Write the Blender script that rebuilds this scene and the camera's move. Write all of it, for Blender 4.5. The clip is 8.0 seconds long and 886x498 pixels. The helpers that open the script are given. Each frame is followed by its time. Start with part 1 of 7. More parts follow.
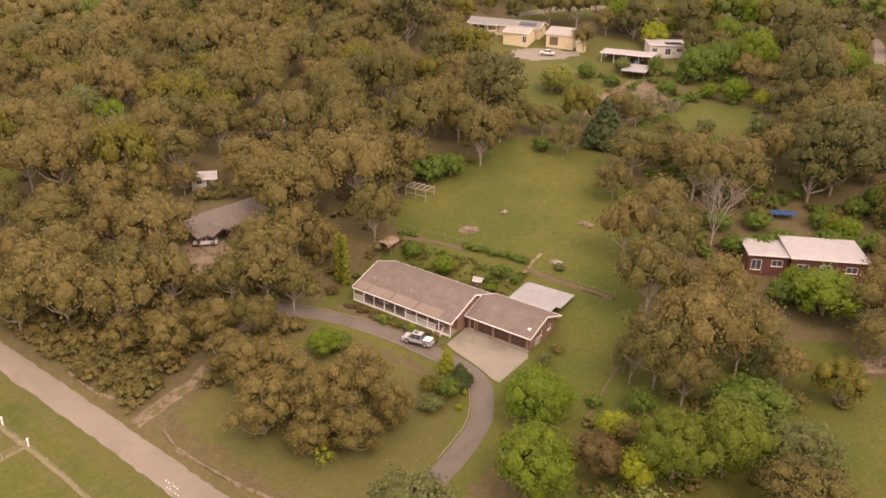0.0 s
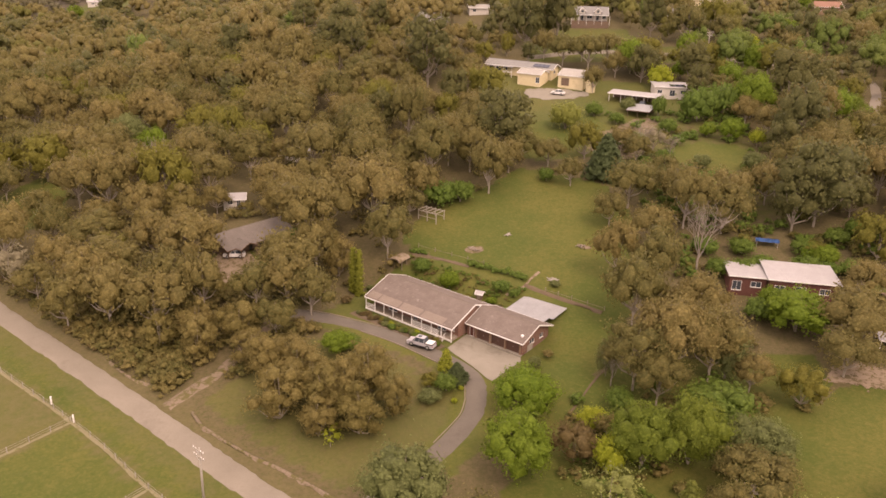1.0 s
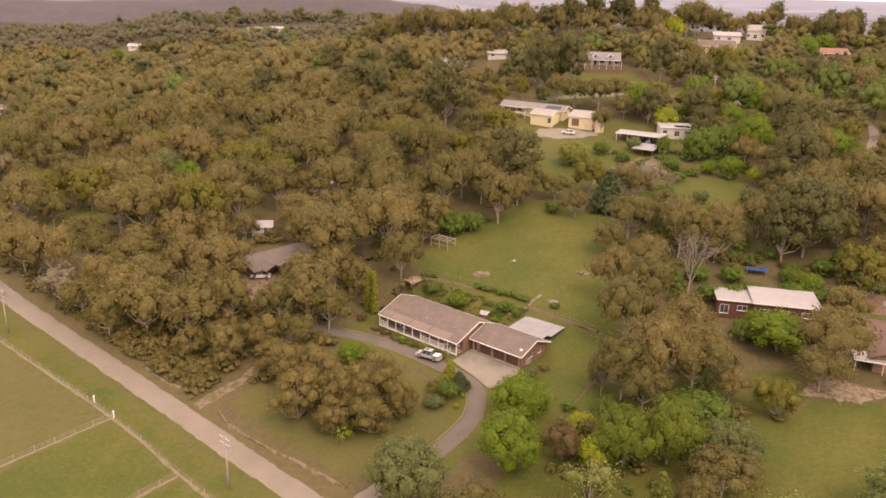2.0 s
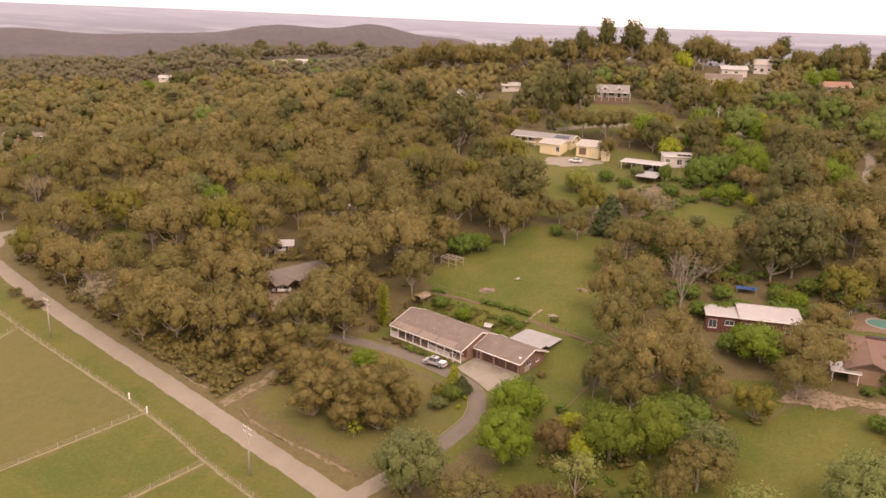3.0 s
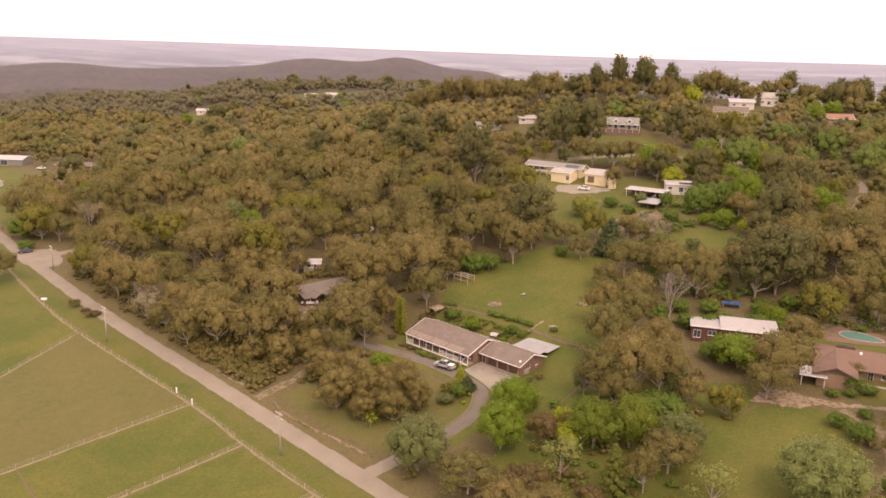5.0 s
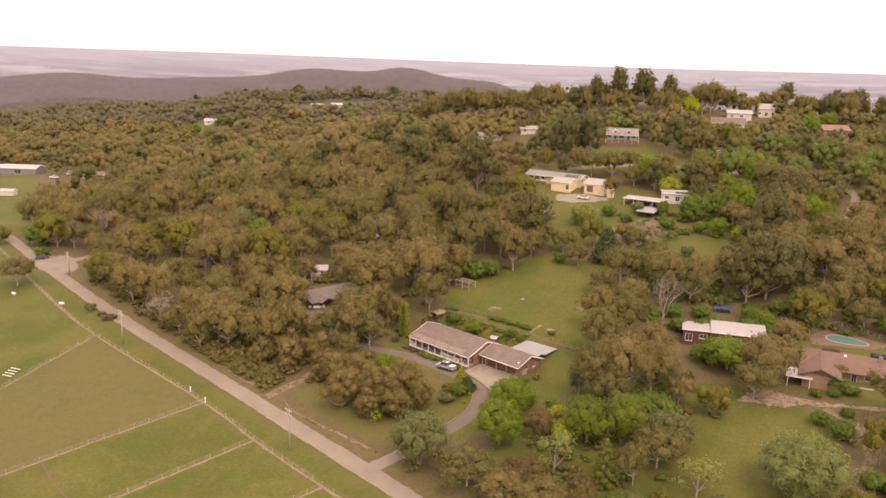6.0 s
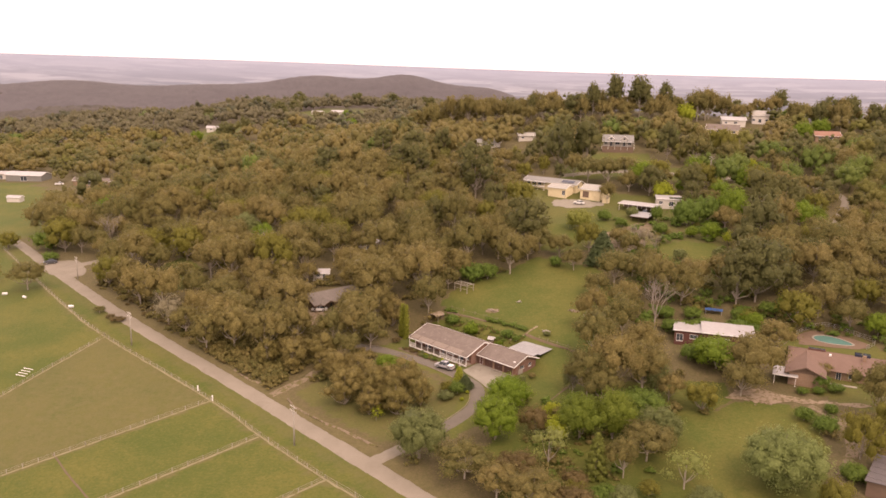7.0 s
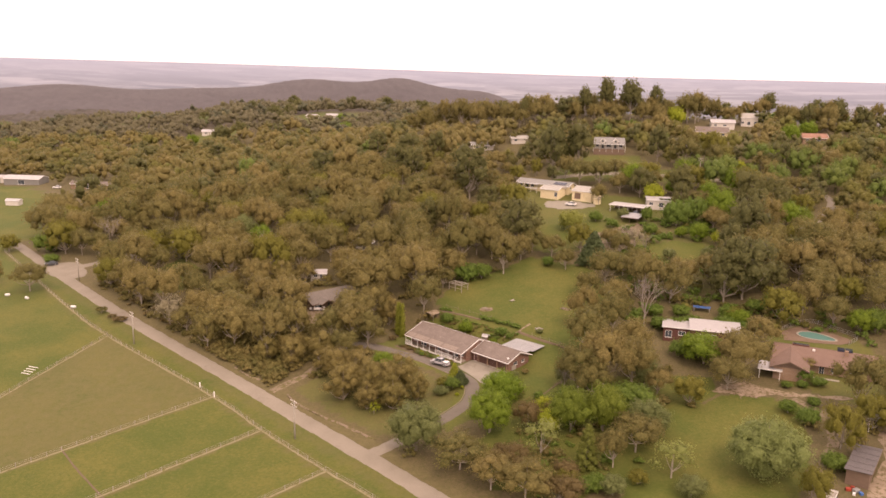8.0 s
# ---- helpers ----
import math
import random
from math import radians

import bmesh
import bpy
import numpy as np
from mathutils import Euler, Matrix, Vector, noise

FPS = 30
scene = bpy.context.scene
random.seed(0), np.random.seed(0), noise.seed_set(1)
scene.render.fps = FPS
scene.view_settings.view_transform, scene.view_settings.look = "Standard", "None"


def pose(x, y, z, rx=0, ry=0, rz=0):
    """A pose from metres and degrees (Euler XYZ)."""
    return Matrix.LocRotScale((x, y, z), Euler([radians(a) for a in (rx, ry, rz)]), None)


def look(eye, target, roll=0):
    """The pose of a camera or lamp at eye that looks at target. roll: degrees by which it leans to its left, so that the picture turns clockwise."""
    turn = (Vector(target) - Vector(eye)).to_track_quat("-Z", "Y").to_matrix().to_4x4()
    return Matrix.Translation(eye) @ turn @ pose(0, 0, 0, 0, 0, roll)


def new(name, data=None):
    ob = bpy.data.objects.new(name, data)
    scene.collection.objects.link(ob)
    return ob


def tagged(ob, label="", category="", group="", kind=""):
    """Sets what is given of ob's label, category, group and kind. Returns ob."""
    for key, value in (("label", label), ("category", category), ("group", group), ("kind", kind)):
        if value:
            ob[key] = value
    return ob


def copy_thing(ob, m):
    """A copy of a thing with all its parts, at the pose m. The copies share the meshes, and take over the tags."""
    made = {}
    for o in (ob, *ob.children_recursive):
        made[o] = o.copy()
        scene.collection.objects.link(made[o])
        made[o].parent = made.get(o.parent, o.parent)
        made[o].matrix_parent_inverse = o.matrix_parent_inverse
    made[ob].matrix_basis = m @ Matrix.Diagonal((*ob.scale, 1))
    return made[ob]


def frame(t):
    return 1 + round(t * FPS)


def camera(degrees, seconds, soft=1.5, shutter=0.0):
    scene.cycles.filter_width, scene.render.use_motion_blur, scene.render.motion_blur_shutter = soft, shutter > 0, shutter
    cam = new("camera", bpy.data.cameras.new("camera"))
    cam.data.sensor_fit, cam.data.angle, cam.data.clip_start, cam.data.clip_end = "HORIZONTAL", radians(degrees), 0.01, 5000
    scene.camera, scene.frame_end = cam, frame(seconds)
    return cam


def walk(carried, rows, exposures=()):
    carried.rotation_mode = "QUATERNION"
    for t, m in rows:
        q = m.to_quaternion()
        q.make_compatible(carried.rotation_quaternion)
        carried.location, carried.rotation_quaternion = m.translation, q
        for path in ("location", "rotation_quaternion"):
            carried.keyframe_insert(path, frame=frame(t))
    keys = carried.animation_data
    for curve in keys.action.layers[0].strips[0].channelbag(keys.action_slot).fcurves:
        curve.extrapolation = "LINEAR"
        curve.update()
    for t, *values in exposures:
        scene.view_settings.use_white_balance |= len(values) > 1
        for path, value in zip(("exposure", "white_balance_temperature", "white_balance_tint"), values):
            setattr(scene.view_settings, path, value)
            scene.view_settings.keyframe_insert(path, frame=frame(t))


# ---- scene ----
cam = camera(58.0, 8.0, 1.6)
PATH = [
    (0, (0.607, -0.287, 71.992), (0.608, 1.542, 71.183), 1.2),
    (0.5, (2.622, -7.667, 72.515), (2.591, -5.819, 71.749), 1.5),
    (1, (4.89, -15.427, 73.108), (4.823, -13.561, 72.393), 1.7),
    (1.5, (7.078, -22.542, 73.695), (6.976, -20.659, 73.03), 1.7),
    (3, (13.412, -43.44, 75.472), (13.222, -41.526, 74.925), 1.8),
    (3.5, (15.485, -49.435, 76.126), (15.273, -47.517, 75.602), 1.7),
    (4, (17.262, -55.047, 76.778), (17.03, -53.124, 76.278), 1.8),
    (4.5, (18.922, -60.089, 77.451), (18.671, -58.166, 76.964), 1.6),
    (6, (22.181, -73.485, 79.648), (21.904, -71.557, 79.193), 1.5),
    (6.5, (22.941, -77.066, 80.135), (22.663, -75.136, 79.689), 1.4),
    (7, (23.575, -80.449, 80.57), (23.297, -78.517, 80.13), 1.4),
    (7.5, (23.986, -83.433, 80.859), (23.712, -81.5, 80.426), 1.3),
    (8, (24.105, -86.356, 80.977), (23.842, -84.421, 80.545), 1.3),
]
walk(cam, [(t, look(eye, target, roll)) for t, eye, target, roll in PATH], [(0.0, 0.56, 8150, 31), (8.0, 0.56, 8150, 31)])

# ---- sky, sun and exposure: a bright hazy overcast afternoon ----
SUN_ELEVATION, SUN_AZIMUTH = 52.0, 150.0
world = bpy.data.worlds.new("overcast_sky")
scene.world = world
world.use_nodes = True
wt = world.node_tree
wt.nodes.clear()
w_out = wt.nodes.new("ShaderNodeOutputWorld")
w_bg = wt.nodes.new("ShaderNodeBackground")
w_sky = wt.nodes.new("ShaderNodeTexSky")
w_sky.sky_type, w_sky.sun_disc = "NISHITA", False
w_sky.sun_elevation, w_sky.sun_rotation = radians(SUN_ELEVATION), radians(SUN_AZIMUTH)
w_sky.dust_density, w_sky.air_density = 3.0, 1.0
w_cloud = wt.nodes.new("ShaderNodeMix")
w_cloud.data_type = "RGBA"
w_cloud.inputs["Factor"].default_value = 0.86
# a closed cloud layer over the clear sky, rosy in the haze low down
w_geo = wt.nodes.new("ShaderNodeTexCoord")
w_sep = wt.nodes.new("ShaderNodeSeparateXYZ")
w_ramp = wt.nodes.new("ShaderNodeValToRGB")
w_ramp.color_ramp.elements[0].position, w_ramp.color_ramp.elements[0].color = 0.0, (8.6, 7.6, 7.5, 1)
w_ramp.color_ramp.elements[1].position, w_ramp.color_ramp.elements[1].color = 0.03, (10.5, 10.3, 10.3, 1)
wt.links.new(w_geo.outputs["Generated"], w_sep.inputs[0])
wt.links.new(w_sep.outputs["Z"], w_ramp.inputs[0])
wt.links.new(w_sky.outputs[0], w_cloud.inputs["A"])
wt.links.new(w_ramp.outputs[0], w_cloud.inputs["B"])
wt.links.new(w_cloud.outputs["Result"], w_bg.inputs["Color"])
w_bg.inputs["Strength"].default_value = 0.15
wt.links.new(w_bg.outputs[0], w_out.inputs[0])

sun = new("sun", bpy.data.lights.new("sun", "SUN"))
sun.data.energy, sun.data.angle, sun.data.color = 1.35, radians(20), (1.0, 0.92, 0.80)
sun.matrix_world = look((0, 0, 0), (-math.sin(radians(SUN_AZIMUTH)), -math.cos(radians(SUN_AZIMUTH)), -math.tan(radians(SUN_ELEVATION))))


# ---- materials ----
def mat_base(name, rough=0.8, metal=0.0):
    m = bpy.data.materials.new(name)
    m.use_nodes = True
    nt = m.node_tree
    bsdf = nt.nodes["Principled BSDF"]
    bsdf.inputs["Roughness"].default_value, bsdf.inputs["Metallic"].default_value = rough, metal
    bsdf.inputs["Specular IOR Level"].default_value = 0.25
    return m, nt, bsdf


def node(nt, kind, **values):
    n = nt.nodes.new(kind)
    for key, value in values.items():
        if key in n.inputs:
            n.inputs[key].default_value = value
    return n


def noise_tex(nt, scale, detail=4.0, rough=0.6, coords=None):
    n = node(nt, "ShaderNodeTexNoise", Scale=scale, Detail=detail, Roughness=rough)
    if coords is not None:
        nt.links.new(coords, n.inputs["Vector"])
    return n


def mix_rgb(nt, fac, a, b, blend="MIX"):
    n = nt.nodes.new("ShaderNodeMix")
    n.data_type, n.blend_type = "RGBA", blend
    for value, socket in ((fac, n.inputs["Factor"]), (a, n.inputs["A"]), (b, n.inputs["B"])):
        if isinstance(value, bpy.types.NodeSocket):
            nt.links.new(value, socket)
        elif isinstance(value, (int, float)):
            socket.default_value = value
        else:
            socket.default_value = (*value, 1)
    return n.outputs["Result"]


def ramp(nt, value, p0, p1, v0=0.0, v1=1.0):
    n = nt.nodes.new("ShaderNodeMapRange")
    nt.links.new(value, n.inputs["Value"])
    for key, v in (("From Min", p0), ("From Max", p1), ("To Min", v0), ("To Max", v1)):
        n.inputs[key].default_value = v
    return n.outputs[0]


def math_node(nt, op, a, b=0.5):
    n = nt.nodes.new("ShaderNodeMath")
    n.operation = op
    for value, socket in ((a, n.inputs[0]), (b, n.inputs[1])):
        if isinstance(value, bpy.types.NodeSocket):
            nt.links.new(value, socket)
        else:
            socket.default_value = value
    return n.outputs[0]


def bump(nt, bsdf, height, strength=0.4, distance=0.05):
    b = node(nt, "ShaderNodeBump", Strength=strength, Distance=distance)
    nt.links.new(height, b.inputs["Height"])
    nt.links.new(b.outputs[0], bsdf.inputs["Normal"])


def world_coords(nt):
    return nt.nodes.new("ShaderNodeNewGeometry").outputs["Position"]


def local_coords(nt):
    return nt.nodes.new("ShaderNodeTexCoord").outputs["Object"]


def surface(name, c1, c2, scale=1.0, rough=0.8, metal=0.0, fine=12.0, relief=0.3, c3=None):
    """A worn surface: two colours in large patches, fine grain, optional third colour in stains."""
    m, nt, bsdf = mat_base(name, rough, metal)
    co = local_coords(nt)
    big, small = noise_tex(nt, scale, 5, 0.65, co), noise_tex(nt, scale * fine, 3, 0.7, co)
    col = mix_rgb(nt, ramp(nt, big.outputs["Fac"], 0.3, 0.7), c1, c2)
    dark = tuple(v * 0.78 for v in c1)
    col = mix_rgb(nt, ramp(nt, small.outputs["Fac"], 0.45, 0.8, 0.0, 0.55), col, dark)
    if c3:
        stain = noise_tex(nt, scale * 0.6, 6, 0.75, co)
        col = mix_rgb(nt, ramp(nt, stain.outputs["Fac"], 0.55, 0.72, 0.0, 0.7), col, c3)
    nt.links.new(col, bsdf.inputs["Base Color"])
    nt.links.new(ramp(nt, small.outputs["Fac"], 0.2, 0.8, max(0.05, rough - 0.15), min(1, rough + 0.1)), bsdf.inputs["Roughness"])
    bump(nt, bsdf, small.outputs["Fac"], relief, 0.02)
    return m


def ribbed(name, c1, c2, pitch, axis="X", rough=0.5, metal=0.0, stain=None, courses=0.0):
    """Sheet metal ribs or tile courses: waves across one local axis, with weathering in patches."""
    m, nt, bsdf = mat_base(name, rough, metal)
    co = local_coords(nt)
    sep = nt.nodes.new("ShaderNodeSeparateXYZ")
    nt.links.new(co, sep.inputs[0])
    wave = math_node(nt, "SINE", math_node(nt, "MULTIPLY", sep.outputs[axis], 2 * math.pi / pitch))
    big, small = noise_tex(nt, 0.45, 6, 0.7, co), noise_tex(nt, 9.0, 4, 0.7, co)
    col = mix_rgb(nt, ramp(nt, big.outputs["Fac"], 0.33, 0.68), c1, c2)
    col = mix_rgb(nt, ramp(nt, small.outputs["Fac"], 0.5, 0.8, 0, 0.6), col, tuple(v * 0.7 for v in c1))
    if stain:
        spots = noise_tex(nt, 1.3, 6, 0.8, co)
        col = mix_rgb(nt, ramp(nt, spots.outputs["Fac"], 0.58, 0.7, 0, 0.75), col, stain)
    height = wave
    if courses:
        other = sep.outputs["Y" if axis == "X" else "X"]
        saw = math_node(nt, "FRACT", math_node(nt, "DIVIDE", other, courses))
        height = math_node(nt, "ADD", math_node(nt, "MULTIPLY", wave, 0.4), saw)
        col = mix_rgb(nt, ramp(nt, saw, 0.8, 1.0, 0, 0.45), col, tuple(v * 0.5 for v in c1))
    nt.links.new(col, bsdf.inputs["Base Color"])
    bump(nt, bsdf, height, 0.5, 0.03)
    return m


def brickwork(name, c1, c2, mortar):
    m, nt, bsdf = mat_base(name, 0.85)
    co = local_coords(nt)
    sep = nt.nodes.new("ShaderNodeSeparateXYZ")
    nt.links.new(co, sep.inputs[0])
    comb = nt.nodes.new("ShaderNodeCombineXYZ")
    nt.links.new(math_node(nt, "ADD", sep.outputs["X"], sep.outputs["Y"]), comb.inputs[0])
    nt.links.new(sep.outputs["Z"], comb.inputs[1])
    br = node(nt, "ShaderNodeTexBrick", Scale=1.0)
    br.inputs["Brick Width"].default_value, br.inputs["Row Height"].default_value, br.inputs["Mortar Size"].default_value = 0.24, 0.086, 0.01
    br.inputs["Color1"].default_value, br.inputs["Color2"].default_value, br.inputs["Mortar"].default_value = (*c1, 1), (*c2, 1), (*mortar, 1)
    nt.links.new(comb.outputs[0], br.inputs["Vector"])
    big = noise_tex(nt, 0.8, 5, 0.7, co)
    col = mix_rgb(nt, ramp(nt, big.outputs["Fac"], 0.35, 0.75, 0, 0.5), br.outputs["Color"], tuple(v * 0.6 for v in c1))
    nt.links.new(col, bsdf.inputs["Base Color"])
    bump(nt, bsdf, br.outputs["Fac"], 0.4, -0.01)
    return m


def plain(name, c, rough=0.5, metal=0.0):
    m, nt, bsdf = mat_base(name, rough, metal)
    co = local_coords(nt)
    n = noise_tex(nt, 3.0, 4, 0.7, co)
    nt.links.new(mix_rgb(nt, ramp(nt, n.outputs["Fac"], 0.4, 0.75, 0, 0.5), c, tuple(v * 0.8 for v in c)), bsdf.inputs["Base Color"])
    return m


def glass(name, tint=(0.05, 0.06, 0.07)):
    m, nt, bsdf = mat_base(name, 0.06)
    bsdf.inputs["Base Color"].default_value = (*tint, 1)
    bsdf.inputs["Specular IOR Level"].default_value = 0.35
    return m


def foliage(name, c1, c2, c3, joined=False, patches=0.35):
    """Leaves: shade varies leaf by leaf, tree by tree, and slowly across the hill; a little light passes through."""
    m, nt, bsdf = mat_base(name, 0.6)
    bsdf.inputs["Specular IOR Level"].default_value = 0.08
    geo = nt.nodes.new("ShaderNodeNewGeometry")
    if joined:
        tree = nt.nodes.new("ShaderNodeAttribute")
        tree.attribute_name = "tree"
        tree_value = tree.outputs["Fac"]
    else:
        tree_value = nt.nodes.new("ShaderNodeObjectInfo").outputs["Random"]
    col = mix_rgb(nt, tree_value, c1, c2)
    col = mix_rgb(nt, ramp(nt, geo.outputs["Random Per Island"], 0.25, 1.0, 0.0, 0.55), col, c3)
    n = noise_tex(nt, patches, 5, 0.65, geo.outputs["Position"])
    col = mix_rgb(nt, ramp(nt, n.outputs["Fac"], 0.42, 0.7, 0.0, 0.5), col, tuple(v * 0.78 for v in c1))
    grain = noise_tex(nt, 2.2, 3, 0.7, geo.outputs["Position"])
    col = mix_rgb(nt, ramp(nt, grain.outputs["Fac"], 0.40, 0.62, 0.0, 0.55), col, tuple(v * 0.66 for v in c1))
    col = mix_rgb(nt, ramp(nt, grain.outputs["Fac"], 0.50, 0.30, 0.0, 0.5), col, tuple(v * 1.30 for v in c3))
    nt.links.new(col, bsdf.inputs["Base Color"])
    # leaves of one spray lean together: shade them partly by the spray's own direction
    spray = nt.nodes.new("ShaderNodeAttribute")
    spray.attribute_name = "bend"
    turn = nt.nodes.new("ShaderNodeVectorTransform")
    turn.vector_type, turn.convert_from, turn.convert_to = "NORMAL", "OBJECT", "WORLD"
    nt.links.new(spray.outputs["Vector"], turn.inputs[0])
    lean = nt.nodes.new("ShaderNodeMix")
    lean.data_type = "VECTOR"
    lean.inputs["Factor"].default_value = 0.62
    nt.links.new(geo.outputs["Normal"], lean.inputs["A"])
    nt.links.new(turn.outputs[0], lean.inputs["B"])
    straight = nt.nodes.new("ShaderNodeVectorMath")
    straight.operation = "NORMALIZE"
    nt.links.new(lean.outputs["Result"], straight.inputs[0])
    nt.links.new(straight.outputs[0], bsdf.inputs["Normal"])
    # leaves pass on nearly as much light as they throw back
    thin = nt.nodes.new("ShaderNodeBsdfTranslucent")
    nt.links.new(col, thin.inputs["Color"])
    both = nt.nodes.new("ShaderNodeAddShader")
    nt.links.new(bsdf.outputs[0], both.inputs[0])
    nt.links.new(thin.outputs[0], both.inputs[1])
    nt.links.new(both.outputs[0], nt.nodes["Material Output"].inputs["Surface"])
    return m


FOLIAGE = {
    "E": ((0.066, 0.064, 0.020), (0.142, 0.106, 0.040), (0.142, 0.114, 0.040)),
    "G": ((0.068, 0.108, 0.010), (0.082, 0.113, 0.013), (0.102, 0.135, 0.017)),
    "K": ((0.055, 0.090, 0.016), (0.071, 0.099, 0.018), (0.086, 0.117, 0.023)),
    "M": ((0.066, 0.090, 0.012), (0.080, 0.098, 0.014), (0.100, 0.122, 0.020)),
    "P": ((0.080, 0.094, 0.033), (0.094, 0.102, 0.037), (0.110, 0.118, 0.044)),
    "D": ((0.058, 0.060, 0.022), (0.076, 0.072, 0.025), (0.094, 0.087, 0.030)),
    "B": ((0.080, 0.059, 0.025), (0.090, 0.064, 0.026), (0.102, 0.075, 0.030)),
    "Y": ((0.142, 0.168, 0.015), (0.158, 0.174, 0.017), (0.189, 0.200, 0.025)),
    "V": ((0.082, 0.080, 0.015), (0.102, 0.092, 0.018), (0.124, 0.112, 0.024)),
    "W": ((0.098, 0.118, 0.038), (0.110, 0.127, 0.043), (0.132, 0.150, 0.053)),
    "R": ((0.138, 0.119, 0.073), (0.145, 0.127, 0.078), (0.165, 0.145, 0.091)),
    "F": ((0.041, 0.055, 0.022), (0.046, 0.060, 0.024), (0.060, 0.076, 0.029)),
    "C": ((0.115, 0.125, 0.018), (0.128, 0.136, 0.020), (0.155, 0.162, 0.028)),
    "H": ((0.083, 0.097, 0.020), (0.092, 0.101, 0.022), (0.109, 0.117, 0.028)),
}
FOLIAGE["S"] = FOLIAGE["Y"]
FOLIAGE["I"] = ((0.112, 0.122, 0.026), (0.122, 0.128, 0.030), (0.145, 0.150, 0.036))
FOLIAGE["L"] = ((0.150, 0.165, 0.020), (0.162, 0.172, 0.022), (0.190, 0.198, 0.032))
FOLIAGE["N"] = FOLIAGE["D"]
FOLIAGE["Q"] = ((0.094, 0.079, 0.024), (0.134, 0.102, 0.038), (0.146, 0.116, 0.042))
FOLIAGE["T"] = ((0.112, 0.128, 0.036), (0.122, 0.132, 0.040), (0.140, 0.150, 0.048))
LEAF = {k: foliage("leaves_" + k, *v) for k, v in FOLIAGE.items()}
LEAF_JOINED = {k: foliage("woodland_leaves_" + k, *FOLIAGE[k], joined=True) for k in "EDKB"}
LEAF_JOINED["G"] = foliage("hillside_green_leaves", (0.061, 0.090, 0.020), (0.085, 0.102, 0.023), (0.095, 0.117, 0.027), joined=True)
LEAF_JOINED["V"] = foliage("hillside_olive_leaves", (0.080, 0.080, 0.020), (0.104, 0.092, 0.026), (0.116, 0.104, 0.030), joined=True)
# greyer copies of the woodland leaf tones: distance haze put into the colour
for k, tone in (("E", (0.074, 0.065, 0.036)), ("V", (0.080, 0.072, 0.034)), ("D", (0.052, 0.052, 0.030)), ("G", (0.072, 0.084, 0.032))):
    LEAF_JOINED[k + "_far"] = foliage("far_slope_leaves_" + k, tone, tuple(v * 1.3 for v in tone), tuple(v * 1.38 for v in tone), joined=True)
# aerial haze painted into the leaf colours: grey on the near hills, mauve beyond
LEAF_JOINED["far"] = foliage("hazed_distant_leaves", (0.066, 0.057, 0.060), (0.084, 0.072, 0.074), (0.090, 0.079, 0.078), joined=True, patches=0.012)
LEAF_JOINED["hill"] = foliage("hazed_hill_leaves", (0.052, 0.046, 0.038), (0.078, 0.066, 0.056), (0.084, 0.070, 0.058), joined=True, patches=0.016)
# halfway to the hill tones, with less of the haze in its colour
LEAF_JOINED["middle"] = foliage("hazed_middle_leaves", (0.052, 0.049, 0.025), (0.074, 0.063, 0.034), (0.078, 0.068, 0.037), joined=True, patches=0.03)
BARK = surface("bark", (0.22, 0.18, 0.14), (0.32, 0.28, 0.23), 1.5, 0.9)
BARK_PALE = surface("pale_bark", (0.27, 0.225, 0.18), (0.36, 0.31, 0.255), 1.2, 0.9)
BARK_DEAD = surface("dead_wood", (0.22, 0.185, 0.15), (0.29, 0.245, 0.20), 1.2, 0.9)

ROOF_TILE = ribbed("brown_tiles", (0.124, 0.096, 0.080), (0.168, 0.134, 0.114), 0.30, "X", 0.85, stain=(0.300, 0.262, 0.230), courses=0.34)
ROOF_BROWN_GREY = ribbed("brown_grey_tiles", (0.120, 0.100, 0.085), (0.160, 0.136, 0.117), 0.30, "X", 0.85, stain=(0.205, 0.182, 0.160), courses=0.34)
ROOF_TILE_RED = ribbed("red_brown_tiles", (0.138, 0.086, 0.065), (0.168, 0.106, 0.081), 0.30, "X", 0.8, stain=(0.195, 0.140, 0.112), courses=0.34)
ROOF_WHITE = ribbed("white_sheet_roof", (0.31, 0.29, 0.285), (0.37, 0.35, 0.345), 0.20, "X", 0.45, stain=(0.20, 0.188, 0.182))
ROOF_SHED = ribbed("worn_zinc_roof", (0.225, 0.222, 0.222), (0.290, 0.286, 0.286), 0.20, "X", 0.4, stain=(0.150, 0.132, 0.118))
ROOF_GREY = ribbed("grey_sheet_roof", (0.165, 0.160, 0.148), (0.205, 0.195, 0.178), 0.20, "X", 0.5, stain=(0.130, 0.118, 0.106))
ROOF_DARK = ribbed("dark_sheet_roof", (0.085, 0.074, 0.074), (0.111, 0.096, 0.092), 0.25, "X", 0.5)
ROOF_PALE = ribbed("pale_sheet_roof", (0.270, 0.252, 0.222), (0.325, 0.302, 0.266), 0.20, "X", 0.5)
ROOF_ORANGE = ribbed("orange_tiles", (0.225, 0.118, 0.082), (0.262, 0.142, 0.102), 0.30, "X", 0.8, courses=0.34)
BRICK_RED = brickwork("red_brick", (0.178, 0.078, 0.052), (0.222, 0.107, 0.074), (0.222, 0.185, 0.155))
BRICK_TAN = brickwork("tan_brick", (0.244, 0.148, 0.092), (0.281, 0.178, 0.115), (0.266, 0.215, 0.170))
WHITE_TRIM = surface("white_painted_timber", (0.76, 0.73, 0.70), (0.68, 0.64, 0.60), 1.2, 0.55)
CREAM_WALL = surface("cream_render", (0.58, 0.48, 0.30), (0.64, 0.54, 0.35), 0.8, 0.8, c3=(0.44, 0.35, 0.21))
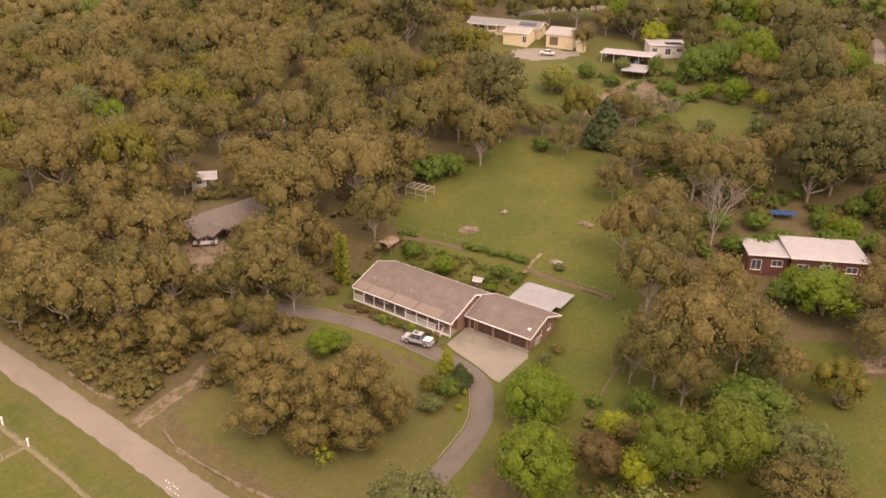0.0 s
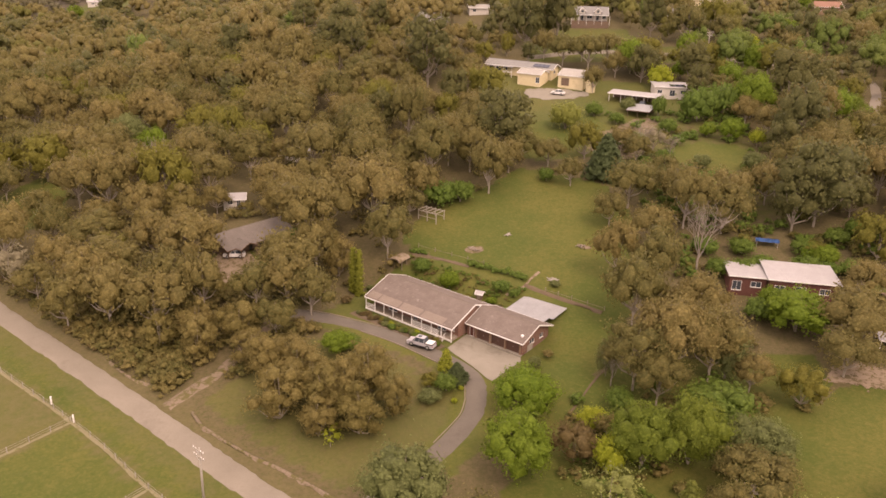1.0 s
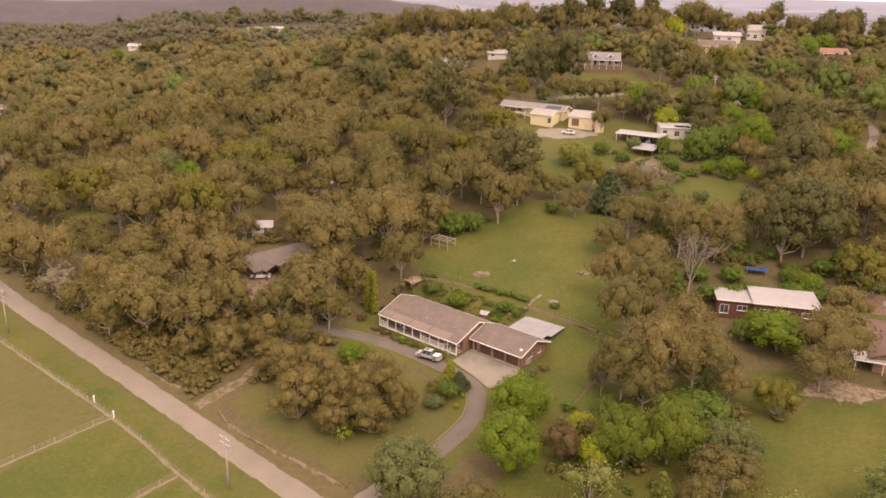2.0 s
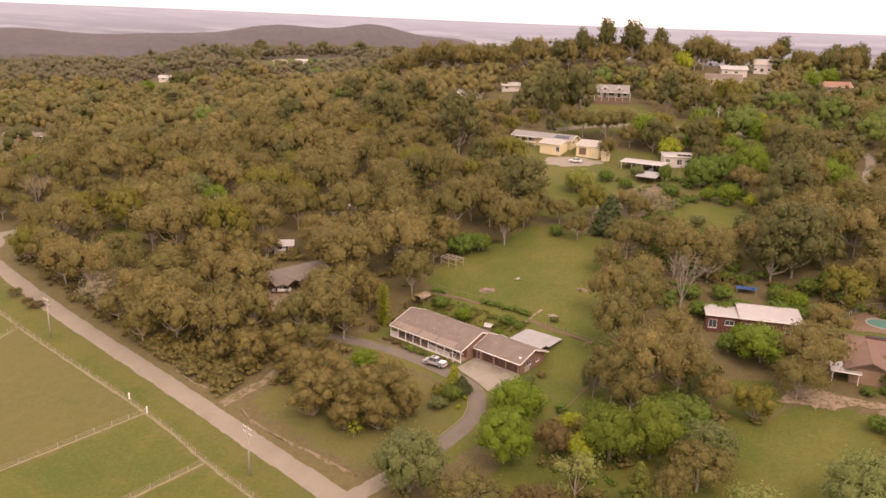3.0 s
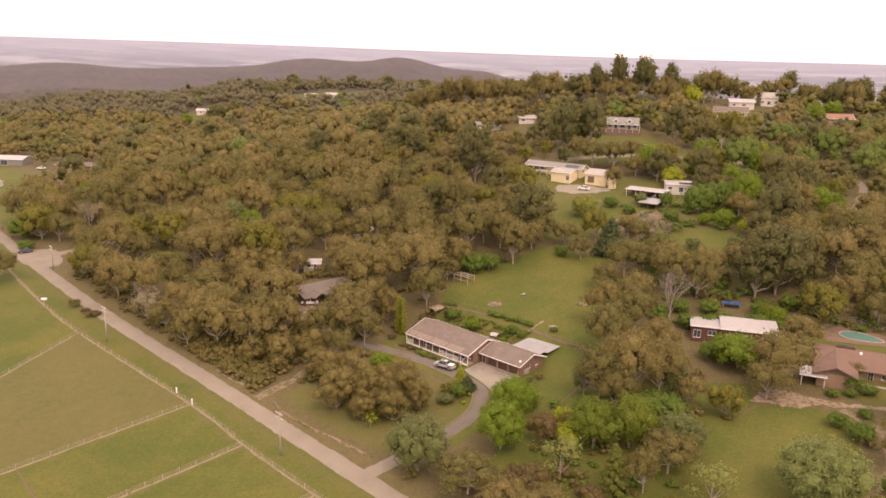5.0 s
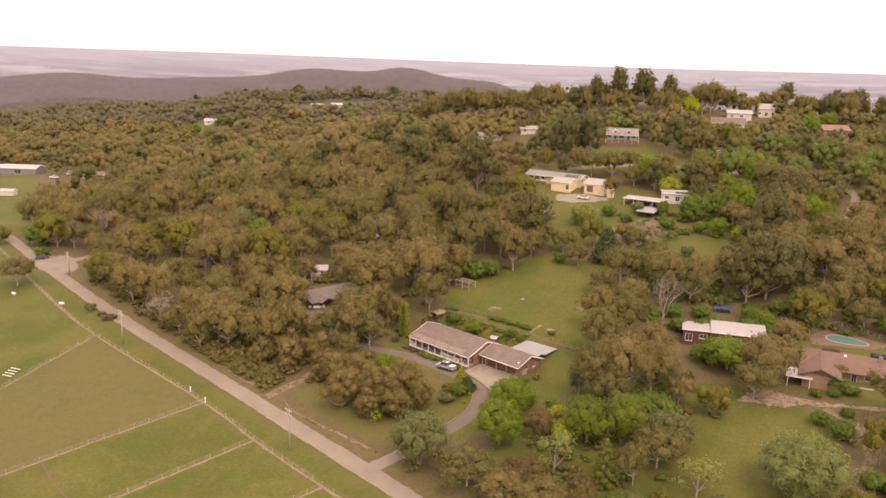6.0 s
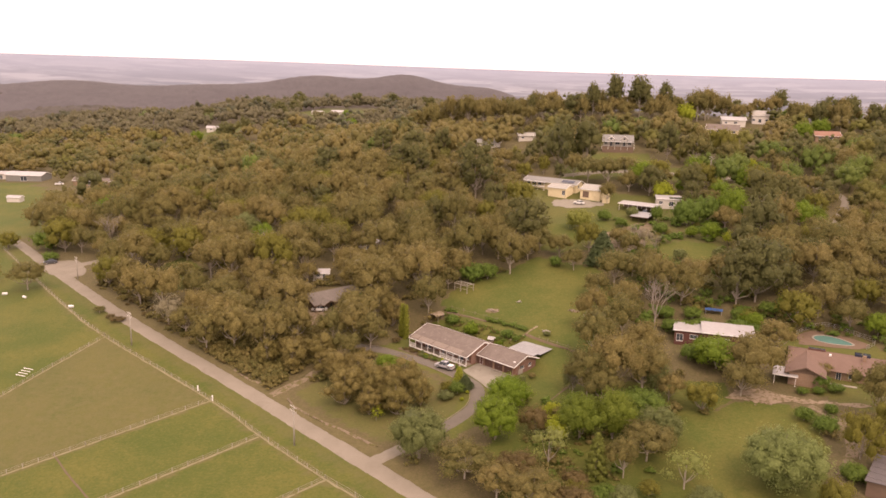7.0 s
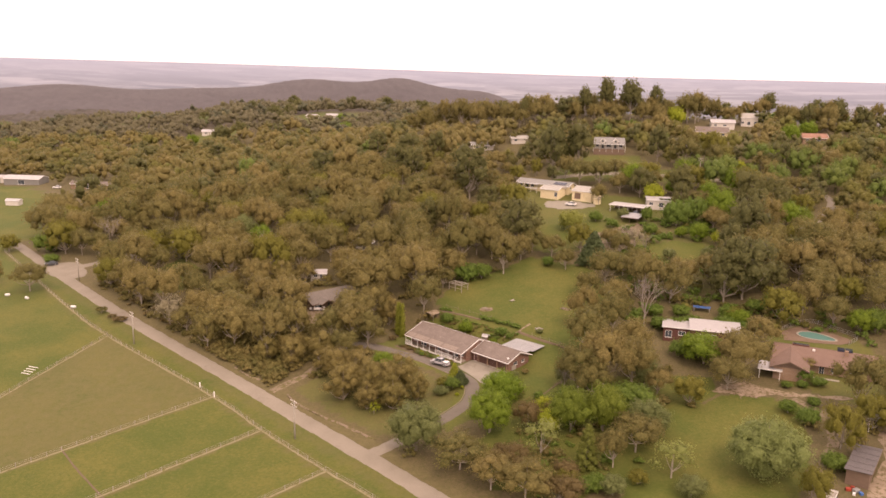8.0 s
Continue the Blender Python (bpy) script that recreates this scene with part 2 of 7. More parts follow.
PALE_WALL = surface("pale_weatherboard", (0.459, 0.422, 0.370), (0.503, 0.466, 0.414), 0.8, 0.7)
DARK_WALL = surface("dark_red_boards", (0.096, 0.037, 0.030), (0.126, 0.056, 0.041), 1.0, 0.8)
BROWN_WALL = surface("brown_boards", (0.133, 0.089, 0.063), (0.170, 0.115, 0.081), 1.0, 0.8)
GARAGE_DOOR = ribbed("garage_door_brown", (0.092, 0.046, 0.033), (0.111, 0.058, 0.041), 0.12, "Z", 0.5)
GLASS = glass("window_glass")
CONCRETE = surface("concrete", (0.235, 0.205, 0.165), (0.275, 0.245, 0.200), 0.30, 0.9, fine=20, c3=(0.165, 0.140, 0.110))
APRON = surface("stained_concrete", (0.190, 0.168, 0.132), (0.232, 0.206, 0.164), 0.30, 0.9, fine=30, c3=(0.105, 0.086, 0.064))
GRAVEL = surface("road_gravel", (0.172, 0.147, 0.113), (0.212, 0.181, 0.142), 0.16, 0.95, fine=40, relief=0.6, c3=(0.125, 0.104, 0.078))
ASPHALT = surface("driveway_asphalt", (0.106, 0.090, 0.072), (0.134, 0.114, 0.092), 0.25, 0.95, fine=30, relief=0.5, c3=(0.084, 0.069, 0.053))


def bare_earth(name, c1, c2, tuft, share):
    """Bare ground with damp patches, stones and tufts of grass growing through."""
    m, nt, bsdf = mat_base(name, 0.95)
    co = world_coords(nt)
    big, mid, small = noise_tex(nt, 0.22, 5, 0.65, co), noise_tex(nt, 0.9, 5, 0.7, co), noise_tex(nt, 7.0, 4, 0.8, co)
    col = mix_rgb(nt, ramp(nt, big.outputs["Fac"], 0.35, 0.65), c1, c2)
    col = mix_rgb(nt, ramp(nt, small.outputs["Fac"], 0.5, 0.75, 0, 0.6), col, tuple(v * 0.6 for v in c1))
    col = mix_rgb(nt, ramp(nt, mid.outputs["Fac"], 0.62 - share, 0.70 - share, 0, 0.85), col, tuft)
    nt.links.new(col, bsdf.inputs["Base Color"])
    bump(nt, bsdf, small.outputs["Fac"], 0.6, 0.08)
    return m


DIRT = bare_earth("bare_earth", (0.150, 0.112, 0.076), (0.190, 0.143, 0.100), (0.084, 0.074, 0.020), 0.14)
SANDY = bare_earth("pale_sandy_earth", (0.190, 0.142, 0.098), (0.260, 0.198, 0.142), (0.100, 0.078, 0.032), 0.13)
DRY_STRIP = bare_earth("dry_grass_strip", (0.165, 0.142, 0.078), (0.190, 0.165, 0.095), (0.098, 0.090, 0.026), 0.08)
SOIL = surface("garden_soil", (0.095, 0.068, 0.042), (0.125, 0.090, 0.056), 0.8, 0.95, fine=20, c3=(0.070, 0.062, 0.020))
TIMBER = surface("weathered_timber", (0.200, 0.159, 0.122), (0.259, 0.211, 0.163), 2.0, 0.9)
TIMBER_PALE = surface("silvered_timber", (0.270, 0.240, 0.200), (0.330, 0.292, 0.245), 2.0, 0.85)
STEEL = plain("galvanised_steel", (0.42, 0.41, 0.40), 0.4, 0.6)
RUBBER = plain("tyre_rubber", (0.03, 0.03, 0.03), 0.9)
CAR_SILVER = plain("silver_white_paint", (0.34, 0.32, 0.33), 0.28)
CAR_WHITE = plain("white_paint", (0.62, 0.60, 0.58), 0.3)
CAR_DARK = plain("dark_paint", (0.06, 0.06, 0.065), 0.3)
CAR_RED = plain("red_paint", (0.30, 0.05, 0.03), 0.4)
LAMP_RED = plain("red_lens", (0.35, 0.02, 0.02), 0.2)
LAMP_CLEAR = plain("clear_lens", (0.7, 0.7, 0.68), 0.15)
TERRACE = surface("terracotta_paving", (0.128, 0.084, 0.056), (0.165, 0.112, 0.078), 0.5, 0.9, fine=15)
WATER = glass("pool_water", (0.085, 0.185, 0.16))
BLUE = plain("blue_tarpaulin", (0.05, 0.13, 0.32), 0.5)
SOLAR = glass("solar_cells", (0.025, 0.03, 0.05))


def ground_material():
    """Grass, leaf litter and bare soil, mixed by the cover painted on the sheet; woods, hills and farmland far off."""
    m, nt, bsdf = mat_base("ground_cover", 0.95)
    co = world_coords(nt)
    cover = nt.nodes.new("ShaderNodeAttribute")
    cover.attribute_name = "cover"
    sep = nt.nodes.new("ShaderNodeSeparateColor")
    nt.links.new(cover.outputs["Color"], sep.inputs[0])
    grass, dry, far = sep.outputs[0], sep.outputs[1], sep.outputs[2]
    n1, n2, n3 = noise_tex(nt, 0.06, 5, 0.6, co), noise_tex(nt, 0.5, 5, 0.7, co), noise_tex(nt, 5.0, 4, 0.8, co)
    green = mix_rgb(nt, ramp(nt, n1.outputs["Fac"], 0.38, 0.62), (0.058, 0.073, 0.012), (0.098, 0.092, 0.020))
    green = mix_rgb(nt, ramp(nt, n2.outputs["Fac"], 0.42, 0.75, 0, 0.6), green, (0.048, 0.070, 0.008))
    green = mix_rgb(nt, ramp(nt, n3.outputs["Fac"], 0.5, 0.8, 0, 0.5), green, (0.094, 0.096, 0.022))
    straw = mix_rgb(nt, ramp(nt, n2.outputs["Fac"], 0.35, 0.7), (0.096, 0.080, 0.031), (0.116, 0.094, 0.041))
    litter = mix_rgb(nt, ramp(nt, n2.outputs["Fac"], 0.35, 0.7), (0.088, 0.067, 0.032), (0.118, 0.090, 0.045))
    litter = mix_rgb(nt, ramp(nt, n3.outputs["Fac"], 0.45, 0.75, 0, 0.6), litter, (0.080, 0.068, 0.022))
    n6 = noise_tex(nt, 1.6, 6, 0.8, co)
    litter = mix_rgb(nt, ramp(nt, n6.outputs["Fac"], 0.48, 0.62, 0, 0.75), litter, (0.058, 0.060, 0.016))
    litter = mix_rgb(nt, ramp(nt, n6.outputs["Fac"], 0.50, 0.34, 0, 0.5), litter, (0.130, 0.102, 0.058))
    green = mix_rgb(nt, ramp(nt, n6.outputs["Fac"], 0.50, 0.66, 0, 0.65), green, (0.040, 0.060, 0.008))
    green = mix_rgb(nt, ramp(nt, n6.outputs["Fac"], 0.48, 0.34, 0, 0.45), green, (0.135, 0.118, 0.036))
    straw = mix_rgb(nt, ramp(nt, n6.outputs["Fac"], 0.50, 0.66, 0, 0.5), straw, (0.082, 0.080, 0.020))
    rag = math_node(nt, "ADD", grass, ramp(nt, n2.outputs["Fac"], 0.3, 0.7, -0.22, 0.22))
    col = mix_rgb(nt, ramp(nt, rag, 0.35, 0.65), litter, green)
    dry2 = math_node(nt, "ADD", dry, ramp(nt, n2.outputs["Fac"], 0.3, 0.7, -0.2, 0.2))
    col = mix_rgb(nt, ramp(nt, dry2, 0.15, 0.95), col, straw)
    # far woods, then the farmed plain in pale strips, bluish with painted haze
    stretch = nt.nodes.new("ShaderNodeMapping")
    stretch.inputs["Scale"].default_value = (0.0012, 0.0022, 0.002)
    nt.links.new(co, stretch.inputs["Vector"])
    fields = nt.nodes.new("ShaderNodeTexVoronoi")
    fields.inputs["Scale"].default_value = 3.0
    nt.links.new(stretch.outputs[0], fields.inputs["Vector"])
    fsep = nt.nodes.new("ShaderNodeSeparateColor")
    nt.links.new(fields.outputs["Color"], fsep.inputs[0])
    n4, n5 = noise_tex(nt, 0.03, 6, 0.8, co), noise_tex(nt, 0.004, 5, 0.7, co)
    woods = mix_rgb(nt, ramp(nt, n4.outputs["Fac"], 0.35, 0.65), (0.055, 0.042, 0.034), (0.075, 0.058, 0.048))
    hazed_farm = mix_rgb(nt, fsep.outputs[0], (0.086, 0.090, 0.108), (0.210, 0.210, 0.224))
    hazed_farm = mix_rgb(nt, ramp(nt, n5.outputs["Fac"], 0.45, 0.6, 0, 0.8), hazed_farm, (0.062, 0.064, 0.080))
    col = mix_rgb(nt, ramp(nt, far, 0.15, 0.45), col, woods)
    # the fade into haze at the skyline, mixed into the plain's colour by distance
    hazed_farm = mix_rgb(nt, ramp(nt, far, 0.66, 0.98, 0, 0.8), hazed_farm, (0.215, 0.228, 0.282))
    col = mix_rgb(nt, ramp(nt, far, 0.52, 0.60), col, hazed_farm)
    nt.links.new(col, bsdf.inputs["Base Color"])
    bump(nt, bsdf, n3.outputs["Fac"], 0.5, 0.12)
    return m


GROUND = ground_material()
# ---- terrain ----
def sstep(a, b, v):
    t = min(1.0, max(0.0, (v - a) / (b - a)))
    return t * t * (3 - 2 * t)


def hill_z(x, y):
    """The natural hillside: a slope up to the north ridge, a wooded valley to the west, far hills and the plain."""
    u = y - 115.0
    g = 0.25 + 0.75 * sstep(-220, 0, x)
    near = 4.5 + (0.03 * min(x, 300.0) if x > 0 else 0.012 * max(-300.0, x)) + 0.148 * max(0.0, min(u, 300.0)) * g
    near += 0.09 * max(-200.0, min(u, 0.0)) - 0.22 * max(0.0, y - 440.0) * g
    near += 7.0 * math.exp(-((x - 45) / 90) ** 2 - ((y - 432) / 38) ** 2)
    r, az = math.hypot(x - 20, y), math.degrees(math.atan2(x - 20, y))
    # a wooded shelf, the valley behind it, the range across the valley, and the plain rising to the skyline
    far = -45.0 + (122.0 + 30.0 * sstep(8, -34, az)) * (max(0.0, min(r, 4850.0) - 2600.0) / 2250.0) ** 2
    shelf = sstep(-30, -22, az) * (1 - sstep(-8, -1, az))
    far += (57.0 - 30.0 * sstep(-8, -1, az)) * (1 - sstep(820, 1450, r)) + 21.0 * shelf * (1 - sstep(900, 1250, r))
    far += 108 * math.exp(-((r - 1900) / 330) ** 2) * (0.66 + 0.26 * math.exp(-((az + 11.3) / 2.6) ** 2) + 0.24 * math.exp(-((az + 18.8) / 3.5) ** 2)) * sstep(3, -6, az) * (1 - sstep(-75, -95, az))
    far += (7 * math.sin(x / 140 + 1) * math.sin(y / 170) + 4 * math.sin(x / 61 + y / 83)) * (1 - sstep(2000, 2500, r))
    k = sstep(440, 660, r)
    return near * (1 - k) + far * k


# level pads: x, y, radius along, radius across, turn in degrees, height
PADS = [
    (-2.5, 124.5, 21.0, 8.5, -35.5, 4.6),
    (9.0, 107.5, 7.0, 6.0, -35.5, 4.35),
    (99.6, 139.6, 8.0, 5.5, -20.0, 11.0),
]


def ground_z(x, y):
    z = hill_z(x, y)
    for px, py, ra, rb, turn, level in PADS:
        c, s = math.cos(math.radians(turn)), math.sin(math.radians(turn))
        dx, dy = x - px, y - py
        d = math.hypot((dx * c + dy * s) / ra, (dy * c - dx * s) / rb)
        if d < 2.0:
            z += (level - z) * (1 - sstep(1.0, 1.9, d))
    return z

# ---- building helpers ----
def part(name, bm, material, parent=None, label="", smooth=False):
    me = bpy.data.meshes.new(name)
    if name == "wall":
        bmesh.ops.remove_doubles(bm, verts=bm.verts[:], dist=0.002)
    bmesh.ops.recalc_face_normals(bm, faces=bm.faces)
    bm.to_mesh(me)
    bm.free()
    me.materials.append(material)
    if smooth:
        me.polygons.foreach_set("use_smooth", [True] * len(me.polygons))
    ob = new(name, me)
    ob.parent = parent
    return tagged(ob, label) if label else ob


def thing(name, m, label, category, group="", kind=""):
    return_ob = new(name)
    return_ob.empty_display_size = 0.5
    return_ob.matrix_world = m
    return tagged(return_ob, label, category, group, kind)


def box(bm, x0, x1, y0, y1, z0, z1):
    vs = [bm.verts.new((x, y, z)) for x in (x0, x1) for y in (y0, y1) for z in (z0, z1)]
    for f in ((0, 1, 3, 2), (4, 6, 7, 5), (0, 4, 5, 1), (2, 3, 7, 6), (0, 2, 6, 4), (1, 5, 7, 3)):
        bm.faces.new([vs[i] for i in f])
    return vs


def one_box(*b):
    bm = bmesh.new()
    box(bm, *b)
    return bm


def bevelled(bm, width=0.02, segments=1):
    bmesh.ops.bevel(bm, geom=list(bm.edges), offset=width, segments=segments, affect="EDGES", profile=0.5)
    return bm


def extrude_outline(bm, points, y0, y1):
    """A closed outline in x and z, drawn out along y."""
    a = [bm.verts.new((x, y0, z)) for x, z in points]
    b = [bm.verts.new((x, y1, z)) for x, z in points]
    bm.faces.new(a)
    bm.faces.new(list(reversed(b)))
    for i in range(len(points)):
        j = (i + 1) % len(points)
        bm.faces.new((a[i], b[i], b[j], a[j]))


def beam(bm, p, q, w, h=None):
    """A square bar from p to q."""
    p, q = Vector(p), Vector(q)
    d = (q - p).normalized()
    side = d.cross(Vector((0, 0, 1)))
    side = side.normalized() if side.length > 1e-4 else Vector((1, 0, 0))
    up = side.cross(d)
    h = h or w
    vs = [bm.verts.new(c + side * sx * w / 2 + up * sy * h / 2) for c in (p, q) for sx, sy in ((-1, -1), (1, -1), (1, 1), (-1, 1))]
    for f in ((0, 1, 2, 3), (7, 6, 5, 4), (0, 4, 5, 1), (1, 5, 6, 2), (2, 6, 7, 3), (3, 7, 4, 0)):
        bm.faces.new([vs[i] for i in f])


def tube(bm, points, radii, sides=6):
    """A tapered tube through points."""
    rings = []
    for i, p in enumerate(points):
        p = Vector(p)
        d = (Vector(points[min(i + 1, len(points) - 1)]) - Vector(points[max(i - 1, 0)])).normalized()
        s = d.cross(Vector((0.3, 1, 0.1))).normalized()
        u = s.cross(d)
        rings.append([bm.verts.new(p + (s * math.cos(a) + u * math.sin(a)) * radii[i]) for a in [2 * math.pi * k / sides for k in range(sides)]])
    for a, b in zip(rings, rings[1:]):
        for k in range(sides):
            bm.faces.new((a[k], a[(k + 1) % sides], b[(k + 1) % sides], b[k]))
    bm.faces.new(list(reversed(rings[0])))
    bm.faces.new(rings[-1])


def smooth_line(points, step=1.5):
    """Points along a rounded line through the given ones."""
    pts = [Vector(p) for p in points]
    ext = [2 * pts[0] - pts[1], *pts, 2 * pts[-1] - pts[-2]]
    out = []
    for i in range(1, len(ext) - 2):
        a, b, c, d = ext[i - 1:i + 3]
        n = max(2, int((c - b).length / step))
        for k in range(n):
            t = k / n
            out.append(0.5 * (2 * b + (c - a) * t + (2 * a - 5 * b + 4 * c - d) * t * t + (3 * b - a - 3 * c + d) * t ** 3))
    out.append(pts[-1])
    return out


def np_mesh(name, verts, quads=None, tris=None, tree=None, bend=None):
    me = bpy.data.meshes.new(name)
    nq, nt_ = (0 if quads is None else len(quads)), (0 if tris is None else len(tris))
    loops = np.concatenate([a.ravel() for a in (quads, tris) if a is not None and len(a)]).astype(np.int32)
    starts = np.concatenate([np.arange(nq) * 4, nq * 4 + np.arange(nt_) * 3]).astype(np.int32)
    me.vertices.add(len(verts))
    me.vertices.foreach_set("co", np.asarray(verts, dtype=np.float32).ravel())
    me.loops.add(len(loops))
    me.loops.foreach_set("vertex_index", loops)
    me.polygons.add(nq + nt_)
    me.polygons.foreach_set("loop_start", starts)
    if tree is not None:
        at = me.attributes.new("tree", "FLOAT", "POINT")
        at.data.foreach_set("value", np.asarray(tree, dtype=np.float32))
    if bend is not None:
        at = me.attributes.new("bend", "FLOAT_VECTOR", "POINT")
        at.data.foreach_set("vector", np.asarray(bend, dtype=np.float32).ravel())
    me.update(calc_edges=True)
    return me


def inside(poly, x, y):
    c = False
    for (x0, y0), (x1, y1) in zip(poly, poly[1:] + poly[:1]):
        if (y0 > y) != (y1 > y) and x < (x1 - x0) * (y - y0) / (y1 - y0) + x0:
            c = not c
    return c


def line_gap(pts, x, y):
    """Distance from a bent line in plan."""
    best = 1e9
    for (x0, y0), (x1, y1) in zip(pts, pts[1:]):
        dx, dy = x1 - x0, y1 - y0
        t = max(0.0, min(1.0, ((x - x0) * dx + (y - y0) * dy) / (dx * dx + dy * dy)))
        best = min(best, math.hypot(x - x0 - t * dx, y - y0 - t * dy))
    return best


# ---- plan: roads, clearings ----
ROAD = [(-205, 221), (-176, 195), (-155, 176), (-108, 136.9), (-65.1, 105.9), (-46.1, 92.2), (-25.1, 76.9), (-12.5, 67.8), (-4.8, 62.2), (39.5, 28.2), (120, -33)]
LANE = [(-155, 174), (-150, 181), (-143, 189), (-134, 202), (-127, 220), (-124, 245)]
DRIVE = [(-31, 124), (-26.5, 122.6), (-20, 121.8), (-14, 119.8), (-8.0, 116.6), (-0.6, 111.2), (4.4, 106.8), (6.6, 102.5), (7.0, 98), (6.0, 93.4), (2.2, 86.5), (-3, 79), (-5.4, 76.2)]
DRIVE_MOUTH = [(-4.6, 77.2), (-8, 73.2), (-12.3, 68.0)]
OLD_TRACK = [(-43, 93.5), (-40, 98.5), (-37.5, 103), (-34.5, 112), (-31, 124)]
EAST_DRIVE = [(66, 40), (77.3, 63.2), (83.1, 75.9), (87.7, 85.4), (89, 96), (84, 104)]
NORTH_ROAD = [(24, 300), (46, 308), (70, 307), (95, 300), (125, 290)]
EAST_TRACK = [(122, 226), (132, 245), (141, 268), (138, 282), (128, 292)]
PADDOCK = [(-10, 152), (-8, 163), (-3, 171), (10, 184), (17, 195), (38, 186), (44, 165), (38, 134), (34, 118), (24, 100), (16, 100), (18, 112), (24, 124), (18.5, 136), (-2, 147)]
YARD = [(-26, 119), (-20, 131), (-14, 142), (-2, 147), (18, 137), (25, 124), (17, 108), (12, 97), (8, 86), (3, 80), (-2, 84), (3, 95), (3, 103), (-3, 109), (-11, 113), (-18, 117)]
SOUTH_LAWN = [(-38, 95), (-30, 108), (-26, 116), (-10, 111), (2, 103), (3, 93), (-3, 82), (-10, 76), (-22, 83)]
EAST_LAWN = [(38, 50), (42, 66), (52, 84), (60, 97), (72, 107), (84, 101), (82, 84), (76, 66), (66, 48)]
EAST_GARDEN = [(10, 68), (14, 96), (30, 108), (46, 112), (66, 114), (66, 104), (60, 97), (52, 84), (42, 66), (30, 56), (16, 60)]
NORTH_LAWN = [(58, 196), (60, 210), (70, 214), (80, 212), (82, 200), (70, 192)]
NORTH_YARD = [(4, 252), (2, 276), (14, 292), (40, 284), (50, 272), (84, 266), (84, 244), (62, 236), (60, 222), (50, 200), (38, 204), (34, 214), (20, 226), (12, 238)]
NORTH_BANK = [(24, 296), (30, 330), (44, 342), (66, 344), (72, 322), (100, 306), (98, 294), (60, 296)]
WEST_YARD = [(-54, 132), (-52, 146), (-44, 148), (-36, 142), (-40, 132)]
POOL_YARD = [(84, 112), (84, 136), (92, 146), (108, 142), (114, 126), (112, 108), (96, 102)]
SHED_YARD = [(80, 52), (92, 68), (98, 84), (106, 98), (114, 92), (104, 60), (96, 46)]
BARN_YARD = [(-264, 354), (-220, 354), (-203, 292), (-236, 284)]
NORTH_GARDEN = [(46, 164), (46, 200), (60, 236), (72, 250), (86, 240), (84, 196), (84, 168)]
JUNCTION = [(-170, 188), (-160, 193), (-149, 194), (-138, 186), (-132, 166), (-146, 160), (-160, 170)]
WEST_GLADE = [(-118, 176), (-113, 191), (-100, 178), (-92, 160), (-106, 155)]
WEST_GAP = [(-118, 196), (-112, 212), (-98, 213), (-100, 198)]
FIELD_FAR = [(-300, 250), (-330, 330), (-290, 350), (-235, 310), (-205, 245), (-196, 222), (-225, 210)]
ROAD_SOUTH_FENCE = [(-195, 203), (-152, 162.5), (-123, 136.5), (-102, 120), (-56.2, 88.9), (-38.6, 75.2), (-19.5, 61.3), (-7.7, 53.3), (28, 25)]
CROSS_FENCE_A = [(-56.2, 88.9), (-86.3, 51.5), (-112, 20)]
CROSS_FENCE_B = [(-38.6, 75.2), (-61.7, 46.1), (-84, 18)]
CROSS_FENCE_C = [(-102, 120), (-108, 81.3), (-112, 50)]
CROSS_FENCE_D = [(-19.5, 61.3), (-28.6, 50.3), (-46, 30)]
WILLOW_LAWN = [(15, 204), (16, 226), (40, 240), (46, 224), (38, 204), (24, 200)]
FAR_FIELD = [(-300, 560), (-290, 612), (-250, 612), (-236, 560), (-262, 520)]
FAR_MEADOW = [(-246, 700), (-236, 770), (-190, 790), (-160, 730), (-172, 668), (-205, 620), (-222, 640)]
CLEARINGS = [WILLOW_LAWN, FAR_FIELD, FAR_MEADOW, PADDOCK, YARD, EAST_LAWN, EAST_GARDEN, NORTH_LAWN, NORTH_YARD, NORTH_BANK, WEST_YARD, POOL_YARD, SHED_YARD, WEST_GAP, JUNCTION, WEST_GLADE, BARN_YARD, NORTH_GARDEN, FIELD_FAR, SOUTH_LAWN]
GRASSES = [WILLOW_LAWN, FAR_FIELD, FAR_MEADOW, WEST_GLADE, PADDOCK, YARD, EAST_LAWN, EAST_GARDEN, NORTH_LAWN, FIELD_FAR, SOUTH_LAWN]
BARE = [NORTH_YARD, WEST_YARD, POOL_YARD, SHED_YARD]
BROWN_FIELD = [(-56.2, 88.9), (-86.3, 51.5), (-112, 20), (-130, 10), (-112, 50), (-108, 81.3), (-102, 120)]
ROADS = ((ROAD, 3.6), (LANE, 2.6), (DRIVE, 2.2), (DRIVE_MOUTH, 2.2), (OLD_TRACK, 1.6), (EAST_DRIVE, 1.8), (NORTH_ROAD, 3.0), (EAST_TRACK, 2.0))


def south_of_road(x, y):
    road_y = np.interp(x, [p[0] for p in ROAD], [p[1] for p in ROAD])
    return y < road_y


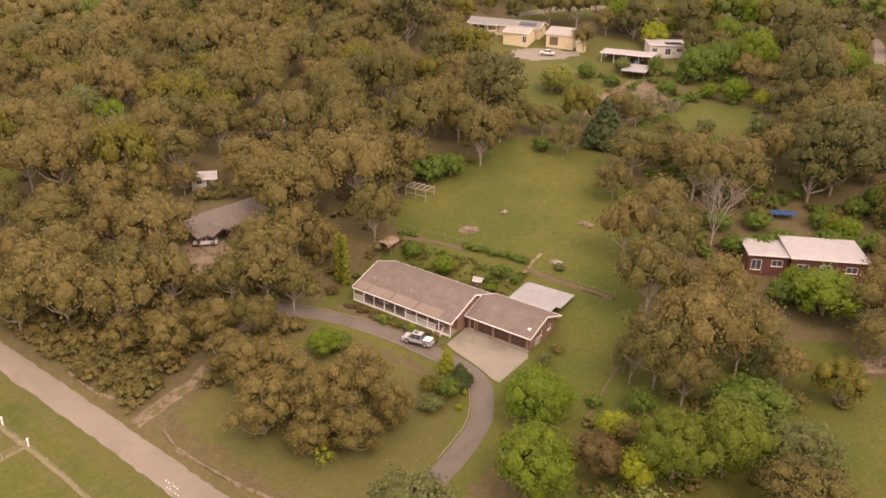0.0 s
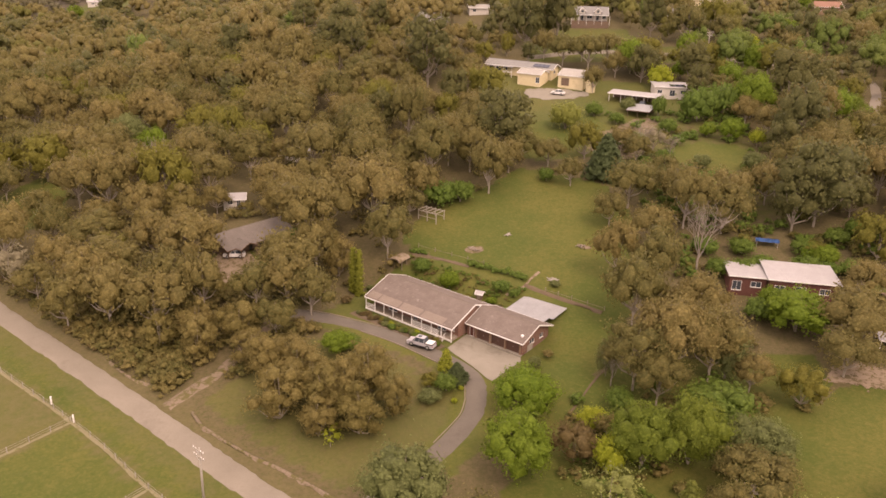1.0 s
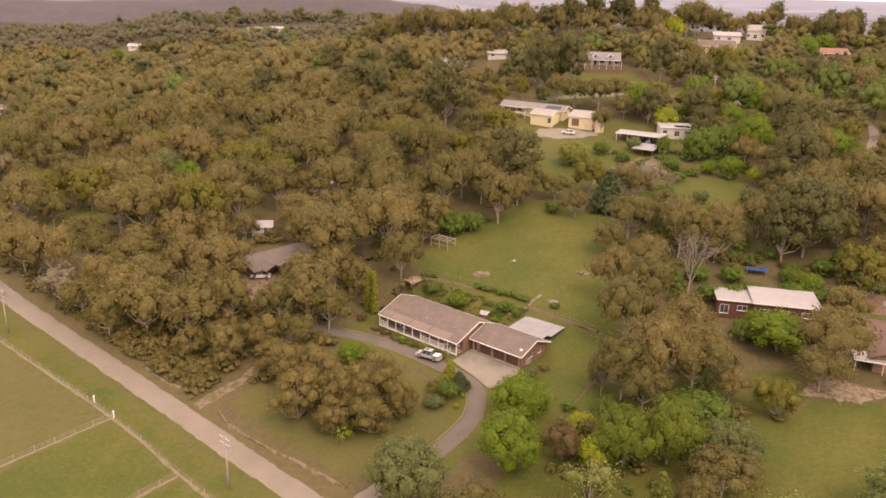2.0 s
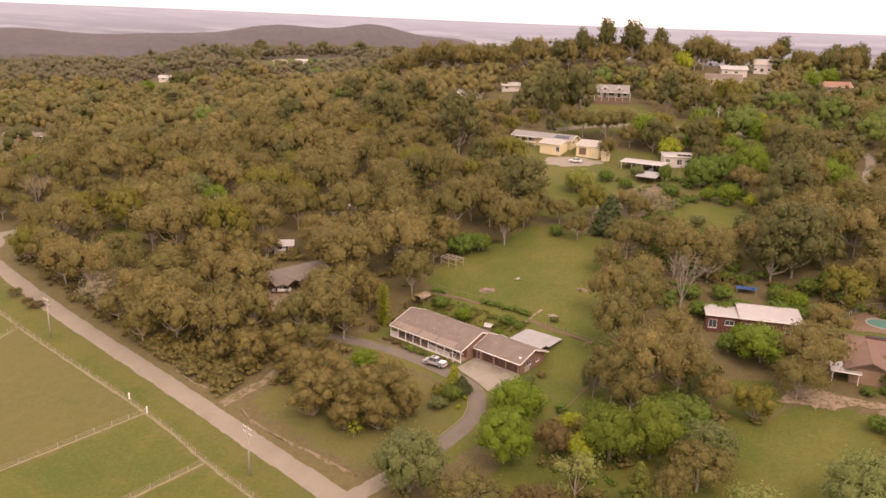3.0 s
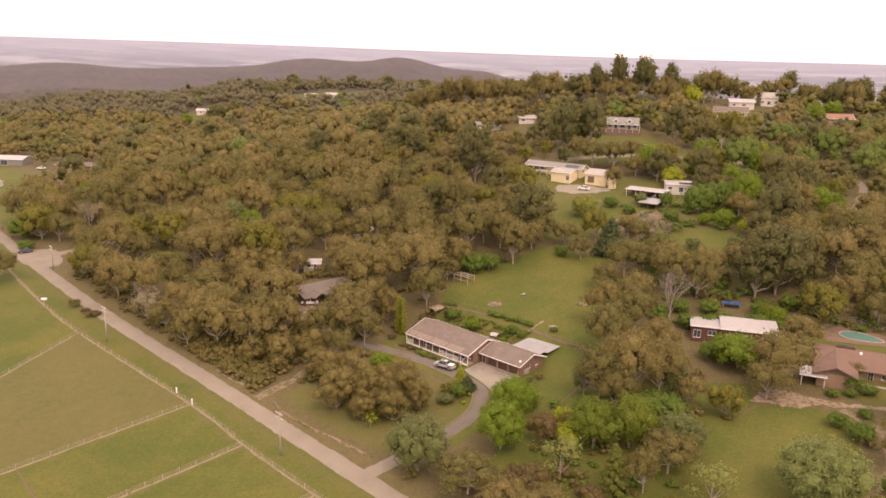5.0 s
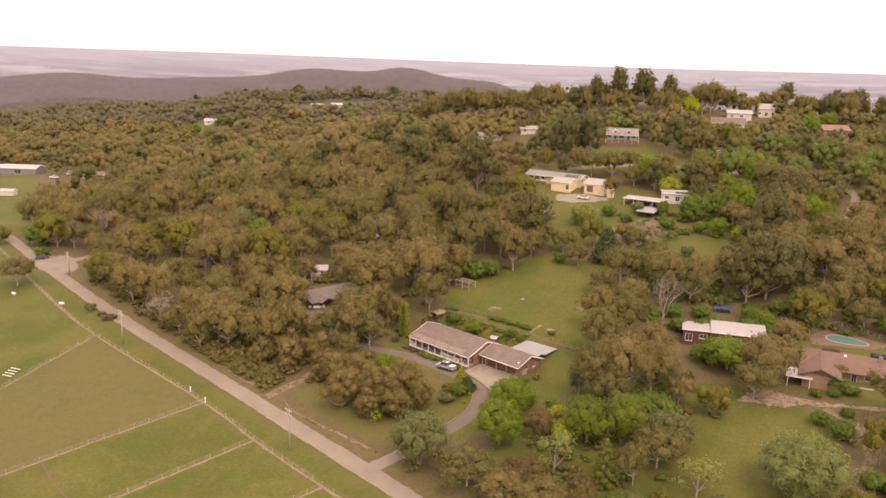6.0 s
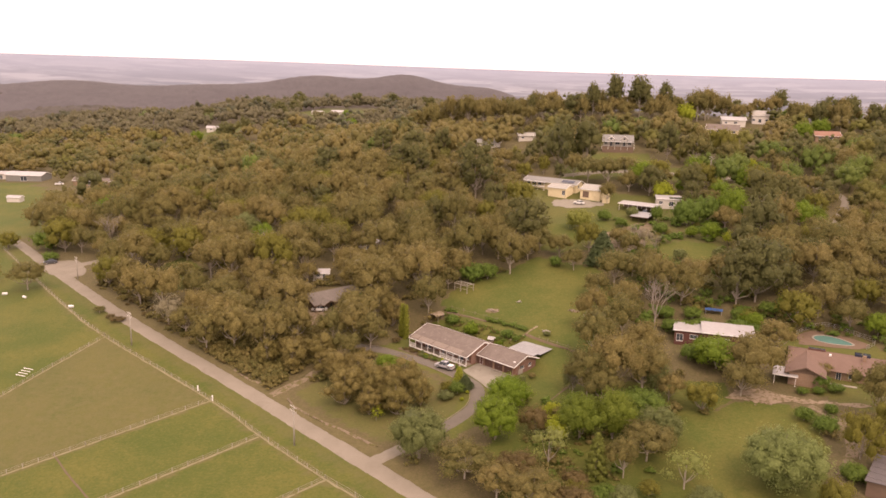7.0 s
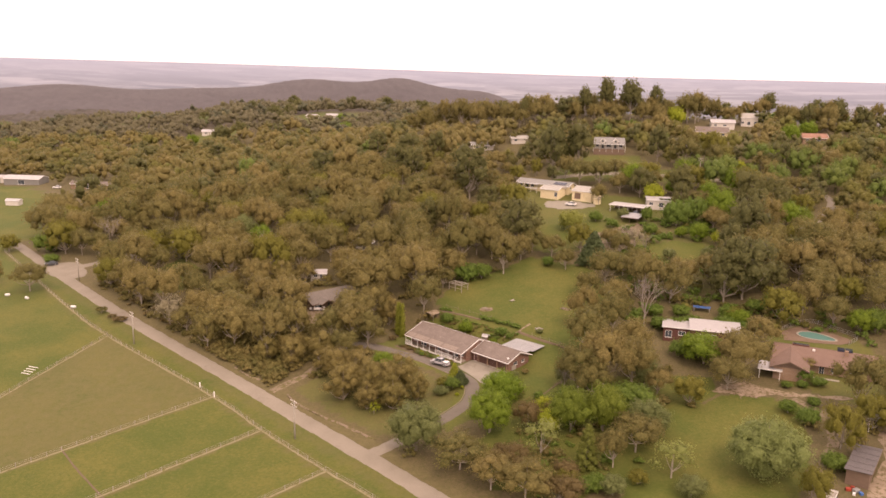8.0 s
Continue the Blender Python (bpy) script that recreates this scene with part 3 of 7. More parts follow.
def cover_at(x, y):
    """How much grass, dryness and distance the ground has at a place."""
    r = math.hypot(x - 20, y)
    if inside(FAR_FIELD, x, y) or inside(FAR_MEADOW, x, y):
        return (1.0, 0.15, 0.05, 1)
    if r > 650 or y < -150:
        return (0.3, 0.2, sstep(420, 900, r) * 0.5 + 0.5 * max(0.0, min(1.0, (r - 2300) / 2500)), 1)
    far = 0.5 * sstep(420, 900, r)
    grass, dry = 0.18, 0.1
    if south_of_road(x, y) and x < 60 + 14 * math.sin(y / 17) + 6 * math.sin(y / 5.3):
        grass, dry = 1.0, 0.12
        if inside(BROWN_FIELD, x, y):
            dry = 0.62
        for f in (ROAD_SOUTH_FENCE, CROSS_FENCE_A, CROSS_FENCE_B, CROSS_FENCE_C, CROSS_FENCE_D):
            if line_gap(f, x, y) < 0.9:
                dry = 0.75
    elif any(inside(p, x, y) for p in GRASSES):
        grass, dry = 1.0, 0.05
        if inside(SOUTH_LAWN, x, y):
            grass, dry = 0.62, 0.48
        elif inside(YARD, x, y):
            grass, dry = 0.85, 0.22
        elif inside(EAST_GARDEN, x, y):
            grass, dry = 1.0, 0.06
    elif any(inside(p, x, y) for p in BARE):
        grass, dry = 0.68, 0.30
    elif inside(NORTH_GARDEN, x, y):
        grass, dry = 0.5, 0.15
    elif inside(NORTH_BANK, x, y):
        grass, dry = 0.85, 0.18
    if line_gap(ROAD, x, y) < 5.5:
        dry = max(dry, 0.45)
    return (grass, dry, far, 1)


# ---- ground: one sheet out to the horizon ----
def axis_steps(lo, hi, step, limit, growth=1.16):
    mid = list(np.arange(lo, hi + 1e-6, step))
    left, right, s = [], [], step
    v = lo
    while v > -limit:
        s *= growth
        v -= s
        left.append(max(v, -limit))
    v, s = hi, step
    while v < limit:
        s *= growth
        v += s
        right.append(min(v, limit))
    return np.array(left[::-1] + mid + right)


def make_ground():
    xs, ys = axis_steps(-190, 150, 1.6, 4890), axis_steps(20, 280, 1.6, 4890)
    nx, ny = len(xs), len(ys)
    verts = np.array([(x, y, ground_z(x, y)) for y in ys for x in xs], dtype=np.float32)
    idx = np.arange(nx * ny).reshape(ny, nx)
    quads = np.stack([idx[:-1, :-1], idx[:-1, 1:], idx[1:, 1:], idx[1:, :-1]], -1).reshape(-1, 4)
    me = np_mesh("ground", verts, quads)
    at = me.attributes.new("cover", "FLOAT_COLOR", "POINT")
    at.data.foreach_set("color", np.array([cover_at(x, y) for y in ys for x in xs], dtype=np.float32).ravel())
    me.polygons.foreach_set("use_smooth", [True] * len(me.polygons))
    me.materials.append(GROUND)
    return tagged(new("ground", me), "grassy hillside with leaf litter under trees", "ground", kind="structure")


make_ground()


def road_strip(name, line, half, material, label, lift=0.05, crown=0.04, ragged=0.25, category="road", kind="structure"):
    """A ribbon laid on the ground along a bent line, with a slightly raised middle and uneven edges."""
    pts = smooth_line([(x, y, 0) for x, y in line], 1.2)
    offs = (-1.0, -0.8, -0.4, 0.0, 0.4, 0.8, 1.0)
    verts, quads = [], []
    for i, p in enumerate(pts):
        d = (pts[min(i + 1, len(pts) - 1)] - pts[max(i - 1, 0)]).normalized()
        s = Vector((d.y, -d.x, 0))
        for o in offs:
            w = half + ragged * ((noise.noise((p.x * 0.23 + o, p.y * 0.23, 3.1)) + noise.noise((p.x * 0.9 + o, p.y * 0.9, 7.7))) if abs(o) == 1 else 0)
            q = p + s * o * w
            z = ground_z(q.x, q.y) + (lift + crown * (1 - o * o) if abs(o) < 1 else -0.03)
            verts.append((q.x, q.y, z))
    n = len(offs)
    for i in range(len(pts) - 1):
        for k in range(n - 1):
            a = i * n + k
            quads.append((a, a + 1, a + n + 1, a + n))
    me = np_mesh(name, np.array(verts), np.array(quads))
    me.polygons.foreach_set("use_smooth", [True] * len(me.polygons))
    me.materials.append(material)
    return tagged(new(name, me), label, category, kind=kind)


road_strip("road", ROAD, 2.2, GRAVEL, "pale unsealed gravel road along the paddocks", 0.06, 0.08, 0.3)
road_strip("side_road", LANE, 2.4, GRAVEL, "pale gravel side lane leading into the bush", 0.08, 0.05, 0.4)
road_strip("driveway", DRIVE, 1.75, ASPHALT, "worn grey asphalt driveway curving past the house", 0.07, 0.03, 0.12, "driveway")
road_strip("driveway_mouth", DRIVE_MOUTH, 1.8, GRAVEL, "loose gravel where the driveway meets the road", 0.05, 0.03, 0.5, "driveway")
road_strip("track", OLD_TRACK, 1.3, DIRT, "old dirt track between the trees", 0.05, 0.02, 0.5, "track")
road_strip("east_driveway", EAST_DRIVE, 1.3, DIRT, "narrow dirt drive to the brick house", 0.06, 0.03, 0.3, "driveway")
road_strip("north_road", NORTH_ROAD, 2.6, GRAVEL, "pale road above the cream house", 0.08, 0.05, 0.4)
road_strip("east_track", EAST_TRACK, 1.7, GRAVEL, "winding pale gravel track on the hillside", 0.06, 0.03, 0.4, "track")


def patch(name, poly, material, label, lift=0.05, step=1.0, rounded=True, category="paving", kind="structure", ragged=0.0):
    """A sheet with a bent outline, laid on the ground."""
    bm = bmesh.new()
    line = smooth_line([(x, y, 0) for x, y in poly + poly[:1]], step)[:-1] if rounded else [Vector((x, y, 0)) for x, y in poly]
    line = [p + ragged * (noise.noise_vector(p * 0.35) + 0.6 * noise.noise_vector(p * 1.3)) for p in line]
    bm.faces.new([bm.verts.new((p.x, p.y, 0)) for p in line])
    bmesh.ops.triangulate(bm, faces=bm.faces[:])
    bmesh.ops.subdivide_edges(bm, edges=[e for e in bm.edges if e.calc_length() > 2 * step], cuts=3, use_grid_fill=True)
    for v in bm.verts:
        v.co.z = ground_z(v.co.x, v.co.y) + lift
    return tagged(part(name, bm, material), label, category, kind=kind)


patch("road_junction", [(-166, 184), (-158, 188), (-149, 184), (-140, 171), (-146, 168), (-156, 173)], GRAVEL, "widened gravel where the lane meets the road", 0.05, 1.0, ragged=0.8, category="road")


# ---- trees ----
def ico(level):
    """Corners and faces of a ball of triangles."""
    bm = bmesh.new()
    bmesh.ops.create_icosphere(bm, subdivisions=level, radius=1.0)
    bm.verts.ensure_lookup_table()
    out = np.array([v.co[:] for v in bm.verts]), np.array([[v.index for v in f.verts] for f in bm.faces])
    bm.free()
    return out


ICO = {1: ico(1), 2: ico(2)}


def unit(v):
    return v / np.maximum(1e-6, np.linalg.norm(v, axis=-1, keepdims=True))


def leaf_cloud(rng, centres, radii, outs, cards, size, droop=0.0, flat=0.8, core=0.9, level=2, tall=1.0, rough=0.20, loose=0.18):
    """Leafy lobes: a lumpy inner mass and small leaf sprays all over its skin, none of them buried in a neighbouring lobe."""
    k = len(centres)
    squash = np.array((1, 1, flat))
    waves = rng.normal(size=(k, 7, 3)) * 5.0
    shift = rng.uniform(0, 6.28, (k, 7))

    def skin(d):
        return 1 + rough * np.cos(np.einsum("knc,kjc->knj", d, waves) + shift[:, None, :]).sum(-1) / 2.0

    d = unit(rng.normal(size=(k, cards, 3)) + outs[:, None, :] * 0.45 + np.array((0, 0, 0.3)))
    reach = radii[:, None, None] * skin(d)[..., None]
    pos = centres[:, None, :] + d * reach * (0.97 + loose * np.abs(rng.normal(size=(k, cards, 1)))) * squash
    nrm = unit(d + rng.normal(size=d.shape) * 0.75 + np.array((0, 0, 0.25)))
    aim = rng.normal(size=d.shape) + np.array((0, 0, -4.0 * droop))
    t = unit(np.cross(nrm, np.cross(aim, nrm)))
    b = np.cross(nrm, t)
    s = size * rng.uniform(0.5, 1.6, (k, cards, 1))
    long, wide = s * (1 + 1.6 * droop), s * (0.66 - 0.2 * droop)
    gap = np.linalg.norm((pos.reshape(-1, 1, 3) - centres[None]) / squash, axis=-1) / radii[None]
    gap[np.arange(k * cards), np.repeat(np.arange(k), cards)] = 9.0
    keep = gap.min(1) > 0.78 if k > 1 else np.ones(cards, bool)
    corners = np.stack([pos + t * long, pos + b * wide, pos - t * long * 0.8, pos - b * wide], 2).reshape(-1, 4, 3)[keep].reshape(-1, 3)
    quads = np.arange(len(corners)).reshape(-1, 4)
    soft = unit(d * 0.45 + outs[:, None, :] * 0.6 + np.array((0, 0, 0.45)) + rng.normal(size=d.shape) * 0.30)
    soft = np.repeat(soft.reshape(-1, 3)[keep], 4, axis=0)
    iv, jf = ICO[level]
    di = np.tile(iv[None], (k, 1, 1))
    cv = (centres[:, None, :] + di * radii[:, None, None] * skin(di)[..., None] * core * squash).reshape(-1, 3)
    tris = (jf[None] + (np.arange(k) * len(iv))[:, None, None] + len(corners)).reshape(-1, 3)
    cb = unit(di * 0.7 + outs[:, None, :] * 0.4 + np.array((0, 0, 0.2))).reshape(-1, 3)
    v = np.concatenate([corners, cv])
    bend = unit(np.concatenate([soft, cb]) * np.array((1, 1, tall)))
    v[:, 2] /= tall
    return v, quads, tris, bend


def dome_points(rng, n, low=-0.45, jitter=0.16):
    i = np.arange(n)
    z = low + (1 - low) * (i + 0.5) / n
    a = i * 2.39996 + rng.uniform(0, 6)
    q = np.sqrt(np.maximum(0, 1 - z * z))
    return np.stack([np.cos(a) * q, np.sin(a) * q, z], 1) + rng.normal(size=(n, 3)) * jitter


def crown_gum(rng, lobes, cards, size, low=-0.45, droop=0.0, level=1, tall=1.35, spread=0.64, core=0.78, loose=0.20):
    """Unit crown, 1 high on a radius of 1: leafy domes of uneven size on spreading limbs, with gaps between them."""
    p = dome_points(rng, lobes, low, 0.16)
    r = rng.uniform(0.22, 0.42, lobes) * (14.0 / lobes) ** 0.35
    grow = rng.uniform(0.74, 1.12, (lobes, 1))
    c = p * np.array((spread, spread, 0.5 * tall - 0.28)) * grow + np.array((0, 0, 0.5 * tall))
    v, quads, tris, bend = leaf_cloud(rng, c, r, unit(p + np.array((0, 0, 0.25))), cards, size, droop, rng.uniform(0.66, 0.85), core, level, tall, loose=loose)
    low_z = v[:, 2].min()
    v[:, 2] = (v[:, 2] - low_z) / (v[:, 2].max() - low_z)
    tips = [np.array((q[0], q[1], max(0.1, (q[2] / tall - low_z) * 0.9))) for q in c]
    return v, quads, tris, bend, tips[::2]


def crown_round(rng, n, cards, size, droop=0.0, low=-0.6, level=1, tall=1.6):
    """A full rounded crown: lobes close together round a common middle, lightly broken outline."""
    p = np.concatenate([dome_points(rng, n, low, 0.07), np.zeros((1, 3))])
    c = p * np.array((0.64, 0.64, 0.5 * tall - 0.36)) * rng.uniform(0.80, 1.14, (n + 1, 1)) + np.array((0, 0, 0.5 * tall))
    r = np.append(rng.uniform(0.22, 0.40, n) * (18 / n) ** 0.4, 0.60)
    v, q, t, b = leaf_cloud(rng, c, r, unit(p + np.array((0, 0, 0.2))), cards, size, droop, 0.95, 0.80, level, tall, 0.22, 0.20)
    low_z = v[:, 2].min()
    v[:, 2] = (v[:, 2] - low_z) / (v[:, 2].max() - low_z)
    return v, q, t, b, [np.array((0.3, 0, 0.5)), np.array((-0.25, 0.2, 0.5)), np.array((0, -0.3, 0.45))]


def crown_cone(rng, n, cards, size, power=1.0, droop=0.25, tall=3.0):
    z = (np.arange(n) + 0.5) / n
    a = np.arange(n) * 2.39996
    q = (1 - z) ** power * rng.uniform(0.8, 1.0, n)
    hug, stout = (0.78, 0.09) if tall < 5 else (0.42, 0.30)
    c = np.stack([np.cos(a) * q * hug, np.sin(a) * q * hug, z * 0.97 * tall], 1)
    o = np.stack([np.cos(a), np.sin(a), 0.25 + 0 * a], 1)
    v, qd, tr, bend = leaf_cloud(rng, c, stout + 0.26 * q, unit(o), cards, size, droop, 0.8, 0.9, 1, tall)
    v[:, 2] /= v[:, 2].max()
    return v, qd, tr, bend, []


def trunk_mesh(rng, H, R, base, tips, girth, sides=6):
    """Trunk and limbs, tapered, reaching up into the crown."""
    bm = bmesh.new()
    fork = Vector((rng.uniform(-0.06, 0.06) * R, rng.uniform(-0.06, 0.06) * R, base * 0.85))
    tube(bm, [(0, 0, -0.4), (0.02, 0, 0.4), fork * 0.6, fork], [girth * 1.35, girth, girth * 0.85, girth * 0.75], sides)
    tube(bm, [fork, (fork.x * 1.5, fork.y * 1.5, base + (H - base) * 0.45), (0, 0, base + (H - base) * 0.78)], [girth * 0.72, girth * 0.45, girth * 0.12], sides)
    for tip in tips:
        q = Vector((tip[0] * R, tip[1] * R, base + tip[2] * (H - base)))
        mid = fork.lerp(q, 0.5) + Vector((0, 0, -0.08 * (q - fork).length))
        tube(bm, [fork * 0.97, mid, q], [girth * 0.5, girth * 0.34, girth * 0.1], 5)
    me = bpy.data.meshes.new("trunk")
    bm.to_mesh(me)
    bm.free()
    return me


def lod(mid, n, cards, size):
    """Fewer, larger leaf sprays for a tree that stands far back."""
    share, grow = ((1.0, 1.0), (0.52, 1.30), (0.28, 1.75))[mid]
    return n, int(cards * share), size * grow


def gum(lobes, cards, size, low=-0.45, droop=0.0, tall=1.35, spread=0.64, core=0.78, loose=0.20):
    def build(g, mid):
        n, c, sz = lod(mid, lobes + int(g.integers(-1, 2)), cards, size)
        return crown_gum(g, n, c, sz, low + g.uniform(-0.15, 0.15), droop, 1, tall, spread, core, loose)
    return build


def ball(n, cards, size, droop=0.0, low=-0.6):
    return lambda g, mid: crown_round(g, *lod(mid, n, cards, size), droop, low)


def cone(n, cards, size, power, droop, tall):
    return lambda g, mid: crown_cone(g, *lod(mid, n, cards, size), power, droop, tall)


# kind: label, category, crown builder, share of bare trunk, bark
KINDS = {
    "E": ("olive-brown gum tree with a clumped open crown", "gum tree", gum(17, 230, 0.028, -0.42), 0.24, BARK_PALE),
    "Q": ("bushy olive-brown gum with foliage down to the ground", "gum tree", gum(24, 190, 0.028, -0.9, tall=1.7), 0.02, BARK_PALE),
    "G": ("bright spring-green broadleaf tree with a full crown", "tree", ball(28, 190, 0.028, low=-0.8), 0.05, BARK),
    "K": ("deep green leafy tree with a dense low crown", "tree", ball(20, 90, 0.050), 0.03, BARK),
    "M": ("mid-green tree with a thick domed crown", "tree", ball(30, 200, 0.027, low=-0.8), 0.04, BARK),
    "P": ("grey-green tree with a soft rounded crown", "tree", ball(28, 190, 0.028, low=-0.8), 0.04, BARK),
    "D": ("dark pine with a broad heavy crown", "pine tree", gum(20, 180, 0.032, -0.75, tall=1.9, spread=0.58), 0.14, BARK),
    "N": ("tall dark pine with a domed crown on a bare trunk", "pine tree", gum(15, 200, 0.036, -0.35, tall=1.7, spread=0.58), 0.28, BARK),
    "B": ("brown-leaved tree with a dense rounded crown", "tree", gum(16, 170, 0.034, -0.65), 0.08, BARK),
    "Y": ("yellow-green tree with fresh leaves", "tree", ball(18, 100, 0.046), 0.06, BARK),
    "V": ("yellowish-olive tree with a ragged crown", "tree", gum(16, 190, 0.031, -0.6), 0.12, BARK),
    "W": ("pale green weeping willow with hanging twigs", "willow tree", ball(46, 250, 0.019, 0.35, -0.85), 0.01, BARK),
    "R": ("greyish half-bare tree with a thin crown", "tree", gum(9, 130, 0.040, -0.3, core=0.6, loose=0.3), 0.18, BARK_PALE),
    "T": ("thin pale tree with a sparse see-through crown", "tree", gum(9, 130, 0.040, -0.5, tall=2.0, core=0.55, loose=0.3), 0.18, BARK_PALE),
    "S": ("young yellow-green sapling with a few leafy twigs", "sapling", gum(6, 40, 0.080, -0.5, core=0.5), 0.2, BARK),
    "H": ("dense olive-green conical cypress", "cypress", cone(46, 60, 0.060, 0.6, 0.1, 3.4), 0.02, BARK),
    "C": ("tall slender yellow-green cypress", "cypress", cone(40, 46, 0.105, 0.45, 0.1, 9.0), 0.02, BARK),
    "I": ("pale yellow-green willow with trailing twigs", "willow tree", ball(22, 170, 0.034, 0.3, -0.85), 0.02, BARK),
    "L": ("bright yellow-green cone-shaped conifer", "conifer", cone(44, 60, 0.060, 0.65, 0.1, 2.8), 0.02, BARK),
    "F": ("dark green fir with tiered branches", "fir tree", cone(70, 60, 0.055, 1.0, 0.3, 1.9), 0.02, BARK),
}
VARIANTS = {"Q": 4, "E": 8, "D": 4, "G": 3, "K": 3, "P": 3, "V": 3, "B": 2}
tree_models, tree_count = {}, {}


def plant(kind, x, y, H, R, label="", group=""):
    """One tree of a kind, H high with a crown R wide, standing on the ground."""
    name, category, build, bare, bark = KINDS[kind]
    mid = 2 if y > 240 else 1 if y > 118 or x < -40 else 0
    n = tree_count[kind, mid] = tree_count.get((kind, mid), -1) + 1
    key = (kind, n % VARIANTS.get(kind, 1), mid)
    turn = (n * 137.5 + x * 7.3) % 360
    m = pose(x, y, ground_z(x, y) - 0.05, 0, 0, turn)
    lean = 1 + 0.06 * math.sin(x * 1.7 + y)
    scaled = m @ Matrix.Diagonal((R * lean, R / lean, H, 1))
    if key in tree_models:
        first = tree_models[key]
        ob = copy_thing(first, m @ Matrix.Diagonal((R * lean / first.scale.x, R / lean / first.scale.y, H / first.scale.z, 1)))
    else:
        rng = np.random.default_rng(sum(map(ord, kind)) * 31 + key[1])
        v, q, t, bend, tips = build(rng, mid)
        v[:, 2] = bare + v[:, 2] * (1 - bare)
        crown = np_mesh("crown", v, q, t, bend=bend)
        crown.materials.append(LEAF[kind])
        trunk = trunk_mesh(rng, 1.0, 1.0, bare, tips, 0.03)
        trunk.materials.append(bark)
        ob = thing(category.replace(" ", "_"), scaled, name, category)
        for nm, me in (("trunk", trunk), ("crown", crown)):
            o = new(nm, me)
            o.parent = ob
        tree_models[key] = ob
    if label:
        tagged(ob, label)
    if group:
        tagged(ob, group=group)
    return ob



# the trees that stand out, by kind: x, y, height, crown radius
TREES_G = [(12.8, 80.8, 11.5, 5.9), (14.4, 95.4, 8.8, 5.8), (66, 121, 9.4, 7.2), (63, 128, 6, 2.6), (90, 235, 15, 7), (79, 216, 8, 4), (73, 219, 5, 2.8), (-18, 111, 4.5, 3.4), (1, 137, 4, 2.4), (66, 126, 4, 2), (78, 148, 4, 2.5), (80, 145, 5, 3), (112, 143, 8, 4.5), (84, 299, 12, 5), (103, 276, 14, 6), (131, 327, 10, 6), (150, 370, 13, 6), (-87, 205, 10, 5), (163, 385, 11, 6)]
TREES_B = [(21.5, 84.2, 7.4, 3.7), (18, 66.5, 7, 4.2), (30, 64, 5, 3), (28.5, 56.4, 6.5, 4)]
TREES_Y = [(26, 81.7, 6.8, 2.7), (85, 211, 6, 2.5), (67, 264, 9, 4.6), (25, 92, 4, 2.5), (113, 315, 6, 3), (94, 404, 13, 6)]
TREES_M = [(31, 83.1, 11.5, 5.4), (38.1, 84.2, 12, 5.4)]
TREES_K = [(44.7, 94.4, 7.4, 5.6), (-3, 172, 7, 4.5), (2, 174, 6, 3.5), (73, 232, 12, 6), (81, 236, 12, 5), (62, 236, 7, 2.5), (42, 236, 5, 3), (24, 187, 4, 2.2), (-35, 153, 3, 2), (-5, 142, 3.2, 2), (30, 97, 4, 2.5), (64, 150, 4, 3), (77, 150, 4, 3), (84, 74, 4, 3), (36, 61, 4, 2.5), (116, 143, 8, 4), (89, 114, 4, 2.4), (84, 92, 4.5, 3), (81, 97, 3.5, 2.2), (-176, 204, 9, 6)]
TREES_K_B = [(60, 124.5, 5, 3), (60, 190, 4, 3), (66, 187, 3.5, 3), (50, 191, 4, 3), (57, 200, 4, 3), (62, 222, 5, 3), (48, 229, 4, 2.6), (71, 188, 3, 3), (84, 110, 1.8, 1.5), (88, 110.5, 2, 1.6), (92, 111.5, 2.5, 2), (56, 150, 4, 3), (86, 155, 4, 3), (92, 158, 5, 3.4), (-164, 187.5, 4, 3), (34, 60.4, 3.5, 2.4), (62, 141, 4, 3), (66, 143, 4, 3), (75, 142, 4.5, 3), (79, 141, 3.5, 2.6), (84, 141, 4, 3), (57, 141, 4, 3), (68, 139.5, 3, 2.2), (88, 101, 2.6, 1.8)]
TREES_P = [(79, 194, 6, 3.6), (66, 196, 4, 3), (47.8, 83.5, 9.4, 5.5), (49, 106, 10, 4), (-2.2, 71.6, 13.4, 6.2), (53, 185, 7, 3.5), (53, 240, 5, 3), (29, 106, 8, 2.2), (54, 61, 5, 3.4), (39, 60, 5, 3), (-96, 210, 12, 6)]
TREES_E = [(44.6, 76.1, 9, 5.8), (36, 122, 16, 6.5), (39, 105, 17, 7.5), (33, 102, 14, 6), (46, 105, 15, 6), (35, 138, 14, 5), (43, 135, 15, 6), (52, 102, 8, 3.6), (47, 118, 14, 6), (37, 162, 9, 4.5), (36, 98, 11, 4.5), (-31.5, 150.4, 16, 8), (-18.1, 161, 18, 8.9), (-28, 143, 13, 6)]
TREES_E_E = [(18, 200, 10, 5), (4, 192, 14, 6), (-2, 196, 15, 6), (15, 215, 9, 4.5), (46, 206, 8, 4), (-62, 141, 12, 5), (-38, 164, 13, 6), (-44, 172, 12, 6)]
TREES_RIDGE = [(-33, 404, 20, 7), (-23, 400, 17, 6), (-14, 405, 15, 5.5), (-5, 402, 15, 6), (3, 396, 14, 5), (12, 404, 15, 6), (20, 402, 17, 6), (34, 402, 16, 6), (47, 400, 14, 5.5), (60, 402, 14, 6), (75, 402, 15, 6), (83, 398, 16, 5), (106, 410, 21, 6.5), (157, 402, 15, 6), (169, 404, 15, 6), (177, 396, 17, 6), (-44, 408, 20, 6), (-55, 400, 19, 6.5)]
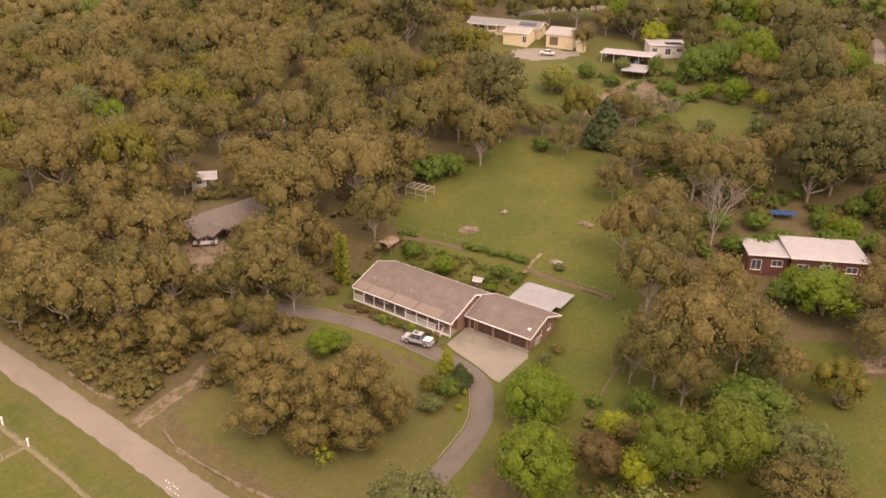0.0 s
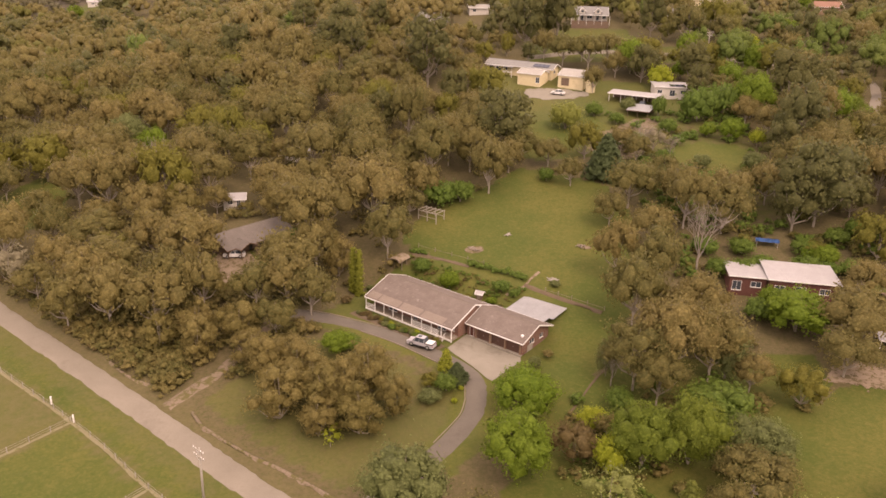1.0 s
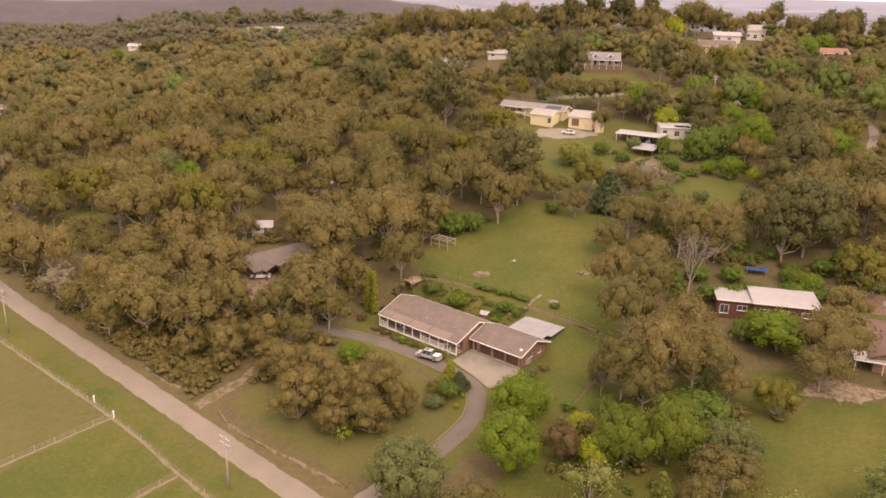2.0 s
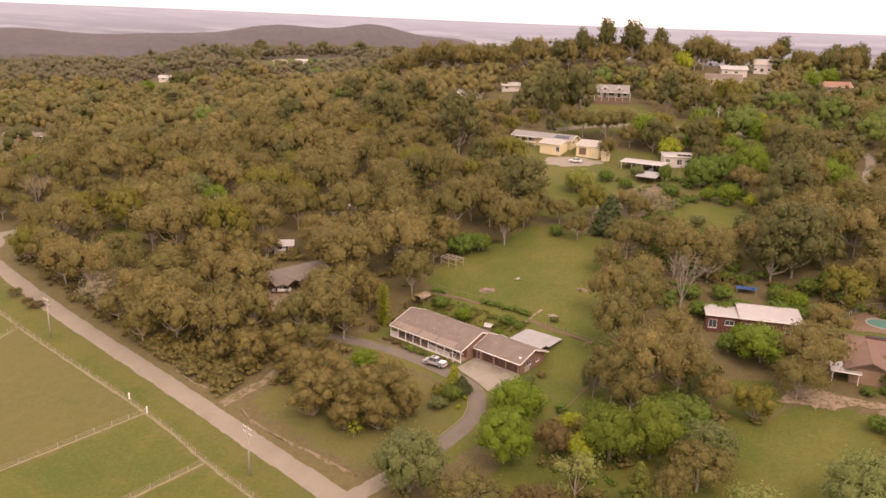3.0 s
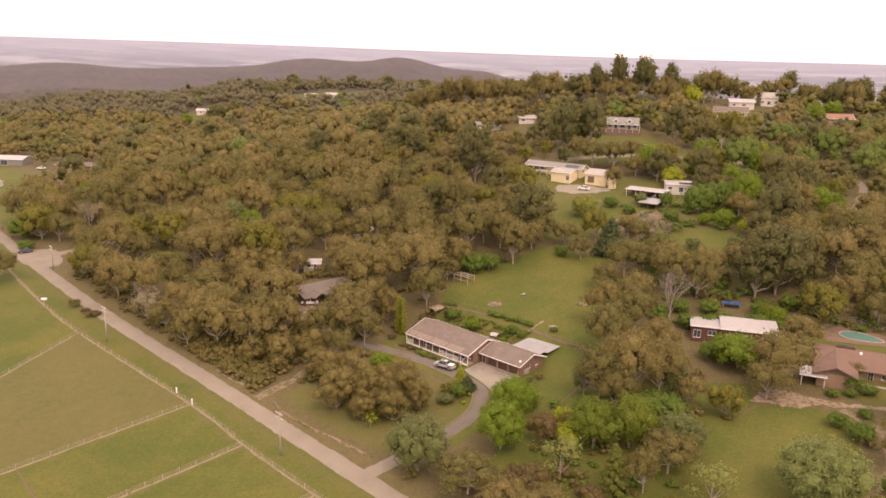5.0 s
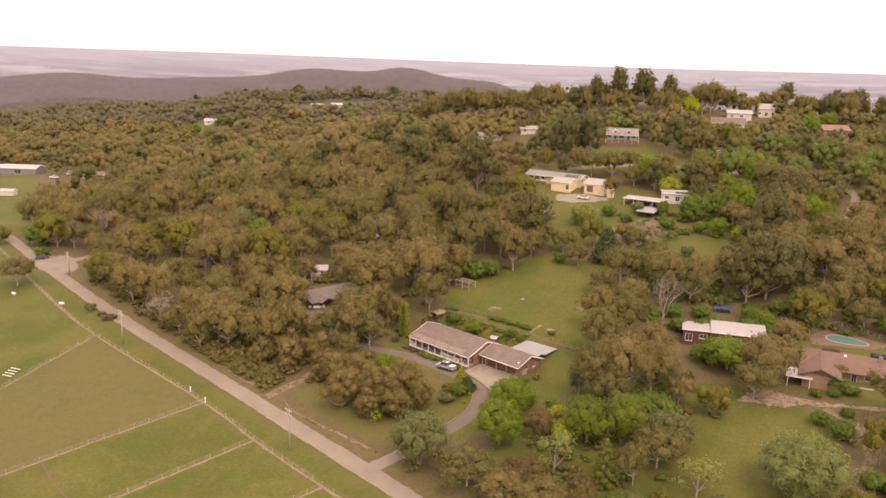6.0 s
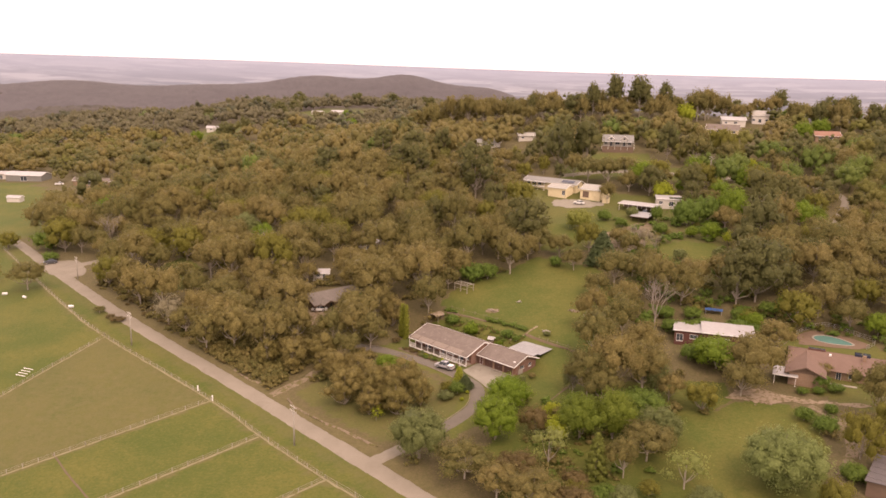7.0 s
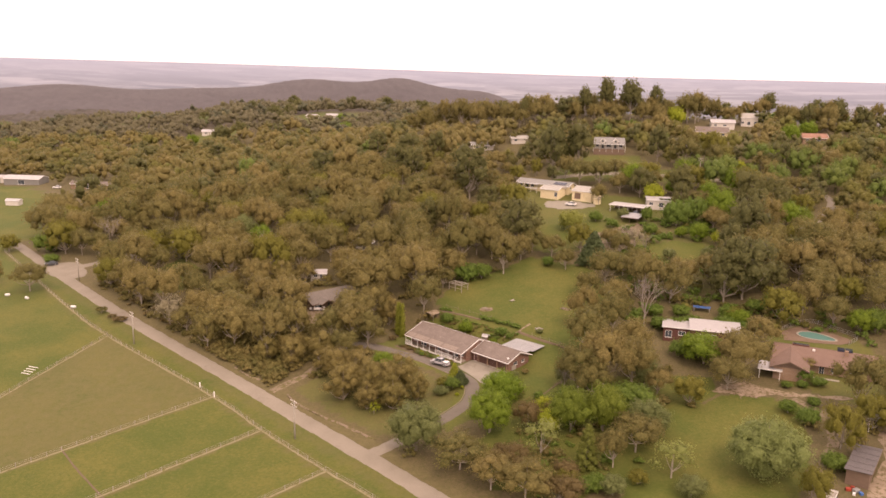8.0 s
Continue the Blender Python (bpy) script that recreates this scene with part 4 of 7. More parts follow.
TREES_RIDGE += [(-66 + 9.2 * i, 417 + 6 * math.sin(i * 2.3), 14 + 2.5 * math.sin(i * 1.7), 5.5 + math.sin(i * 3.1)) for i in range(31)]
TREES_WEST = [(-150, 154, 10, 6.5), (-158, 198, 12, 5), (-150, 197, 11, 5), (-144, 190, 9, 4)]
TREES_Q = [(-59, 152, 9, 4.5), (-63, 160, 11, 5), (-41, 162, 9, 4.5), (-38, 168, 12, 5), (-23, 142, 10, 4.5), (-66, 148, 11, 5), (-16, 93, 10, 5), (-11, 99, 10, 5), (-24, 92, 9.5, 5), (-11, 89, 9, 4.5), (-23, 101, 9.5, 5), (-6, 94, 8, 3.5), (-28, 101, 10, 4.5), (-17, 88, 8, 4), (-14, 95, 10, 5), (-20, 97, 9, 5), (-36, 113, 9, 4.5), (-32, 106, 8, 4), (-42, 108, 8, 4), (-44, 113, 9, 4.5), (-50, 110, 8, 4)]
TREES_E_B = [(-13, 146, 14, 5.5), (-30, 125, 13, 6), (-25, 122.5, 11, 5), (-36, 124, 12, 5), (-46, 123, 13, 5), (-52, 115, 13, 6), (-62, 117, 14, 6.5), (-69, 115, 13, 5), (-70, 125, 13, 6), (-30, 115, 9, 4), (9, 179, 16, 6), (-6, 186, 18, 7.5), (-7, 173, 12, 5), (-14, 210, 20, 6), (62, 159, 13, 6.5), (76, 174, 12, 5.5), (54, 172, 12, 5), (54, 187, 8, 4), (104, 220, 18, 6)]
TREES_E_C = [(30, 184, 8, 4), (25, 196, 9, 4.5), (44, 258, 10, 4), (49, 199, 9, 4), (27, 90, 4, 2.5), (74, 115, 13.5, 7.4), (8, 65.5, 8.5, 6.4), (22, 57, 9, 5.6), (15, 59, 8, 5), (39.5, 69.5, 9.5, 3.4), (94, 190, 14, 7), (106, 147, 10, 5), (114, 211, 13, 6), (128, 185, 15, 8), (117, 173, 13, 6), (108, 169, 12, 6), (123, 162, 12, 6)]
TREES_E_D = [(67, 171, 11, 6), (80, 179, 10, 5.5), (49, 180, 8, 4.5), (-56.5, 165.5, 8.5, 3.8), (92, 120, 3.5, 2.5), (109, 106, 8, 4), (88, 320, 17, 8), (30, 298, 12, 5), (-114, 175, 11, 5), (-96, 158, 10, 5), (-66, 130, 13, 7), (-80, 133, 11, 5), (-53, 123, 13, 6), (-29, 156, 15, 8), (-168, 159, 11, 5), (101, 408, 20, 8)]
TREES_V = [(29.6, 60.5, 4.5, 2.6), (44, 64, 3.5, 2.4), (59, 98.5, 8, 4.2), (92, 148, 11, 6.5), (79, 149, 4, 3), (87, 141, 3.5, 2.4), (88, 82, 11, 4.6), (77, 61, 8.5, 3.6), (97, 90, 10, 4.5), (102, 332, 17, 7), (16, 302, 10, 3.5), (-74, 212, 13, 7), (-57, 201, 12, 6), (-78, 192, 11, 5), (-93, 178, 12, 6), (-193, 203, 8, 5)]
TREES_D = [(12, 205, 20, 8.5), (-22, 212, 17, 5), (94, 206, 23, 8), (87, 198, 14, 6), (84, 163, 22, 9), (78, 160, 19, 7.5), (76, 248, 14, 4), (94, 168, 12, 5), (102, 240, 22, 8), (111, 242, 18, 6), (106, 187, 13, 6), (76, 330, 22, 6), (36, 314, 26, 8.4), (24, 312, 25, 8), (-12, 263, 26, 10), (166, 400, 18, 5)]
TREES_FAR = [(-243, 532, 17, 8), (-229, 540, 16, 7), (-226, 612, 18, 8), (-224, 644, 18, 6.2), (-255, 762, 17, 7), (-284, 709, 16, 7), (-315, 662, 15, 6.5), (-270, 800, 18, 9), (-210, 830, 17, 8), (-165, 815, 17, 9), (-120, 780, 17, 8), (-73, 351, 18, 7.5), (-52, 332, 19, 8.5), (-38, 334, 18, 6.5), (-93, 314, 18, 8.3), (-206, 440, 16, 9), (-7, 407, 16, 3.4), (5, 405, 18, 3.0)]
TREES_G_FAR = [(-272, 542, 11, 6), (-159, 603, 10, 7.5), (-127, 604, 9, 6), (-69, 395, 9, 4.3), (-185, 690, 9, 6), (-150, 700, 9, 6), (-120, 690, 10, 6)]
TREES_D_B = [(196, 396, 17, 6), (217, 392, 17, 6), (30, 404, 17, 8)]
TREES_N = [(54, 412, 27, 6.2), (41, 410, 22, 5.4), (68, 410, 26.5, 8.2), (83, 414, 22, 5), (150, 424, 20, 6), (186, 412, 18, 6.5), (176, 414, 17, 6)]
TREES_W = [(69.5, 69.5, 14.5, 9.0)]
TREES_T = [(24.6, 71.5, 10, 4.4), (51, 67, 9, 4.8), (-179, 226, 14, 6)]
TREES_H = [(34, 69, 10, 2.6)]
TREES_R = [(55, 207, 8, 3.6), (-87, 129, 10, 5)]
PLANTED = []
for kind, rows in (("G", TREES_G), ("B", TREES_B), ("Y", TREES_Y), ("M", TREES_M), ("K", TREES_K), ("K", TREES_K_B), ("P", TREES_P), ("Q", TREES_Q), ("E", TREES_RIDGE), ("E", TREES_WEST), ("E", TREES_E), ("E", TREES_E_E), ("E", TREES_E_B), ("E", TREES_E_C), ("E", TREES_E_D), ("V", TREES_V), ("D", TREES_D), ("D", TREES_D_B), ("D", TREES_FAR), ("N", TREES_N), ("G", TREES_G_FAR), ("W", TREES_W), ("T", TREES_T), ("H", TREES_H), ("R", TREES_R)):
    for x, y, H, R in rows:
        plant(kind, x, y, H, R)
        PLANTED.append((x, y, R))
for x, y in ((-17.5, 134.6), (-18.9, 135.6)):
    plant("C", x, y, 10.4, 1.2)
plant("I", 32, 225, 8.5, 5.4, "pale yellow-green willow beside the hillside yard")
PLANTED.append((32, 225, 5.4))
plant("F", 39.5, 190, 12, 6.4)
PLANTED.append((39.5, 190, 4))


# ---- the woods: the nearest three hundred trees stand as things, the rest is one mass ----
def open_ground(x, y, R):
    if any(line_gap(line, x, y) < half + 0.55 * R for line, half in ROADS):
        return False
    for poly in CLEARINGS:
        if inside(poly, x, y) or any(math.hypot(x - px, y - py) < 0.5 * R for px, py in poly):
            return False
    if any(math.hypot(x - bx, y - by) < br + 0.6 * R for bx, by, br in BUILT):
        return False
    return not (south_of_road(x, y) and x < 70)


BUILT = [(56, 240, 6), (-20, 130, 5), (-15, 138, 5), (-236, 318, 10), (-226, 338, 10), (-214, 330, 8), (62, 146, 7), (72, 146, 9), (82, 146, 6), (-16, 342, 9), (-12, 330, 7), (4, 358, 8), (163, 358, 10), (92, 352, 7), (-241, 330, 12), (-226, 326, 10), (-257, 326, 10), (-285, 336, 12), (52, 336, 8), (112, 368, 10), (-44, 338, 6), (90, 62, 11), (17, 87, 6), (6, 80, 8), (58, 106, 7), (64, 116, 7), (56, 92, 6), (14, 112, 11), (-2, 122, 14), (8, 104, 9), (20, 262, 12), (28, 104, 7), (-47, 152, 10), (-53, 170, 3), (-45, 200, 4), (64, 133, 13), (97, 118, 14), (18, 276, 13), (31, 268, 8), (70, 254, 10), (52, 244, 9), (52, 348, 14), (112, 404, 12), (112, 384, 13), (163, 368, 13),
         (128, 400, 12), (163, 372, 9), (-105, 209, 6), (70, 153, 4), (-292, 353, 20), (-308, 358, 10), (-243, 346, 18), (-256, 292, 8), (-280, 338, 14), (-250, 332, 10), (112, 372, 9), (104, 390, 9), (128, 372, 8), (89, 73, 10), (95, 345, 8), (-75, 330, 6), (0, 340, 9), (150, 360, 8)]
wood = random.Random(7)
grid, woods = {}, []


def free_spot(x, y, gap):
    cx, cy = int(x // 12), int(y // 12)
    for i in (-1, 0, 1):
        for j in (-1, 0, 1):
            for px, py in grid.get((cx + i, cy + j), ()):
                if math.hypot(x - px, y - py) < gap:
                    return False
    grid.setdefault((cx, cy), []).append((x, y))
    return True


for x, y, R in PLANTED:
    grid.setdefault((int(x // 12), int(y // 12)), []).append((x, y))
for n in range(42000):
    x, y = wood.uniform(-420, 330), wood.uniform(55, 500)
    reach = y + 86
    if not (24 - 0.80 * reach - 12 < x < 24 + 0.44 * reach + 14):
        continue
    R = wood.uniform(4.4, 8.2)
    if not open_ground(x, y, R) or any(math.hypot(x - px, y - py) < 0.6 * R + 0.55 * pr for px, py, pr in PLANTED):
        continue
    if x > -40 and y > 200:
        R *= 0.82
    if free_spot(x, y, 7.4 if x > -40 and y > 200 else 8.4 if y < 300 else 10.0):
        woods.append((x, y, R, wood.random(), wood.uniform(1.8, 2.5) if y < 380 else wood.uniform(1.45, 2.0)))
for n in range(16000):
    az, reach = radians(wood.uniform(-41, -3)), math.sqrt(wood.uniform(480 ** 2, 1150 ** 2))
    x, y, R = 20 + reach * math.sin(az), reach * math.cos(az), wood.uniform(4.5, 7.5)
    if y > 470 and open_ground(x, y, R) and free_spot(x, y, 10.5 if reach < 800 else 11.8):
        woods.append((x, y, R, wood.random(), wood.uniform(1.5, 2.2)))
woods = [w for w in woods if not (w[1] > 480 and w[0] > -20)]
woods.sort(key=lambda w: math.hypot(w[0] + 30, w[1] - 60))


def wood_kind(x, y, pick):
    north_east = sstep(0, 110, x) * sstep(195, 250, y)
    if pick < ((0.10 + 0.10 * north_east) if y > 240 else 0.0):
        return "D"
    if y > 210 and pick > 0.993 - 0.20 * north_east:
        return "G"
    return "V" if 0.70 - 0.1 * north_east < pick < 0.80 else "E"


for x, y, R, pick, tall in woods[:300]:
    k = wood_kind(x, y, pick)
    if k == "G" and pick < 0.93:
        k = "M"
    plant(k, x, y, R * tall * (1.15 if k == "D" else 1.0), R, group="bush trees")


def woodland(name, trees, label, lobes, cards, size, level, tone=""):
    """Many trees as one mass for each kind of leaf, every crown built of leafy lobes."""
    models = {}
    for kind in "EDGV":
        vs, qs, ts, at, bs, count = [], [], [], [], [], 0
        for i, (x, y, R, pick, tall) in enumerate(trees):
            if wood_kind(x, y, pick) != kind:
                continue
            key = (i % 6, kind == "D")
            if key not in models:
                rng = np.random.default_rng(500 + key[0])
                v, q, t, bd, tips = crown_gum(rng, lobes, cards, size, -0.5, 0.0, level, 1.9 if key[1] else 1.35)
                v[:, 2] = 0.14 + 0.86 * v[:, 2]
                w = 0.03
                stem = np.array([(w, 0, -0.05), (-w / 2, w, -0.05), (-w / 2, -w, -0.05), (0, 0, 0.75)])
                models[key] = (np.concatenate([v, stem]), q, np.concatenate([t, np.array([(0, 1, 3), (1, 2, 3), (2, 0, 3)]) + len(v)]), np.concatenate([bd, np.tile(np.array((0.5, 0, 0.5)), (4, 1))]))
            v, q, t, bd = models[key]
            a = (i * 2.39996) % 6.283
            c, s = math.cos(a), math.sin(a)
            H = R * tall * (1.15 if kind == "D" else 1.0)
            p = v * np.array((R, R, H))
            vs.append(np.stack([p[:, 0] * c - p[:, 1] * s + x, p[:, 0] * s + p[:, 1] * c + y, p[:, 2] + ground_z(x, y)], 1))
            qs.append(q + count)
            ts.append(t + count)
            at.append(np.full(len(v), (pick * 37.7) % 1.0))
            bs.append(np.stack([bd[:, 0] * c - bd[:, 1] * s, bd[:, 0] * s + bd[:, 1] * c, bd[:, 2]], 1))
            count += len(v)
        if vs:
            me = np_mesh(name, np.concatenate(vs), np.concatenate(qs), np.concatenate(ts), np.concatenate(at), np.concatenate(bs))
            me.materials.append(LEAF_JOINED[kind + tone])
            tagged(new(name, me), label[kind], "woodland", kind="stuff")


WOOD_LABEL = {"E": "dense olive-brown gum woodland covering the hillside", "D": "dark pines scattered through the hillside woodland",
              "G": "fresh green trees among the hillside gardens", "V": "yellowish olive trees mixed into the woodland"}
near_wood = [w for w in woods[300:] if w[1] < 330]
woodland("woodland", near_wood, WOOD_LABEL, 16, 56, 0.046, 1)
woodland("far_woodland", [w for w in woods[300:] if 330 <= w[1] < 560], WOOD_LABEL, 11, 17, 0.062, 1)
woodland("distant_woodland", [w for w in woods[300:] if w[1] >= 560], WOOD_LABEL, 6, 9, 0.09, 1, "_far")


def bushes(name, label, leaf, count, seed, sampler, r0, r1, tall=1.3):
    """Low scrub and garden plants as one mass of small leafy clumps, where the sampler puts them."""
    g = random.Random(seed)
    models, vs, qs, ts, at, bs, total, n, tries = [], [], [], [], [], [], 0, 0, 0
    for k in range(4):
        models.append(crown_gum(np.random.default_rng(900 + seed * 7 + k), 6, 22, 0.095, -0.6, 0.0, 1)[:4])
    while n < count and tries < 40000:
        tries += 1
        spot, R = sampler(g), g.uniform(r0, r1)
        if spot is None:
            continue
        x, y = spot
        if any(line_gap(line, x, y) < half + 0.8 * R for line, half in ROADS) or any(math.hypot(x - bx, y - by) < br and r1 > 1.2 for bx, by, br in BUILT):
            continue
        v, q, t, bd = models[n % 4]
        a = g.uniform(0, 6.28)
        c, s = math.cos(a), math.sin(a)
        p = v * np.array((R, R, R * tall * g.uniform(0.7, 1.3)))
        vs.append(np.stack([p[:, 0] * c - p[:, 1] * s + x, p[:, 0] * s + p[:, 1] * c + y, p[:, 2] + ground_z(x, y) - 0.1], 1))
        qs.append(q + total)
        ts.append(t + total)
        at.append(np.full(len(v), g.random()))
        bs.append(np.stack([bd[:, 0] * c - bd[:, 1] * s, bd[:, 0] * s + bd[:, 1] * c, bd[:, 2]], 1))
        total += len(v)
        n += 1
    me = np_mesh(name, np.concatenate(vs), np.concatenate(qs), np.concatenate(ts), np.concatenate(at), np.concatenate(bs))
    me.materials.append(LEAF_JOINED[leaf])
    tagged(new(name, me), label, name.replace("_", " "), kind="stuff")


def in_bush(g):
    x, y = g.uniform(-120, 105), g.uniform(68, 200)
    if g.random() < 0.5:
        x, y = g.uniform(-75, -22), g.uniform(92, 135)
    bare = (south_of_road(x, y) and x < 70) or any(inside(p, x, y) for p in CLEARINGS)
    return None if bare else (x, y)


def on_verge(g):
    x = g.uniform(-165, -44)
    d = g.uniform(4.2, 10.5)
    y = float(np.interp(x, [p[0] for p in ROAD], [p[1] for p in ROAD]))
    return None if inside(JUNCTION, x + 0.6 * d, y + 0.8 * d) else (x + 0.6 * d, y + 0.8 * d)


def in_neighbour_garden(g):
    x, y = (g.uniform(46, 112), g.uniform(124, 162)) if g.random() < 0.5 else (g.uniform(46, 86), g.uniform(164, 240))
    return None if inside(POOL_YARD, x, y) or inside(NORTH_LAWN, x, y) else (x, y)


def in_back_garden(g):
    u, v = g.uniform(0, 1), g.choice((-6.5, -5.6, -3.2, -2.4, -0.8, 0.2)) + g.uniform(-0.7, 0.7)
    x, y = -8 + 24 * u, 146 - 13.2 * u
    return None if g.random() < 0.25 else (x + 0.48 * v, y + 0.88 * v)


def in_east_garden(g):
    x, y = g.uniform(12, 62), g.uniform(56, 108)
    return (x, y) if inside(EAST_GARDEN, x, y) and not inside(YARD, x, y) and x > 22 - 0.2 * (y - 60) else None


bushes("undergrowth", "olive-brown scrub growing between the gum trunks", "E", 520, 31, in_bush, 0.9, 2.3)
bushes("verge_scrub", "dry olive scrub along the edge of the road", "E", 90, 5, on_verge, 0.7, 1.9)
bushes("verge_scrub", "dull brown scrub along the edge of the road", "B", 40, 6, on_verge, 0.6, 1.5)
bushes("garden_shrubbery", "dark green shrubbery of the hillside gardens", "K", 150, 8, in_neighbour_garden, 0.8, 2.4)
bushes("garden_shrubbery", "olive shrubbery of the hillside gardens", "V", 70, 9, in_neighbour_garden, 0.7, 1.9)
bushes("garden_plants", "green garden plants in the back garden beds", "K", 100, 10, in_back_garden, 0.3, 0.8)
bushes("garden_plants", "brownish garden plants in the back garden beds", "B", 40, 11, in_back_garden, 0.3, 0.7)
bushes("garden_plants", "yellow-green garden plants in the back garden beds", "V", 60, 12, in_back_garden, 0.25, 0.6)
bushes("garden_shrubbery", "olive shrubs under the garden trees", "E", 70, 13, in_east_garden, 0.7, 1.8)
bushes("garden_shrubbery", "green shrubs under the garden trees", "K", 40, 14, in_east_garden, 0.7, 1.6)


def distant_canopy(r0, r1, step, cell, high, material, name, label, lift=3.0):
    """The closed canopy of the far valley and hills: crown after crown, cell by cell."""
    az = np.radians(np.arange(-48, 28, 0.14))
    rr = [r0]
    while rr[-1] < r1:
        rr.append(rr[-1] * step + 0.8)
    A, D = np.meshgrid(az, np.array(rr))
    x, y = 20 + D * np.sin(A), D * np.cos(A)
    gx, gy = np.floor(x / cell), np.floor(y / cell)
    best, tint = np.full(x.shape, 1e9), np.zeros(x.shape)

    def chance(i, j, k):
        v = np.sin(i * 127.1 + j * 311.7 + k * 74.7) * 43758.5453
        return v - np.floor(v)

    for i in (-1, 0, 1):
        for j in (-1, 0, 1):
            cx, cy = gx + i, gy + j
            d = np.hypot(x - (cx + chance(cx, cy, 1)) * cell, y - (cy + chance(cx, cy, 2)) * cell) / (0.75 + 0.5 * chance(cx, cy, 3))
            near = d < best
            best = np.where(near, d, best)
            tint = np.where(near, chance(cx, cy, 4), tint)
    dome = np.sqrt(np.maximum(0.0, 1 - (best / (0.7 * cell)) ** 2)) * high
    base = np.array([ground_z(a, b) for a, b in zip(x.ravel(), y.ravel())]).reshape(x.shape)
    z = base + lift + dome + 0.5 * high * tint
    n, m = x.shape
    idx = np.arange(n * m).reshape(n, m)
    quads = np.stack([idx[:-1, :-1], idx[:-1, 1:], idx[1:, 1:], idx[1:, :-1]], -1).reshape(-1, 4)
    up = np.tile(np.array((0.0, -0.3, 0.95)), (n * m, 1))
    me = np_mesh(name, np.stack([x, y, z], -1).reshape(-1, 3), quads, tree=tint.ravel(), bend=up)
    me.polygons.foreach_set("use_smooth", [True] * len(me.polygons))
    me.materials.append(LEAF_JOINED[material])
    tagged(new(name, me), label, "woodland", kind="stuff")


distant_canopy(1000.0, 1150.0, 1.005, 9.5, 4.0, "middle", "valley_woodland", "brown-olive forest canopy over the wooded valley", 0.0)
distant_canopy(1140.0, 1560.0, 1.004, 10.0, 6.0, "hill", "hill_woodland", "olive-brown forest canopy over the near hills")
distant_canopy(1550.0, 2500.0, 1.007, 9.0, 3.0, "far", "distant_woodland", "forest canopy over the far hills, mauve haze painted into its leaf colour")

# ---- houses ----
def wall_run(bm, p0, p1, z0, z1, thick, holes=()):
    """A straight wall from p0 to p1 in plan with rectangular holes (start, sill, width, height)."""
    p0, p1 = Vector((*p0, 0)), Vector((*p1, 0))
    d = (p1 - p0).normalized()
    n = Vector((-d.y, d.x, 0)) * thick
    length = (p1 - p0).length

    def piece(a, b, za, zb):
        if b - a < 0.01 or zb - za < 0.01:
            return
        vs = [bm.verts.new(p0 + d * s + n * o + Vector((0, 0, z))) for s in (a, b) for o in (0, 1) for z in (za, zb)]
        for f in ((0, 1, 3, 2), (4, 6, 7, 5), (0, 4, 5, 1), (2, 3, 7, 6), (0, 2, 6, 4), (1, 5, 7, 3)):
            bm.faces.new([vs[i] for i in f])

    at = 0.0
    for s, sill, w, h in sorted(holes):
        piece(at, s, z0, z1)
        piece(s, s + w, z0, z0 + sill)
        piece(s, s + w, z0 + sill + h, z1)
        at = s + w
    piece(at, length, z0, z1)


def fit_window(parent, p0, p1, z0, hole, thick, trim, name="window", glass_mat=None, bars=1):
    """Frame, mullions and pane in a hole of a wall_run; doors are windows that reach the floor."""
    p0, p1 = Vector((*p0, 0)), Vector((*p1, 0))
    d = (p1 - p0).normalized()
    s, sill, w, h = hole
    o = p0 + d * (s + w / 2) + Vector((-d.y, d.x, 0)) * thick * 0.3
    o.z = z0 + sill
    bm = bmesh.new()
    f = 0.07
    box(bm, -w / 2, -w / 2 + f, -0.06, 0.06, 0, h)
    box(bm, w / 2 - f, w / 2, -0.06, 0.06, 0, h)
    box(bm, -w / 2 + f, w / 2 - f, -0.06, 0.06, 0, f)
    box(bm, -w / 2 + f, w / 2 - f, -0.06, 0.06, h - f, h)
    for k in range(bars):
        x = -w / 2 + w * (k + 1) / (bars + 1)
        box(bm, x - 0.025, x + 0.025, -0.05, 0.05, f, h - f)
    win = part(name, bm, trim, parent)
    win.matrix_local = Matrix.Translation(o) @ Matrix.Rotation(math.atan2(d.y, d.x), 4, "Z")
    part("pane", one_box(-w / 2 + f, w / 2 - f, -0.015, 0.015, f, h - f), glass_mat or GLASS, win)
    if sill > 0.3:
        part("sill", one_box(-w / 2 - 0.06, w / 2 + 0.06, -0.14, -0.062, -0.05, 0.02), trim, win)
    return win


